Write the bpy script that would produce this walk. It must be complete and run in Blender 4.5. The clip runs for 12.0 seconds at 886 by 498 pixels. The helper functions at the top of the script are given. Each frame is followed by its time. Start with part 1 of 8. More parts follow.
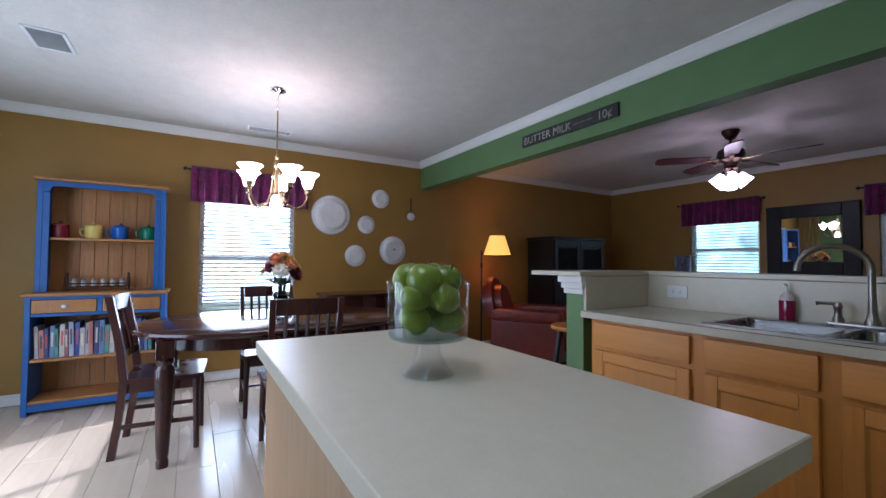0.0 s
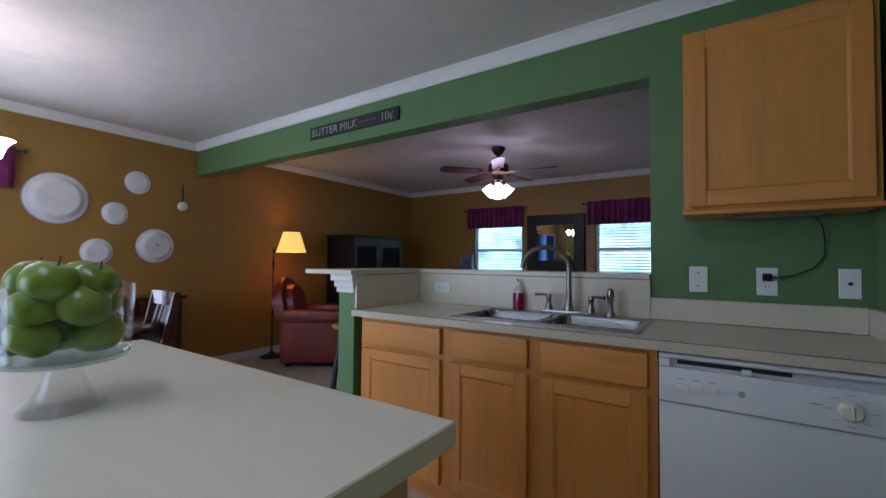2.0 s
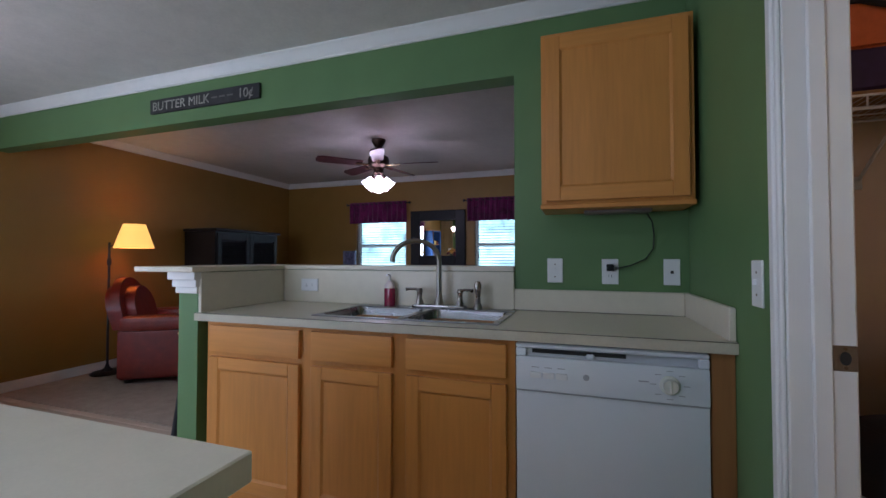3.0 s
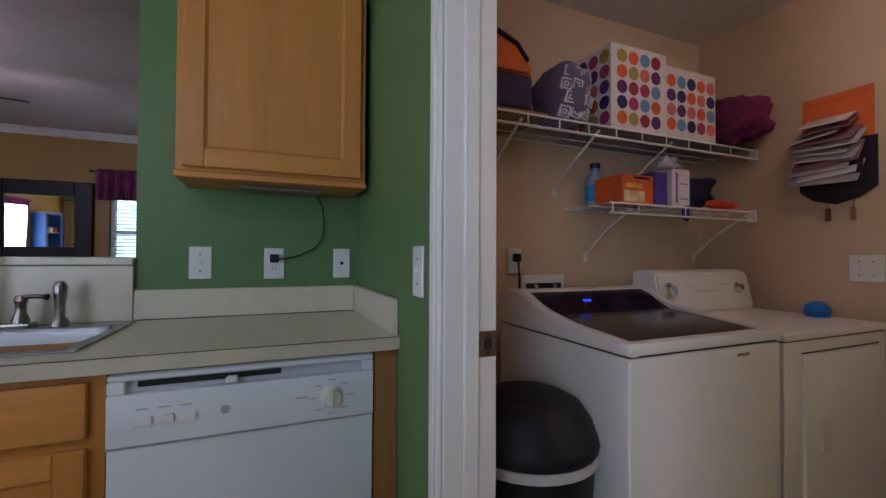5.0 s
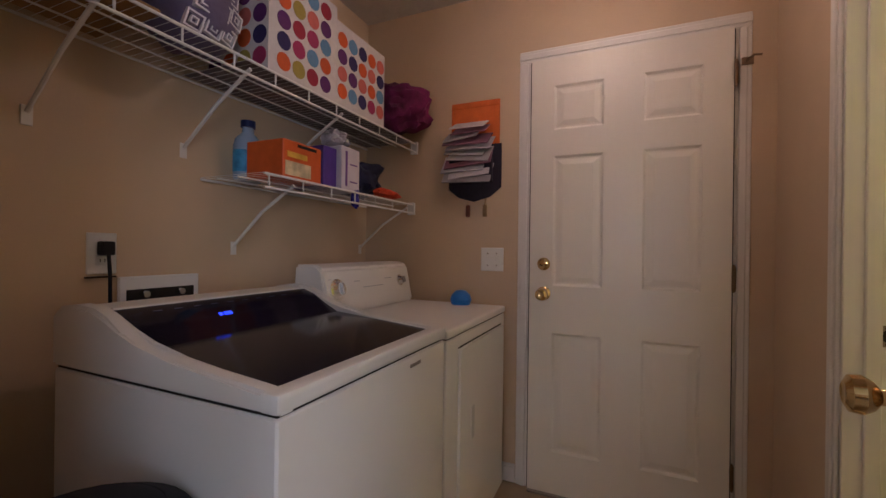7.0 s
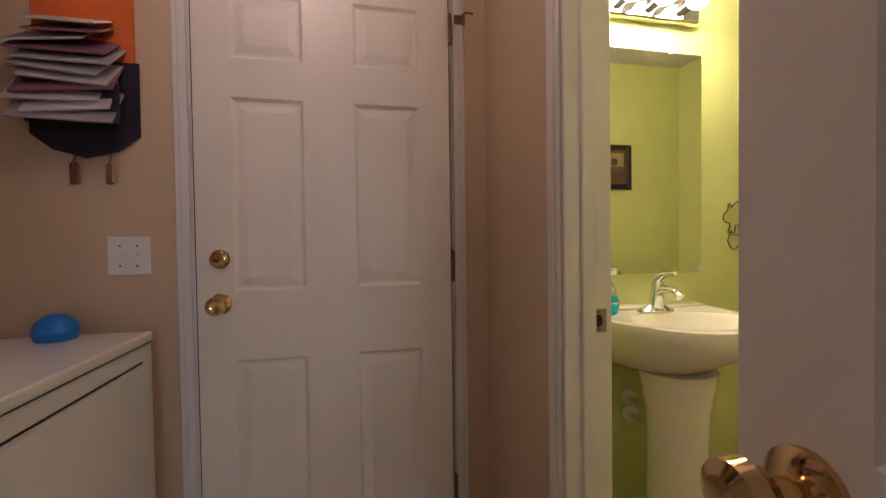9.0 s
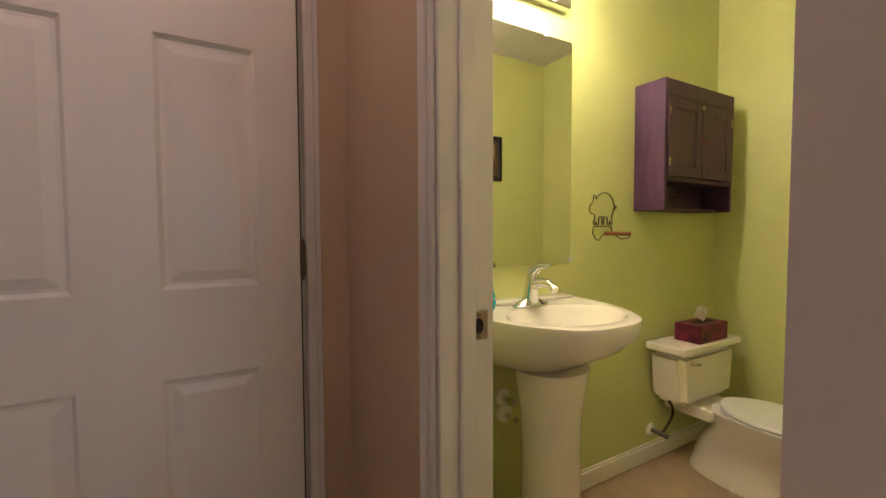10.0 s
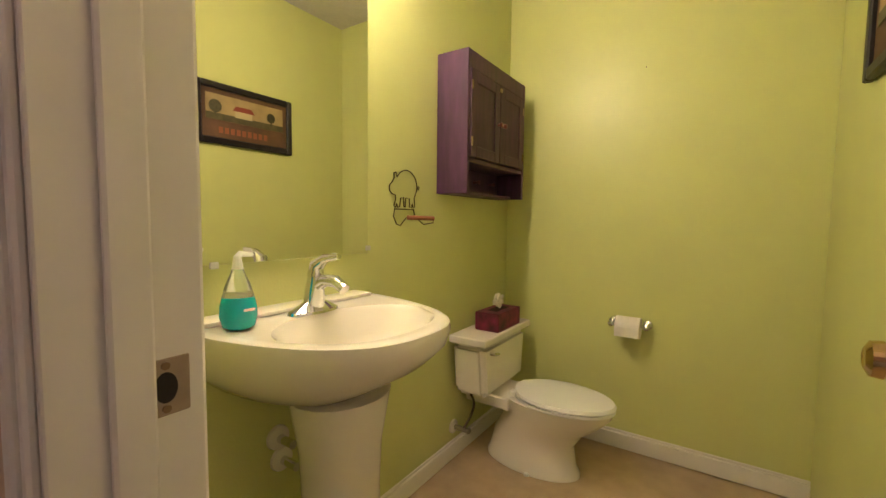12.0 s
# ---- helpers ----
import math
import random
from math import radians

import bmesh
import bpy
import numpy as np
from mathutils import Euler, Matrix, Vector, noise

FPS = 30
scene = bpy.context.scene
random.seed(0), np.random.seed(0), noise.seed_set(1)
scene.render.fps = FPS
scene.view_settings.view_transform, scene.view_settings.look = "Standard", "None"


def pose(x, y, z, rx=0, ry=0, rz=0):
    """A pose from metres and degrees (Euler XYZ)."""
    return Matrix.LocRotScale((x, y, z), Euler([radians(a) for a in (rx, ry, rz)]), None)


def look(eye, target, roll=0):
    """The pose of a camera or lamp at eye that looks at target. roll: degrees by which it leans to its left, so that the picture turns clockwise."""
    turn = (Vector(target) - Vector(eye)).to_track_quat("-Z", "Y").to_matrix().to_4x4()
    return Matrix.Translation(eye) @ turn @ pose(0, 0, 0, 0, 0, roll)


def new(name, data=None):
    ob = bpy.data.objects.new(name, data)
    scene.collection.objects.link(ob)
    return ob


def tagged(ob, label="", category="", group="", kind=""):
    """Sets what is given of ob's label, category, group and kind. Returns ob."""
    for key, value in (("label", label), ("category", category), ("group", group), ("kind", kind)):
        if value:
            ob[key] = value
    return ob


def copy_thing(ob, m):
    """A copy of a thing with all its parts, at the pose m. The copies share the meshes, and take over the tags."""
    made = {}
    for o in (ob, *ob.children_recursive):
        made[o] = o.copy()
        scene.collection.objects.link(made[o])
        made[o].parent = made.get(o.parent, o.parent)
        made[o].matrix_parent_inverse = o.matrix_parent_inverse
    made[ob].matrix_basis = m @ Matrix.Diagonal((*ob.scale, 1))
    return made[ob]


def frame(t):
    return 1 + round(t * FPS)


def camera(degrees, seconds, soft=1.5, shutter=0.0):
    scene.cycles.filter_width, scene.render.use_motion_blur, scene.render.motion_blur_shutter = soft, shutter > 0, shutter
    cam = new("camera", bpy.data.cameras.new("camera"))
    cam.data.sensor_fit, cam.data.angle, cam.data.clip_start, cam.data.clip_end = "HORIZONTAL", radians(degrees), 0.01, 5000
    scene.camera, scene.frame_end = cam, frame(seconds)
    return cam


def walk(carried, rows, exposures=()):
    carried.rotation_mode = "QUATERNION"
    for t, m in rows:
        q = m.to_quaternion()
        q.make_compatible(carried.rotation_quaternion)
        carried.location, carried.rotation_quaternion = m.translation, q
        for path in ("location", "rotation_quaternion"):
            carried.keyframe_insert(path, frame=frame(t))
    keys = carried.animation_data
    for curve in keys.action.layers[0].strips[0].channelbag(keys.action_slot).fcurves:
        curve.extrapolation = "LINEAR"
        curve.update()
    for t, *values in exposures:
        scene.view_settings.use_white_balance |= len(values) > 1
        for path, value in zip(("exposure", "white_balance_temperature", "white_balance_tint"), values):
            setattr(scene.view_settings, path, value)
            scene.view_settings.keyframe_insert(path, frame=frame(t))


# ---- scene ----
cam = camera(94.0, 12.0)
PATH = [
    (0, (0.766, 0.734, 1.175), (-0.943, 1.771, 1.237), 0.48),
    (0.5, (0.785, 0.785, 1.174), (-0.808, 1.993, 1.236), 0.60),
    (1, (0.822, 0.820, 1.178), (-0.623, 2.202, 1.235), 0.58),
    (1.5, (0.851, 0.894, 1.175), (-0.427, 2.432, 1.233), 0.52),
    (2, (0.876, 0.971, 1.176), (-0.236, 2.632, 1.238), 0.54),
    (2.5, (0.915, 1.051, 1.171), (0.004, 2.830, 1.229), 0.35),
    (2.7, (0.926, 1.079, 1.168), (0.109, 2.904, 1.218), 0.19),
    (4.3, (0.913, 1.324, 1.153), (1.227, 3.298, 1.216), 0.09),
    (4.5, (0.947, 1.363, 1.149), (1.386, 3.314, 1.204), 0.31),
    (5, (1.026, 1.469, 1.138), (1.799, 3.313, 1.170), 0.28),
    (5.5, (1.135, 1.583, 1.132), (2.214, 3.267, 1.158), 0.26),
    (6, (1.233, 1.659, 1.127), (2.577, 3.140, 1.142), 0.45),
    (6.5, (1.324, 1.740, 1.135), (2.922, 2.944, 1.140), 0.58),
    (7, (1.431, 1.800, 1.140), (3.258, 2.613, 1.140), 0.72),
    (7.5, (1.561, 1.822, 1.130), (3.509, 2.276, 1.117), 0.92),
    (7.7, (1.624, 1.826, 1.125), (3.598, 2.146, 1.115), 0.90),
    (9.3, (2.062, 1.728, 1.124), (3.961, 1.103, 1.068), -0.76),
    (9.5, (2.105, 1.703, 1.121), (3.957, 0.950, 1.056), -0.55),
    (10, (2.212, 1.643, 1.113), (3.945, 0.649, 1.027), -0.26),
    (10.5, (2.312, 1.569, 1.106), (3.911, 0.372, 1.005), 0.01),
    (11, (2.370, 1.497, 1.096), (3.796, 0.100, 0.982), 0.20),
    (11.5, (2.403, 1.431, 1.089), (3.670, -0.111, 0.961), 0.50),
    (12, (2.438, 1.358, 1.090), (3.549, -0.299, 0.954), 0.65),
]
EXPOSURES = [(0, 0.0, 5280, 18), (2.5, 0.05, 5280, 18), (4.5, 0.24, 5400, 21), (5.5, 0.31, 5500, 21), (6.5, 0.35, 5650, 21), (7, 0.44, 5750, 22), (7.5, 0.46, 5800, 23), (9.5, 0.60, 5600, 23), (10.5, 0.62, 5750, 24), (12, 0.66, 5850, 25)]
SLIDER, DINING_WIN, LIVING_WIN, KITCHEN_WIN, LAUNDRY = 44, 22, 1.0, 6.5, 4.5        # watts
SHADE_GLOW, CHAND, LAMP_GLOW, LAMP_W, FAN_GLOW, FAN_W, VANITY_GLOW, VANITY = 8.0, 0.65, 1.0, 6.0, 12.0, 1.3, 14.0, 5.3
walk(cam, [(t, look(*p)) for t, *p in PATH], EXPOSURES)

# ---- world and large lights ----
CEIL = 2.425
XW, XR, XG = -3.84, 1.365, 3.43      # dining wall, kitchen side wall, garage wall
YS, YW, YF = -1.05, 3.19, 6.95      # slider wall, sink wall, living room far wall
world = bpy.data.worlds.new("sky")
scene.world = world
world.use_nodes = True
wn = world.node_tree
sky = wn.nodes.new("ShaderNodeTexSky")
sky.sky_type, sky.sun_disc = "NISHITA", False
sky.sun_elevation, sky.sun_rotation = radians(52), radians(155)
wn.nodes["Background"].inputs["Strength"].default_value = 0.12
wn.links.new(sky.outputs["Color"], wn.nodes["Background"].inputs["Color"])


def sun(direction_from, strength):
    ob = new("sun", bpy.data.lights.new("sun", "SUN"))
    ob.data.energy, ob.data.angle, ob.data.color = strength, radians(0.5), (1.0, 0.95, 0.88)
    ob.matrix_world = look(direction_from, (0, 0, 0))


def window_light(name, m, w, h, watts, color=(0.85, 0.93, 1.0)):
    d = bpy.data.lights.new(name, "AREA")
    d.shape, d.size, d.size_y, d.energy, d.color = "RECTANGLE", w, h, watts, color
    ob = new(name, d)
    ob.matrix_world = m


def bulb(name, at, watts, color, r=0.03):
    d = bpy.data.lights.new(name, "POINT")
    d.energy, d.color, d.shadow_soft_size = watts, color, r
    new(name, d).location = at


sun((1.4, -3.0, 4.2), 3.0)
window_light("slider_daylight", look((-1.6, YS - 0.02, 1.1), (-1.9, 5, 0.6)), 1.75, 1.9, SLIDER)
window_light("dining_daylight", look((XW + 0.06, 1.235, 1.20), (5, 1.235, 0.8)), 0.85, 1.4, DINING_WIN)
window_light("kitchen_ceiling_tube", look((0.15, 0.70, CEIL - 0.105), (0.15, 0.7001, 0)), 1.15, 0.28, KITCHEN_WIN, (0.95, 0.97, 1.0))
window_light("living_daylight", look((-2.08, YF - 0.06, 1.3), (-2.1, 0, 0.8)), 0.75, 1.2, LIVING_WIN)
window_light("living_daylight", look((-0.15, YF - 0.06, 1.3), (-0.2, 0, 0.8)), 0.75, 1.2, LIVING_WIN)


# ---- materials ----
MATS = {}


def mat(name, base, rough=0.5, metal=0.0, vary=0.06, scale=14.0, bump=0.0, bscale=90.0, rvary=0.08, stretch=(1, 1, 1), coat=0.0, sheen=0.0, spec=0.5, rand=0.0, trans=0.0, ior=1.45):
    if name in MATS:
        return MATS[name]
    m = bpy.data.materials.new(name)
    m.use_nodes = True
    nt = m.node_tree
    b = nt.nodes["Principled BSDF"]
    b.inputs["Roughness"].default_value, b.inputs["Metallic"].default_value = rough, metal
    b.inputs["Coat Weight"].default_value, b.inputs["Sheen Weight"].default_value = coat, sheen
    b.inputs["Specular IOR Level"].default_value = spec
    b.inputs["Transmission Weight"].default_value, b.inputs["IOR"].default_value = trans, ior
    tc = nt.nodes.new("ShaderNodeTexCoord")
    mp = nt.nodes.new("ShaderNodeMapping")
    mp.inputs["Scale"].default_value = stretch
    nt.links.new(tc.outputs["Object"], mp.inputs["Vector"])
    n1 = nt.nodes.new("ShaderNodeTexNoise")
    n1.inputs["Scale"].default_value, n1.inputs["Detail"].default_value = scale, 5
    n2 = nt.nodes.new("ShaderNodeTexNoise")
    n2.inputs["Scale"].default_value, n2.inputs["Detail"].default_value = scale * 0.13, 2
    for n in (n1, n2):
        nt.links.new(mp.outputs["Vector"], n.inputs["Vector"])
    add = nt.nodes.new("ShaderNodeMath")
    add.operation = "ADD"
    nt.links.new(n1.outputs["Fac"], add.inputs[0])
    nt.links.new(n2.outputs["Fac"], add.inputs[1])
    last = add.outputs[0]
    if rand:
        oi = nt.nodes.new("ShaderNodeObjectInfo")
        mul = nt.nodes.new("ShaderNodeMath")
        mul.operation = "MULTIPLY_ADD"
        mul.inputs[1].default_value = rand
        nt.links.new(oi.outputs["Random"], mul.inputs[0])
        nt.links.new(last, mul.inputs[2])
        last = mul.outputs[0]
    mr = nt.nodes.new("ShaderNodeMapRange")
    mr.inputs["From Min"].default_value, mr.inputs["From Max"].default_value = 0.6, 1.4 + rand
    mr.inputs["To Min"].default_value, mr.inputs["To Max"].default_value = 1 - vary * 1.6, 1 + vary * 1.6
    nt.links.new(last, mr.inputs["Value"])
    mx = nt.nodes.new("ShaderNodeVectorMath")
    mx.operation = "SCALE"
    mx.inputs[0].default_value = base[:3]
    nt.links.new(mr.outputs["Result"], mx.inputs["Scale"])
    nt.links.new(mx.outputs["Vector"], b.inputs["Base Color"])
    if rvary:
        rr = nt.nodes.new("ShaderNodeMapRange")
        rr.inputs["To Min"].default_value, rr.inputs["To Max"].default_value = max(rough - rvary, 0.02), min(rough + rvary, 1)
        rr.inputs["From Min"].default_value, rr.inputs["From Max"].default_value = 0.3, 0.7
        nt.links.new(n2.outputs["Fac"], rr.inputs["Value"])
        nt.links.new(rr.outputs["Result"], b.inputs["Roughness"])
    if bump:
        n3 = nt.nodes.new("ShaderNodeTexNoise")
        n3.inputs["Scale"].default_value, n3.inputs["Detail"].default_value = bscale, 3
        nt.links.new(mp.outputs["Vector"], n3.inputs["Vector"])
        bp = nt.nodes.new("ShaderNodeBump")
        bp.inputs["Strength"].default_value, bp.inputs["Distance"].default_value = bump, 0.004
        nt.links.new(n3.outputs["Fac"], bp.inputs["Height"])
        nt.links.new(bp.outputs["Normal"], b.inputs["Normal"])
    MATS[name] = m
    return m


def glow(name, color, strength):
    if name not in MATS:
        m = mat(name, color, 0.4, vary=0.0, rvary=0)
        b = m.node_tree.nodes["Principled BSDF"]
        b.inputs["Emission Color"].default_value = (*color, 1)
        b.inputs["Emission Strength"].default_value = strength
    return MATS[name]


GREEN = mat("green_paint", (0.112, 0.195, 0.072), 0.55, vary=0.05, scale=6, bump=0.12, bscale=160)
BROWN = mat("mustard_brown_paint", (0.30, 0.165, 0.03), 0.5, vary=0.05, scale=5, bump=0.12, bscale=160)
BEIGE = mat("beige_paint", (0.57, 0.43, 0.285), 0.55, vary=0.04, scale=5, bump=0.12, bscale=160)
LIME = mat("lime_green_paint", (0.55, 0.575, 0.215), 0.38, vary=0.03, scale=5, bump=0.1, bscale=160)
CEILM = mat("ceiling_texture_paint", (0.62, 0.59, 0.53), 0.9, vary=0.05, scale=60, bump=0.5, bscale=130)
TRIM = mat("white_trim_paint", (0.72, 0.70, 0.66), 0.35, vary=0.03, scale=9)
DOORW = mat("white_door_paint", (0.74, 0.70, 0.625), 0.33, vary=0.03, scale=5, bump=0.1, bscale=60, stretch=(1, 1, 0.2))
LAMIN = mat("cream_laminate", (0.63, 0.575, 0.45), 0.32, vary=0.03, scale=160, rvary=0)
CREAM_EDGE = mat("cream_laminate_edge", (0.50, 0.45, 0.34), 0.42, vary=0.05, scale=120)
SEAM = mat("dark_seam", (0.06, 0.05, 0.04), 0.7)
MAPLE = mat("honey_maple", (0.53, 0.22, 0.042), 0.44, vary=0.09, scale=9, stretch=(7, 7, 0.5), bump=0.05, coat=0.05)
MAPLEH = mat("honey_maple_across", (0.55, 0.232, 0.046), 0.44, vary=0.09, scale=9, stretch=(0.5, 7, 7), bump=0.05, coat=0.05)
# Darker maple for the filler panel: its shade is put into the colour.
MAPLE_SHADED = mat("shadow_maple_side", (0.33, 0.15, 0.05), 0.5, vary=0.1, scale=8, stretch=(6, 6, 0.5))
CHERRY = mat("dark_cherry_wood", (0.045, 0.012, 0.010), 0.28, vary=0.22, scale=8, stretch=(5, 5, 0.7), coat=0.3)
CHERRYT = mat("dark_cherry_table_top", (0.050, 0.014, 0.012), 0.2, vary=0.2, scale=6, stretch=(6, 0.6, 6), coat=0.4)
BLACKWOOD = mat("black_painted_wood", (0.012, 0.010, 0.012), 0.42, vary=0.15, scale=9, stretch=(5, 5, 0.6))
PINE = mat("pine_board", (0.38, 0.17, 0.05), 0.45, vary=0.2, scale=9, stretch=(7, 7, 0.5), rand=0.3)
BLUEP = mat("cobalt_blue_paint", (0.025, 0.105, 0.33), 0.45, vary=0.12, scale=10)
PLASTICW = mat("white_enamel", (0.74, 0.74, 0.73), 0.28, vary=0.02, scale=4, coat=0.2)
DWW = mat("dishwasher_enamel", (0.68, 0.71, 0.74), 0.3, vary=0.02, scale=4, coat=0.2)
APPL = mat("appliance_enamel", (0.72, 0.70, 0.66), 0.3, vary=0.03, scale=3, coat=0.2, bump=0.03, bscale=220)
PORC = mat("white_porcelain", (0.78, 0.74, 0.66), 0.12, vary=0.02, scale=3, coat=0.4)
CHROME = mat("chrome", (0.75, 0.75, 0.76), 0.08, 1.0, vary=0.03, rvary=0.03)
NICKEL = mat("brushed_nickel", (0.27, 0.245, 0.225), 0.3, 1.0, vary=0.06)
STEEL = mat("stainless_steel", (0.30, 0.30, 0.31), 0.24, 1.0, vary=0.05, scale=40, stretch=(0.3, 4, 4))
BRASS = mat("polished_brass", (0.64, 0.46, 0.21), 0.11, 1.0, vary=0.05)
OLDBRASS = mat("aged_brass", (0.42, 0.30, 0.17), 0.3, 1.0, vary=0.15, scale=30)
HINGE = mat("dull_brass_hinge", (0.20, 0.14, 0.09), 0.4, 1.0, vary=0.15, scale=40)
BLACKP = mat("black_plastic", (0.010, 0.009, 0.012), 0.55, spec=0.3, vary=0.1, bump=0.15, bscale=260)
BLACKG = mat("dark_lid_glass", (0.012, 0.009, 0.018), 0.12, vary=0.05, spec=0.3, rvary=0.02)
WIRE = mat("white_coated_wire", (0.72, 0.70, 0.66), 0.4, vary=0.03)
DARKWIRE = mat("dark_wire", (0.05, 0.035, 0.025), 0.4, 0.8, vary=0.1)
PLUM = mat("plum_cloth", (0.10, 0.012, 0.055), 0.9, vary=0.25, scale=60, bump=0.3, bscale=300, sheen=0.3)
LEATHER = mat("red_leather", (0.20, 0.022, 0.012), 0.33, vary=0.2, scale=14, bump=0.3, bscale=120, coat=0.1)


def thin_glass(name, tint, gloss, rough, frost=0.0):
    """Thin clear glass: passes light, mirrors by Fresnel; frost adds a milky share."""
    m = bpy.data.materials.new(name)
    m.use_nodes = True
    nt = m.node_tree
    nt.nodes.clear()
    out = nt.nodes.new("ShaderNodeOutputMaterial")
    tr = nt.nodes.new("ShaderNodeBsdfTransparent")
    tr.inputs["Color"].default_value = (*tint, 1)
    gl = nt.nodes.new("ShaderNodeBsdfGlossy")
    gl.inputs["Roughness"].default_value = rough
    lw = nt.nodes.new("ShaderNodeLayerWeight")
    lw.inputs["Blend"].default_value = 0.5
    pw = nt.nodes.new("ShaderNodeMath")
    pw.operation = "POWER"
    pw.inputs[1].default_value = 4.0
    nt.links.new(lw.outputs["Facing"], pw.inputs[0])
    fr = nt.nodes.new("ShaderNodeMath")
    fr.operation = "MULTIPLY_ADD"
    fr.inputs[1].default_value, fr.inputs[2].default_value = gloss, 0.03
    nt.links.new(pw.outputs[0], fr.inputs[0])
    mx = nt.nodes.new("ShaderNodeMixShader")
    nt.links.new(fr.outputs[0], mx.inputs[0])
    nt.links.new(tr.outputs[0], mx.inputs[1])
    nt.links.new(gl.outputs[0], mx.inputs[2])
    last = mx.outputs[0]
    if frost:
        df = nt.nodes.new("ShaderNodeBsdfDiffuse")
        df.inputs["Color"].default_value = (0.75, 0.80, 0.80, 1)
        m2 = nt.nodes.new("ShaderNodeMixShader")
        m2.inputs[0].default_value = frost
        nt.links.new(last, m2.inputs[1])
        nt.links.new(df.outputs[0], m2.inputs[2])
        last = m2.outputs[0]
    nt.links.new(last, out.inputs["Surface"])
    return m


APPLE = mat("green_apple_skin", (0.155, 0.215, 0.018), 0.33, vary=0.28, scale=22, coat=0.1)
STEM = mat("brown_stem", (0.09, 0.05, 0.02), 0.7)
GLASS = mat("clear_glass", (0.95, 0.98, 0.97), 0.02, vary=0, rvary=0, trans=1.0, ior=1.45)
PURPLE = mat("purple_stained_wood", (0.060, 0.022, 0.058), 0.5, vary=0.3, scale=12, stretch=(4, 4, 0.6))
FLOORW = mat("pale_oak_laminate", (0.60, 0.49, 0.37), 0.22, vary=0.05, scale=5, stretch=(0.6, 7, 7), rand=0.08)
CARPET = mat("beige_carpet", (0.36, 0.30, 0.23), 0.95, vary=0.12, scale=90, bump=0.6, bscale=300)
VINYL = mat("tan_vinyl_tile", (0.42, 0.31, 0.19), 0.4, vary=0.12, scale=12)
OFFW = mat("plate_white", (0.72, 0.70, 0.68), 0.3, vary=0.06, scale=25)
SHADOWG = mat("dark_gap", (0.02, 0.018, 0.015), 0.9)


# ---- mesh helpers ----
def B():
    return bmesh.new()


def box(bm, x0, x1, y0, y1, z0, z1, bevel=0.0, seg=1, m=None):
    r = bmesh.ops.create_cube(bm, size=1.0)
    vs = r["verts"]
    mm = Matrix.Translation(((x0 + x1) / 2, (y0 + y1) / 2, (z0 + z1) / 2)) @ Matrix.Diagonal((abs(x1 - x0), abs(y1 - y0), abs(z1 - z0), 1))
    bmesh.ops.transform(bm, matrix=(m @ mm) if m else mm, verts=vs)
    if bevel:
        es = list({e for v in vs for e in v.link_edges})
        bmesh.ops.bevel(bm, geom=es, offset=bevel, segments=seg, affect="EDGES", profile=0.7, clamp_overlap=True)
    return bm


def cyl(bm, p0, p1, r0, r1=None, seg=16, caps=True):
    p0, p1 = Vector(p0), Vector(p1)
    d = p1 - p0
    r1 = r0 if r1 is None else r1
    m = Matrix.Translation((p0 + p1) / 2) @ d.to_track_quat("Z", "Y").to_matrix().to_4x4()
    bmesh.ops.create_cone(bm, cap_ends=caps, segments=seg, radius1=r0, radius2=r1, depth=d.length, matrix=m)
    return bm


def ball(bm, c, r, sx=1, sy=1, sz=1, seg=16):
    bmesh.ops.create_uvsphere(bm, u_segments=seg, v_segments=max(seg // 2, 6), radius=r, matrix=Matrix.Translation(c) @ Matrix.Diagonal((sx, sy, sz, 1)))
    return bm


def lathe(bm, prof, c=(0, 0, 0), seg=28, m=None, sx=1.0, sy=1.0, wave=0.0, waves=12):
    """Turn (r, z) pairs round the z axis."""
    c = Vector(c)
    rings = []
    for r, z in prof:
        ring = []
        for k in range(seg):
            a = 2 * math.pi * k / seg
            q = r * (1 + wave * math.cos(waves * a))
            p = Vector((q * sx * math.cos(a), q * sy * math.sin(a), z))
            ring.append(bm.verts.new((m @ p if m else p) + c))
        rings.append(ring)
    for a, b in zip(rings, rings[1:]):
        for k in range(seg):
            bm.faces.new((a[k], a[(k + 1) % seg], b[(k + 1) % seg], b[k]))
    if prof[0][0] > 1e-5:
        bm.faces.new(rings[0][::-1])
    if prof[-1][0] > 1e-5:
        bm.faces.new(rings[-1])
    return bm


def tube(bm, pts, r, seg=8):
    """A round rod along points."""
    pts = [Vector(p) for p in pts]
    rings, up = [], Vector((0.013, 0.021, 1)).normalized()
    for i, p in enumerate(pts):
        t = (pts[min(i + 1, len(pts) - 1)] - pts[max(i - 1, 0)]).normalized()
        if abs(t.dot(up)) > 0.97:
            up = Vector((1, 0.03, 0.02)).normalized()
        a = t.cross(up).normalized()
        b = a.cross(t).normalized()
        up = b
        rr = r[i] if isinstance(r, (list, tuple)) else r
        rings.append([bm.verts.new(p + rr * (math.cos(2 * math.pi * k / seg) * a + math.sin(2 * math.pi * k / seg) * b)) for k in range(seg)])
    for a, b in zip(rings, rings[1:]):
        for k in range(seg):
            bm.faces.new((a[k], a[(k + 1) % seg], b[(k + 1) % seg], b[k]))
    bm.faces.new(rings[0][::-1])
    bm.faces.new(rings[-1])
    return bm


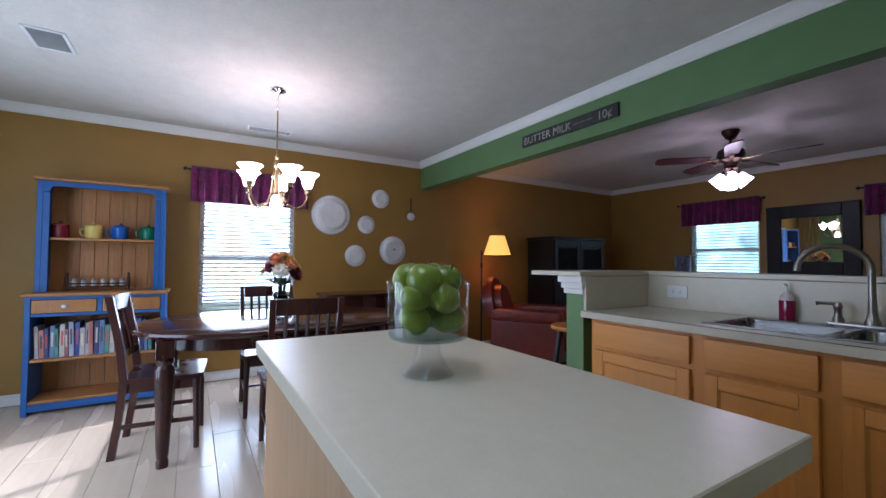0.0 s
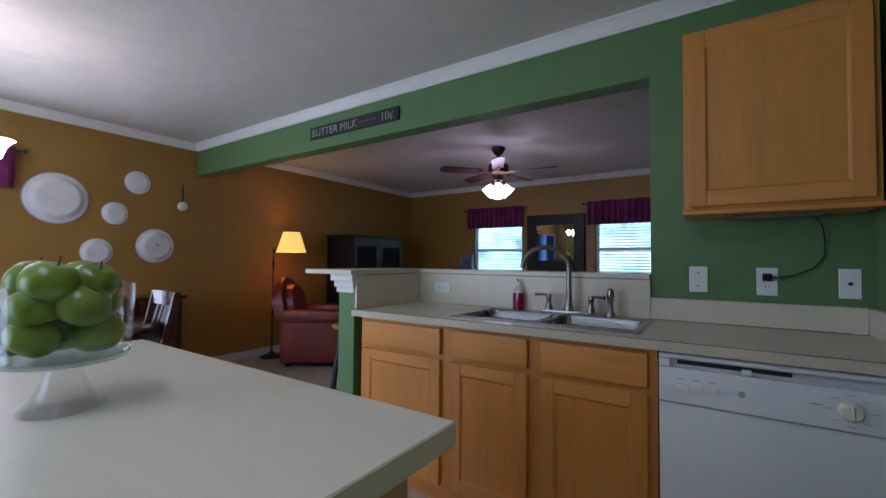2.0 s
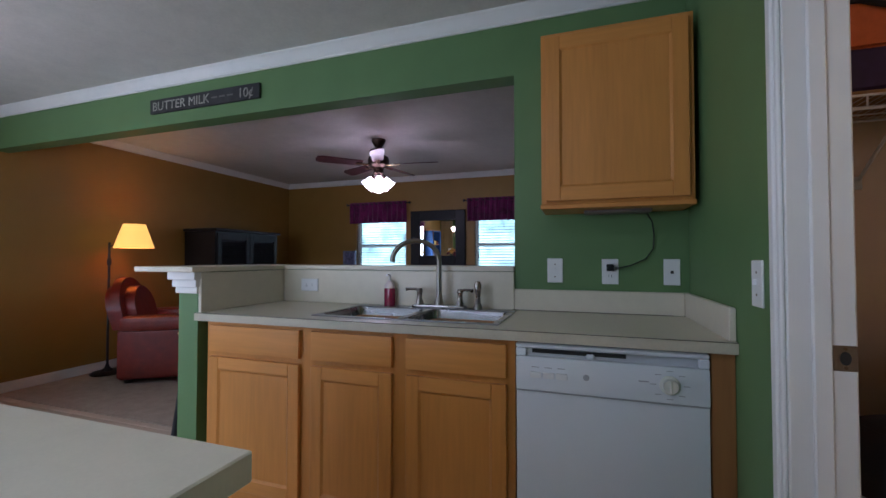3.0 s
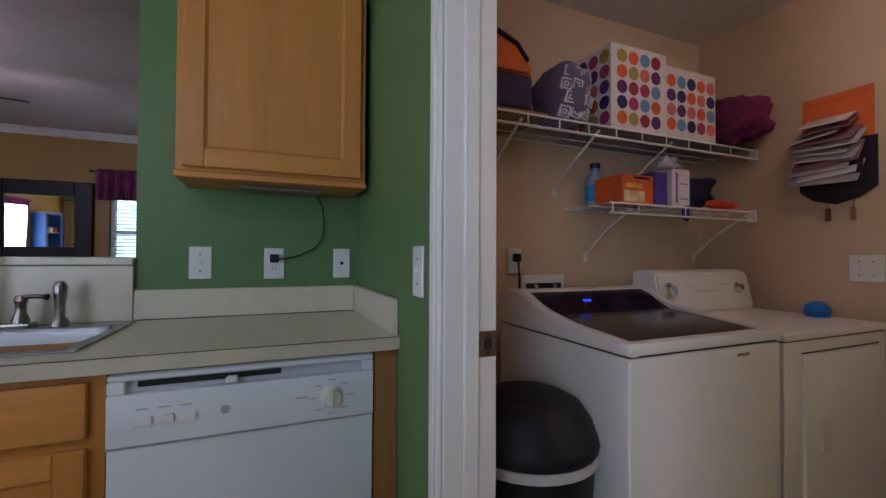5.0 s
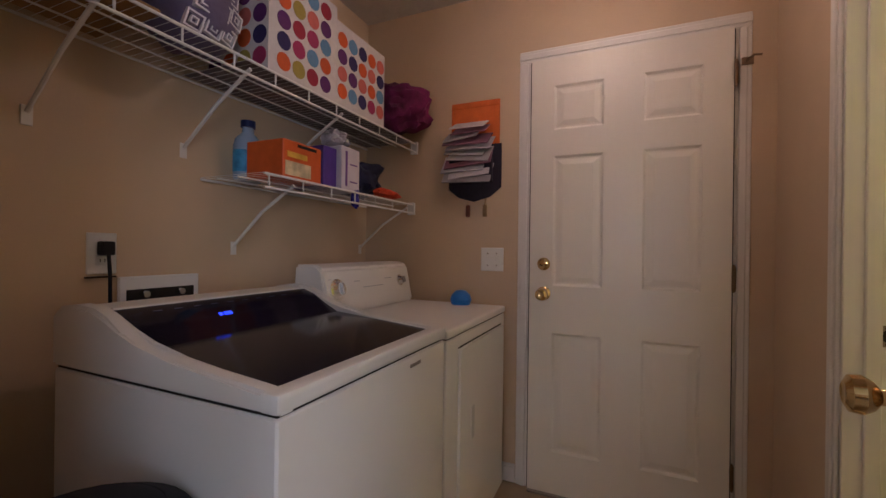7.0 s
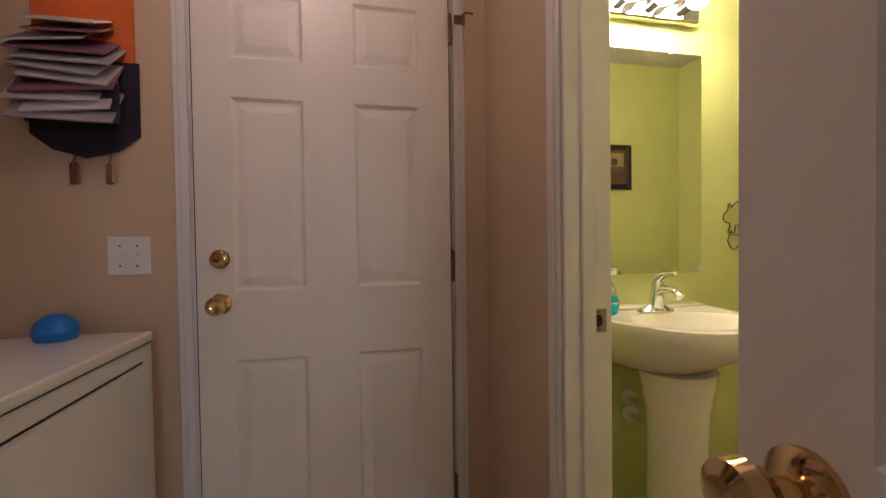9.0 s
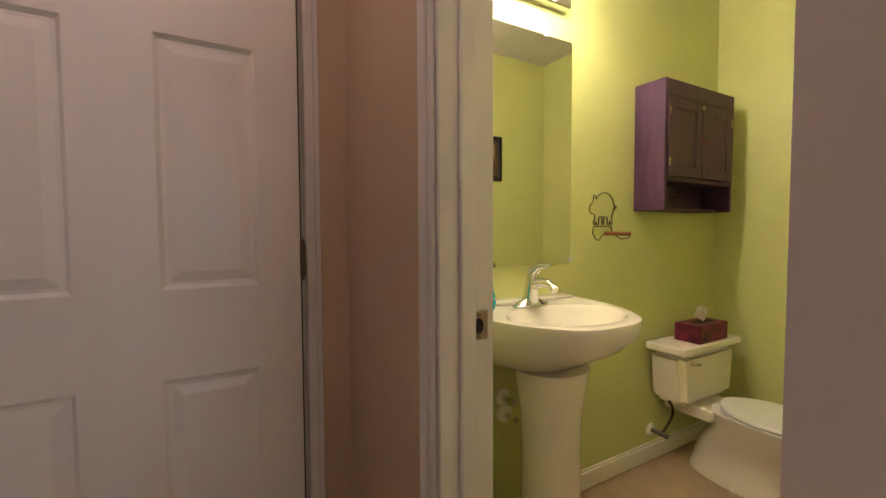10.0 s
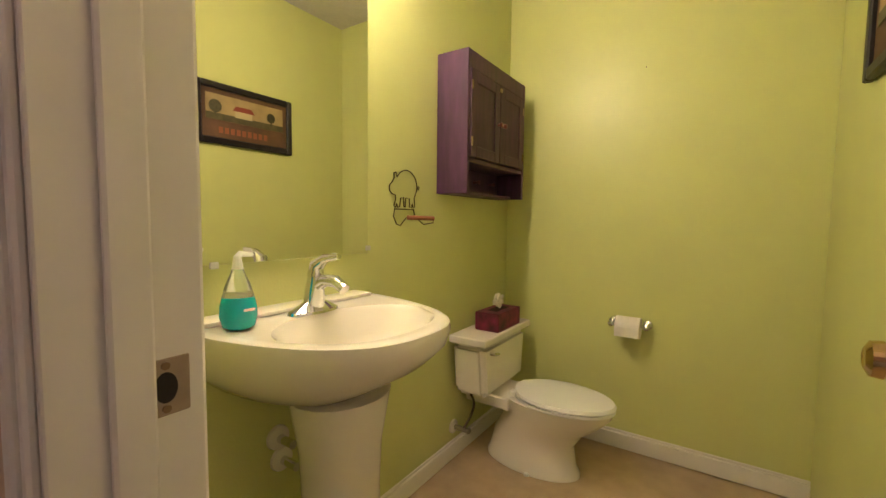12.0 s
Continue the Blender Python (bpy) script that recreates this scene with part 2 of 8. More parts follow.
def prism(bm, outline, axis, a0, a1):
    """Push a flat outline of (u, v) pairs along an axis: x: (y, z), y: (x, z), z: (x, y)."""
    def at(u, v, w):
        return {"x": (w, u, v), "y": (u, w, v), "z": (u, v, w)}[axis]
    A = [bm.verts.new(at(u, v, a0)) for u, v in outline]
    C = [bm.verts.new(at(u, v, a1)) for u, v in outline]
    n = len(outline)
    bm.faces.new(A)
    bm.faces.new(C[::-1])
    for k in range(n):
        bm.faces.new((A[k], C[k], C[(k + 1) % n], A[(k + 1) % n]))
    return bm


def mesh_of(name, bm, material, smooth=True):
    bmesh.ops.recalc_face_normals(bm, faces=bm.faces)
    me = bpy.data.meshes.new(name)
    bm.to_mesh(me)
    bm.free()
    for m in material if isinstance(material, (list, tuple)) else [material]:
        me.materials.append(m)
    if smooth:
        me.polygons.foreach_set("use_smooth", [True] * len(me.polygons))
        me.set_sharp_from_angle(angle=radians(35))
    return me


def part(name, bm, material, parent=None, label="", smooth=True):
    ob = new(name, mesh_of(name, bm, material, smooth))
    if parent is not None:
        ob.parent = parent
        ob.matrix_parent_inverse = parent.matrix_basis.inverted()
    if label:
        tagged(ob, label)
    return ob


def thing(name, at, label, category, group="", kind=""):
    e = new(name)
    e.empty_display_size = 0.05
    e.location = at
    return tagged(e, label, category, group, kind)


def single(name, bm, material, label, category, group="", kind="", smooth=True):
    return tagged(part(name, bm, material, None, "", smooth), label, category, group, kind)


def structure(name, bm, material, label="", category="", smooth=False):
    return tagged(part(name, bm, material, None, "", smooth), label, category, kind="structure")


# ---- walls, floors, ceilings ----
def paint(bm, rule):
    for f in bm.faces:
        f.material_index = rule(f.normal, f.calc_center_median())


def wall(name, boxes, mats, rule, label):
    bm = B()
    for b in boxes:
        box(bm, *b)
    bmesh.ops.recalc_face_normals(bm, faces=bm.faces)
    bm.normal_update()
    paint(bm, rule)
    return structure(name, bm, mats, label, "wall")


T = 0.12
XB = 2.10                 # bath side wall
YB0, YB1 = 1.15, 1.27     # partition between laundry and bath
YBB = -0.735              # bath back wall
LD0, LD1 = 1.48, 2.275     # laundry doorway
BD0, BD1 = 2.175, 2.885   # bath doorway
DH = 2.04
WY0, WY1, WZ0, WZ1 = 0.79, 1.67, 0.42, 1.96        # dining window
LWIN = ((-2.52, -1.65), (-0.57, 0.27))
LZ0, LZ1 = 0.75, 2.0
SX0, SX1 = -2.50, -0.70   # sliding door

wall("wall_dining", [(XW - T, XW, YS, WY0, 0, CEIL), (XW - T, XW, WY1, YF, 0, CEIL), (XW - T, XW, WY0, WY1, 0, WZ0), (XW - T, XW, WY0, WY1, WZ1, CEIL)],
     [BROWN], lambda n, c: 0, "mustard brown painted wall with a window opening")
wall("wall_far", [(XW - T, LWIN[0][0], YF, YF + T, 0, CEIL), (LWIN[0][1], LWIN[1][0], YF, YF + T, 0, CEIL), (LWIN[1][1], 2.7, YF, YF + T, 0, CEIL)]
     + [(a, b, YF, YF + T, 0, LZ0) for a, b in LWIN] + [(a, b, YF, YF + T, LZ1, CEIL) for a, b in LWIN],
     [BROWN], lambda n, c: 0, "brown painted living room wall with two windows")
wall("wall_living_side", [(2.6, 2.7, YW + T, YF, 0, CEIL)], [BROWN], lambda n, c: 0, "brown painted living room side wall")
wall("wall_slider", [(XW - T, SX0, YS - T, YS, 0, CEIL), (SX1, XR, YS - T, YS, 0, CEIL), (SX0, SX1, YS - T, YS, 2.05, CEIL)],
     [GREEN], lambda n, c: 0, "green painted wall round the sliding glass door")
wall("wall_sink", [(0.60, XG + T, YW, YW + T, 0, CEIL), (XW, 0.60, YW, YW + T, 2.09, CEIL), (-0.92, 0.60, YW, YW + T, 0, 1.10)],
     [GREEN, BROWN, BEIGE], lambda n, c: 1 if n.y > 0.5 else 0, "green painted kitchen wall with a wide pass-through")
wall("wall_laundry_back", [(XR + T, XG, YW - 0.012, YW, 0, CEIL)], [BEIGE], lambda n, c: 0, "beige painted laundry wall behind the machines")
wall("wall_bar_end", [(-0.92, -0.80, 2.60, YW, 0, 1.10)], [GREEN], lambda n, c: 0, "green painted end of the half wall")
wall("wall_kitchen_side", [(XR, XR + T, LD1, YW - 0.012, 0, CEIL), (XR, XR + T, YS, LD0, 0, CEIL), (XR, XR + T, LD0, LD1, DH, CEIL)],
     [GREEN, BEIGE], lambda n, c: 1 if n.x > 0.5 else 0, "green painted side wall beside the laundry doorway")
wall("wall_garage", [(XG, XG + T, YBB - T, YW, 0, CEIL)], [BEIGE, LIME], lambda n, c: 0, "beige painted wall that holds the garage door")
wall("wall_bath_mirror", [(XG - 0.012, XG, YBB, YB0, 0, CEIL)], [LIME], lambda n, c: 0, "lime green painted bathroom wall behind the mirror")
wall("wall_partition", [(XR + T, BD0, YB0, YB1, 0, CEIL), (BD1, XG, YB0, YB1, 0, CEIL), (BD0, BD1, YB0, YB1, DH, CEIL)],
     [BEIGE, LIME], lambda n, c: 1 if n.y < -0.5 else 0, "partition wall between laundry and bathroom")
wall("wall_bath_back", [(XB - T, XG - 0.012, YBB - T, YBB, 0, CEIL)], [LIME], lambda n, c: 0, "lime green painted bathroom back wall")
wall("wall_bath_side", [(XB - T, XB, YBB, YB0, 0, CEIL)], [LIME], lambda n, c: 0, "lime green painted bathroom side wall")
bm = B()
box(bm, XW - T, XG + T, YS - T, YF + T, CEIL, CEIL + 0.1)
structure("ceiling", bm, CEILM, "off-white ceiling with sprayed knockdown texture", "ceiling")
bm = B()
box(bm, XW - T, 2.7, YW + 0.06, YF + T, -0.12, 0.004)
structure("floor_living", bm, CARPET, "beige carpet on the living room floor", "floor")
bm = B()
box(bm, XR + 0.06, XG + T, YBB - T, YW + 0.06, -0.12, 0.0)
structure("floor_laundry", bm, VINYL, "tan vinyl floor of laundry and bathroom", "floor")
floor = structure("floor", box(B(), XW - T, XR + 0.06, YS - T, YW + 0.06, -0.12, -0.012), mat("plank_joint", (0.53, 0.43, 0.32), 0.8), "pale oak laminate plank floor", "floor")


# crown, base and casing profiles
def crown(p0, p1, inward, mat_=TRIM):
    """Crown moulding from p0 to p1 along a wall top; inward: unit vector into the room."""
    p0, p1, n = Vector((*p0, 0)), Vector((*p1, 0)), Vector((*inward, 0))
    prof = [(0, 0), (0.052, 0), (0.052, -0.010), (0.045, -0.016), (0.034, -0.028), (0.024, -0.046), (0.016, -0.058), (0.009, -0.063), (0.009, -0.075), (0, -0.075)]
    bm = B()
    A = [bm.verts.new(p0 + n * u + Vector((0, 0, CEIL + v))) for u, v in prof]
    C = [bm.verts.new(p1 + n * u + Vector((0, 0, CEIL + v))) for u, v in prof]
    k = len(prof)
    for i in range(k):
        bm.faces.new((A[i], A[(i + 1) % k], C[(i + 1) % k], C[i]))
    bm.faces.new(A[::-1])
    bm.faces.new(C)
    structure("crown_moulding", bm, mat_, "white painted crown moulding", "trim", smooth=True)


crown((XW, YS), (XW, YW), (1, 0))
crown((XW + 0.0, YW), (XR, YW), (0, -1))
crown((XR, YW), (XR, YS), (-1, 0))
crown((XW, YS), (XR, YS), (0, 1))
crown((XW, YW + T), (XW, YF), (1, 0))
crown((XW, YF), (2.6, YF), (0, -1))
crown((XW, YW + T), (2.6, YW + T), (0, 1))


def baseboard(x0, x1, y0, y1):
    bm = B()
    box(bm, x0, x1, y0, y1, 0.004, 0.078, 0.003)
    dx, dy = (0.004, 0) if x1 - x0 < 0.05 else (0, 0.004)
    box(bm, x0 + dx, x1 - dx, y0 + dy, y1 - dy, 0.0785, 0.094, 0.003)
    structure("baseboard", bm, TRIM, "white painted baseboard", "trim")


baseboard(XW, XW + 0.014, YS, YF)
baseboard(XW + 0.014, SX0 - 0.06, YS, YS + 0.014)
baseboard(XG - 0.014, XG, 2.288, YW - 0.012)
baseboard(XG - 0.026, XG - 0.012, YBB, YB0)
baseboard(XB, XG - 0.026, YBB, YBB + 0.014)
baseboard(BD1 + 0.075, XG, YB1, YB1 + 0.014)
baseboard(XR - 0.014, XR, 2.375, 2.57)


def casing(name, axis, plane, side, a0, a1, top, w=0.060, d=0.016):
    """Door casing round an opening a0..a1 in a wall; axis: the wall's normal."""
    bm = B()
    lo, hi = (plane, plane + side * d)
    for u0, u1, z0, z1 in ((a0 - w, a0, 0, top), (a1, a1 + w, 0, top), (a0 - w, a1 + w, top, top + w)):
        for ins, dd in ((0, d * 0.62), (0.016, d)):
            v0, v1 = u0 + ins * (u1 - u0 < 0.1), u1 - ins * (u1 - u0 < 0.1)
            za, zb = z0, z1 if u1 - u0 < 0.1 else z1 - 0
            if u1 - u0 > 0.1:
                za, zb = z0 + ins, z1 - ins
            e = plane + side * dd
            if axis == "x":
                box(bm, min(plane, e), max(plane, e), v0, v1, za, zb, 0.003)
            else:
                box(bm, v0, v1, min(plane, e), max(plane, e), za, zb, 0.003)
    return structure(name, bm, TRIM, "white painted door casing", "trim")


casing("trim_laundry", "x", XR, -1, LD0, LD1, DH)
casing("trim_laundry", "x", XR + T, 1, LD0, LD1, DH)
casing("trim_bath", "y", YB1, 1, BD0, BD1, DH)
casing("trim_bath", "y", YB0, -1, BD0, BD1, DH)
casing("trim_garage", "x", XG, -1, 1.414, 2.226, DH)


def jamb(axis, w0, w1, a0, a1, top, stop):
    """Lining of a doorway with its stop strip."""
    bm = B()
    t = 0.012
    for u0, u1, z0, z1 in ((a0, a0 + t, 0, top), (a1 - t, a1, 0, top), (a0 + t, a1 - t, top - t, top)):
        if axis == "x":
            box(bm, w0 - 0.002, w1 + 0.002, u0, u1, z0, z1, 0.002)
        else:
            box(bm, u0, u1, w0 - 0.002, w1 + 0.002, z0, z1, 0.002)
    for u0, u1 in ((a0 + t, a0 + t + 0.011), (a1 - t - 0.011, a1 - t)):
        if axis == "x":
            box(bm, stop, stop + 0.035, u0, u1, 0, top - t, 0.003)
        else:
            box(bm, u0, u1, stop, stop + 0.035, 0, top - t, 0.003)
    return structure("door_jamb", bm, TRIM, "white painted door jamb", "trim")


jamb("x", XR, XR + T, LD0, LD1, DH, XR + 0.04)
jamb("y", YB0, YB1, BD0, BD1, DH, YB0 + 0.045)


def strike(axis, at, normal):
    """Latch strike plate let into a jamb."""
    bm = B()
    x, y, z = at
    if axis == "x":
        box(bm, x - 0.022, x + 0.022, y - 0.002, y, z - 0.028, z + 0.028, 0.0015)
    else:
        box(bm, x - 0.002, x, y - 0.022, y + 0.022, z - 0.028, z + 0.028, 0.0015)
    ob = single("strike_plate", bm, mat("worn_strike_plate", (0.30, 0.24, 0.18), 0.35, 1.0, vary=0.15, scale=40), "worn metal strike plate on a white jamb", "strike plate")
    bm = B()
    if axis == "x":
        prism(bm, [(x + 0.010 * math.cos(q), z + 0.015 * math.sin(q)) for q in [k * math.pi / 10 for k in range(20)]], "y", y - 0.0035, y - 0.0021)
    else:
        prism(bm, [(y + 0.010 * math.cos(q), z + 0.015 * math.sin(q)) for q in [k * math.pi / 10 for k in range(20)]], "x", x - 0.0035, x - 0.0021)
    part("hole", bm, SHADOWG, ob)
    for s in (-1, 1):
        bm = B()
        if axis == "x":
            cyl(bm, (x, y - 0.002, z + s * 0.021), (x, y - 0.0035, z + s * 0.021), 0.004, seg=10)
        else:
            cyl(bm, (x - 0.002, y, z + s * 0.021), (x - 0.0035, y, z + s * 0.021), 0.004, seg=10)
        part("screw", bm, HINGE, ob)


strike("x", (XR + T - 0.020, LD1 - 0.012, 0.947), 0)
strike("y", (BD1 - 0.012, YB0 + 0.035, 0.928), 0)


# ---- windows and blinds ----
def window(name, axis, wall0, wall1, a0, a1, z0, z1, slat_step, tilt, label):
    """A framed window with a middle rail, panes and a slatted blind; axis: the wall's normal, wall0 the room side."""
    s = 1 if wall1 > wall0 else -1

    def bx(bm, d0, d1, u0, u1, za, zb, bev=0.0):
        p, q = sorted((wall0 + s * d0, wall0 + s * d1))
        return box(bm, p, q, u0, u1, za, zb, bev) if axis == "x" else box(bm, u0, u1, p, q, za, zb, bev)
    mid = ((a0 + a1) / 2, (wall0 + wall1) / 2, z0)
    at = (mid[1], mid[0], z0) if axis == "x" else mid
    w = thing(name, at, label, "window", kind="structure")
    bm = B()
    for u0, u1, za, zb in ((a0, a0 + 0.04, z0, z1), (a1 - 0.04, a1, z0, z1), (a0 + 0.04, a1 - 0.04, z0, z0 + 0.04), (a0 + 0.04, a1 - 0.04, z1 - 0.04, z1)):
        bx(bm, 0.055, 0.115, u0, u1, za, zb, 0.003)
    part("window_frame", bm, TRIM, w)
    zm = (z0 + z1) / 2
    part("meeting_rail", bx(B(), 0.062, 0.10, a0 + 0.04, a1 - 0.04, zm - 0.022, zm + 0.022, 0.003), TRIM, w)
    for za, zb in ((z0 + 0.04, zm - 0.022), (zm + 0.022, z1 - 0.04)):
        p = part("pane", bx(B(), 0.080, 0.084, a0 + 0.04, a1 - 0.04, za, zb), GLASS, w)
        p.visible_shadow = False
    part("window_sill", bx(B(), -0.012, 0.055, a0 - 0.0, a1 + 0.0, z0 - 0.02, z0 - 0.0005, 0.004), TRIM, w)
    blind = thing("window_blind", at, "white slatted blind, lowered and open", "blind", "window blinds")
    part("head_rail", bx(B(), 0.006, 0.048, a0 + 0.006, a1 - 0.006, z1 - 0.04, z1 - 0.002, 0.003), TRIM, blind)
    L = a1 - a0 - 0.02
    bm = B()
    d, r = 0.023, radians(tilt)
    dx, dz = d * math.cos(r), d * math.sin(r)
    pr = [(-dx, -dz * s), (0, 0.003), (dx, dz * s), (dx, dz * s + 0.0025), (0, 0.0055), (-dx, -dz * s + 0.0025)]
    prism(bm, pr, "y" if axis == "x" else "x", -L / 2, L / 2)
    me = mesh_of("slat", bm, SLAT)
    k, z = 0, z1 - 0.06
    while z > z0 + 0.03:
        ob = new("slat", me)
        c = wall0 + s * 0.028
        ob.location = (c, (a0 + a1) / 2, z) if axis == "x" else ((a0 + a1) / 2, c, z)
        ob.parent = blind
        ob.matrix_parent_inverse = blind.matrix_basis.inverted()
        z -= slat_step
    for u in (a0 + 0.13, a1 - 0.13):
        bm = B()
        p = (wall0 + s * 0.003, u) if axis == "x" else (u, wall0 + s * 0.003)
        cyl(bm, (*p, z0 + 0.02), (*p, z1 - 0.03), 0.0013, seg=5)
        part("ladder_cord", bm, TRIM, blind)


SLAT = mat("white_blind_slat", (0.80, 0.80, 0.80), 0.4, vary=0.02)
window("window_1", "x", XW, XW - T, WY0, WY1, WZ0, WZ1, 0.040, 18, "white framed dining window, bright with daylight")
window("window_2", "y", YF, YF + T, *LWIN[0], LZ0, LZ1, 0.040, 12, "white framed living room window")
window("window_3", "y", YF, YF + T, *LWIN[1], LZ0, LZ1, 0.040, 12, "white framed living room window")


def valance(axis, plane, s, a0, a1, z0, z1, out=0.07):
    mid = (a0 + a1) / 2
    at = (plane, mid, z1) if axis == "x" else (mid, plane, z1)
    v = thing("valance", at, "gathered plum valance with small print on a dark rod", "valance", "plum valances")
    bm = B()
    n = 90
    rows = []
    for j in range(9):
        f = j / 8
        row = []
        for i in range(n + 1):
            u = a0 + (a1 - a0) * i / n
            ripple = (0.010 + 0.014 * f) * math.sin(i * 0.83 + 0.5 * math.sin(i * 0.21)) + 0.006 * math.sin(i * 2.1 + 3 * f)
            sag = 0.004 * math.sin(i * 0.83 + 0.4) * f
            d = plane + s * (out + ripple)
            z = z1 - (z1 - z0) * f - sag * (f > 0.9)
            row.append(bm.verts.new((d, u, z) if axis == "x" else (u, d, z)))
        rows.append(row)
    for a, b in zip(rows, rows[1:]):
        for i in range(n):
            bm.faces.new((a[i], a[i + 1], b[i + 1], b[i]))
    ob = part("cloth", bm, PLUMP, v)
    md = ob.modifiers.new("thick", "SOLIDIFY")
    md.thickness = 0.003
    for e in (a0 - 0.05, a1 + 0.05):
        bm = B()
        p = (plane + s * out, e, z1 - 0.03) if axis == "x" else (e, plane + s * out, z1 - 0.03)
        ball(bm, p, 0.018, seg=12)
        part("finial", bm, BLACKWOOD, v)
    bm = B()
    p0 = (plane + s * out, a0 - 0.05, z1 - 0.03) if axis == "x" else (a0 - 0.05, plane + s * out, z1 - 0.03)
    p1 = (plane + s * out, a1 + 0.05, z1 - 0.03) if axis == "x" else (a1 + 0.05, plane + s * out, z1 - 0.03)
    cyl(bm, p0, p1, 0.008, seg=10)
    part("rod", bm, BLACKWOOD, v)
    for e in (a0 - 0.02, a1 + 0.02):
        bm = B()
        q0 = (plane, e, z1 - 0.03) if axis == "x" else (e, plane, z1 - 0.03)
        q1 = (plane + s * out, e, z1 - 0.03) if axis == "x" else (e, plane + s * out, z1 - 0.03)
        cyl(bm, q0, q1, 0.006, seg=8)
        part("bracket", bm, BLACKWOOD, v)


PLUMP = mat("plum_print_cloth", (0.15, 0.012, 0.080), 0.9, vary=0.5, scale=70, bump=0.3, bscale=300, sheen=0.2)
valance("x", XW, 1, 0.71, 1.79, 1.725, 2.06)
valance("y", YF, -1, -2.60, -1.62, 1.72, 2.05)
valance("y", YF, -1, -0.66, 0.33, 1.71, 2.04)

# sliding door
sd = thing("door_1", (-1.6, YS - 0.06, 0), "white framed sliding glass door in daylight", "door", kind="structure")
for i, (a, b, d) in enumerate(((SX0, -1.58, 0.05), (-1.62, SX1, 0.085))):
    bm = B()
    for u0, u1, z0, z1 in ((a, a + 0.06, 0.0, 2.04), (b - 0.06, b, 0.0, 2.04), (a + 0.06, b - 0.06, 0.0, 0.08), (a + 0.06, b - 0.06, 1.97, 2.04)):
        box(bm, u0, u1, YS - d - 0.03, YS - d, z0, z1, 0.004)
    f = part("sliding_frame", bm, TRIM, sd)
    p = part("pane", box(B(), a + 0.06, b - 0.06, YS - d - 0.018, YS - d - 0.012, 0.08, 1.97), GLASS, f)
    p.visible_shadow = False


def drape(name, x0, x1, y, z0, z1, material, label):
    bm = B()
    n = 70
    lo, hi = [], []
    for i in range(n + 1):
        x = x0 + (x1 - x0) * i / n
        lo.append(bm.verts.new((x, y + 0.030 * math.sin(i * 0.75), z0)))
        hi.append(bm.verts.new((x, y + 0.018 * math.sin(i * 0.75), z1)))
    for i in range(n):
        bm.faces.new((lo[i], lo[i + 1], hi[i + 1], hi[i]))
    ob = single(name, bm, material, label, "curtain")
    ob.modifiers.new("thick", "SOLIDIFY").thickness = 0.004


drape("curtain", XW + 0.05, -3.35, YS + 0.09, 0.01, 2.15, mat("gold_curtain_cloth", (0.36, 0.25, 0.10), 0.9, vary=0.1, scale=60, sheen=0.2), "gold curtain hanging beside the sliding door")
cr = single("curtain_rod", cyl(B(), (XW + 0.02, YS + 0.09, 2.16), (SX1 + 0.2, YS + 0.09, 2.16), 0.011, seg=12), BLACKWOOD, "dark curtain rod above the sliding door", "curtain rod")
for x in (XW + 0.02, -2.3, SX1 + 0.1):
    part("bracket", cyl(B(), (x, YS, 2.16), (x, YS + 0.09, 2.16), 0.007, seg=8), BLACKWOOD, cr)
part("finial", ball(B(), (SX1 + 0.22, YS + 0.09, 2.16), 0.024, seg=12), BLACKWOOD, cr)

# outside
bm = B()
box(bm, -60, 60, -60, 60, -0.6, -0.14)
structure("ground", bm, mat("lawn_ground", (0.07, 0.10, 0.035), 0.95, vary=0.3, scale=2), "green lawn round the house", "ground")
# This backdrop glows by itself; the sunlight on the foliage is emission.
FAR = mat("glowing_distance", (0.42, 0.62, 0.62), 0.95, vary=0.6, scale=2.2)
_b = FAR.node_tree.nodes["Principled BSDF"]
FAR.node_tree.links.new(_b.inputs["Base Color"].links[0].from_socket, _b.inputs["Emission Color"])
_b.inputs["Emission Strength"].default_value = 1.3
structure("backdrop", box(B(), -16, 14, 14.0, 14.1, -0.14, 5.5), FAR, "glowing mottled backdrop standing in for sunlit foliage behind the house", "backdrop")
# Self-lit white sheet added for the blown-out daylight outside the dining window.
WHITEOUT = glow("daylight_backdrop_glow", (0.92, 0.97, 1.0), 2.6)
structure("backdrop", box(B(), -14.1, -14.0, -12, 14.1, -0.14, 9.0), WHITEOUT, "glowing white backdrop in place of daylight beyond the dining window", "backdrop")


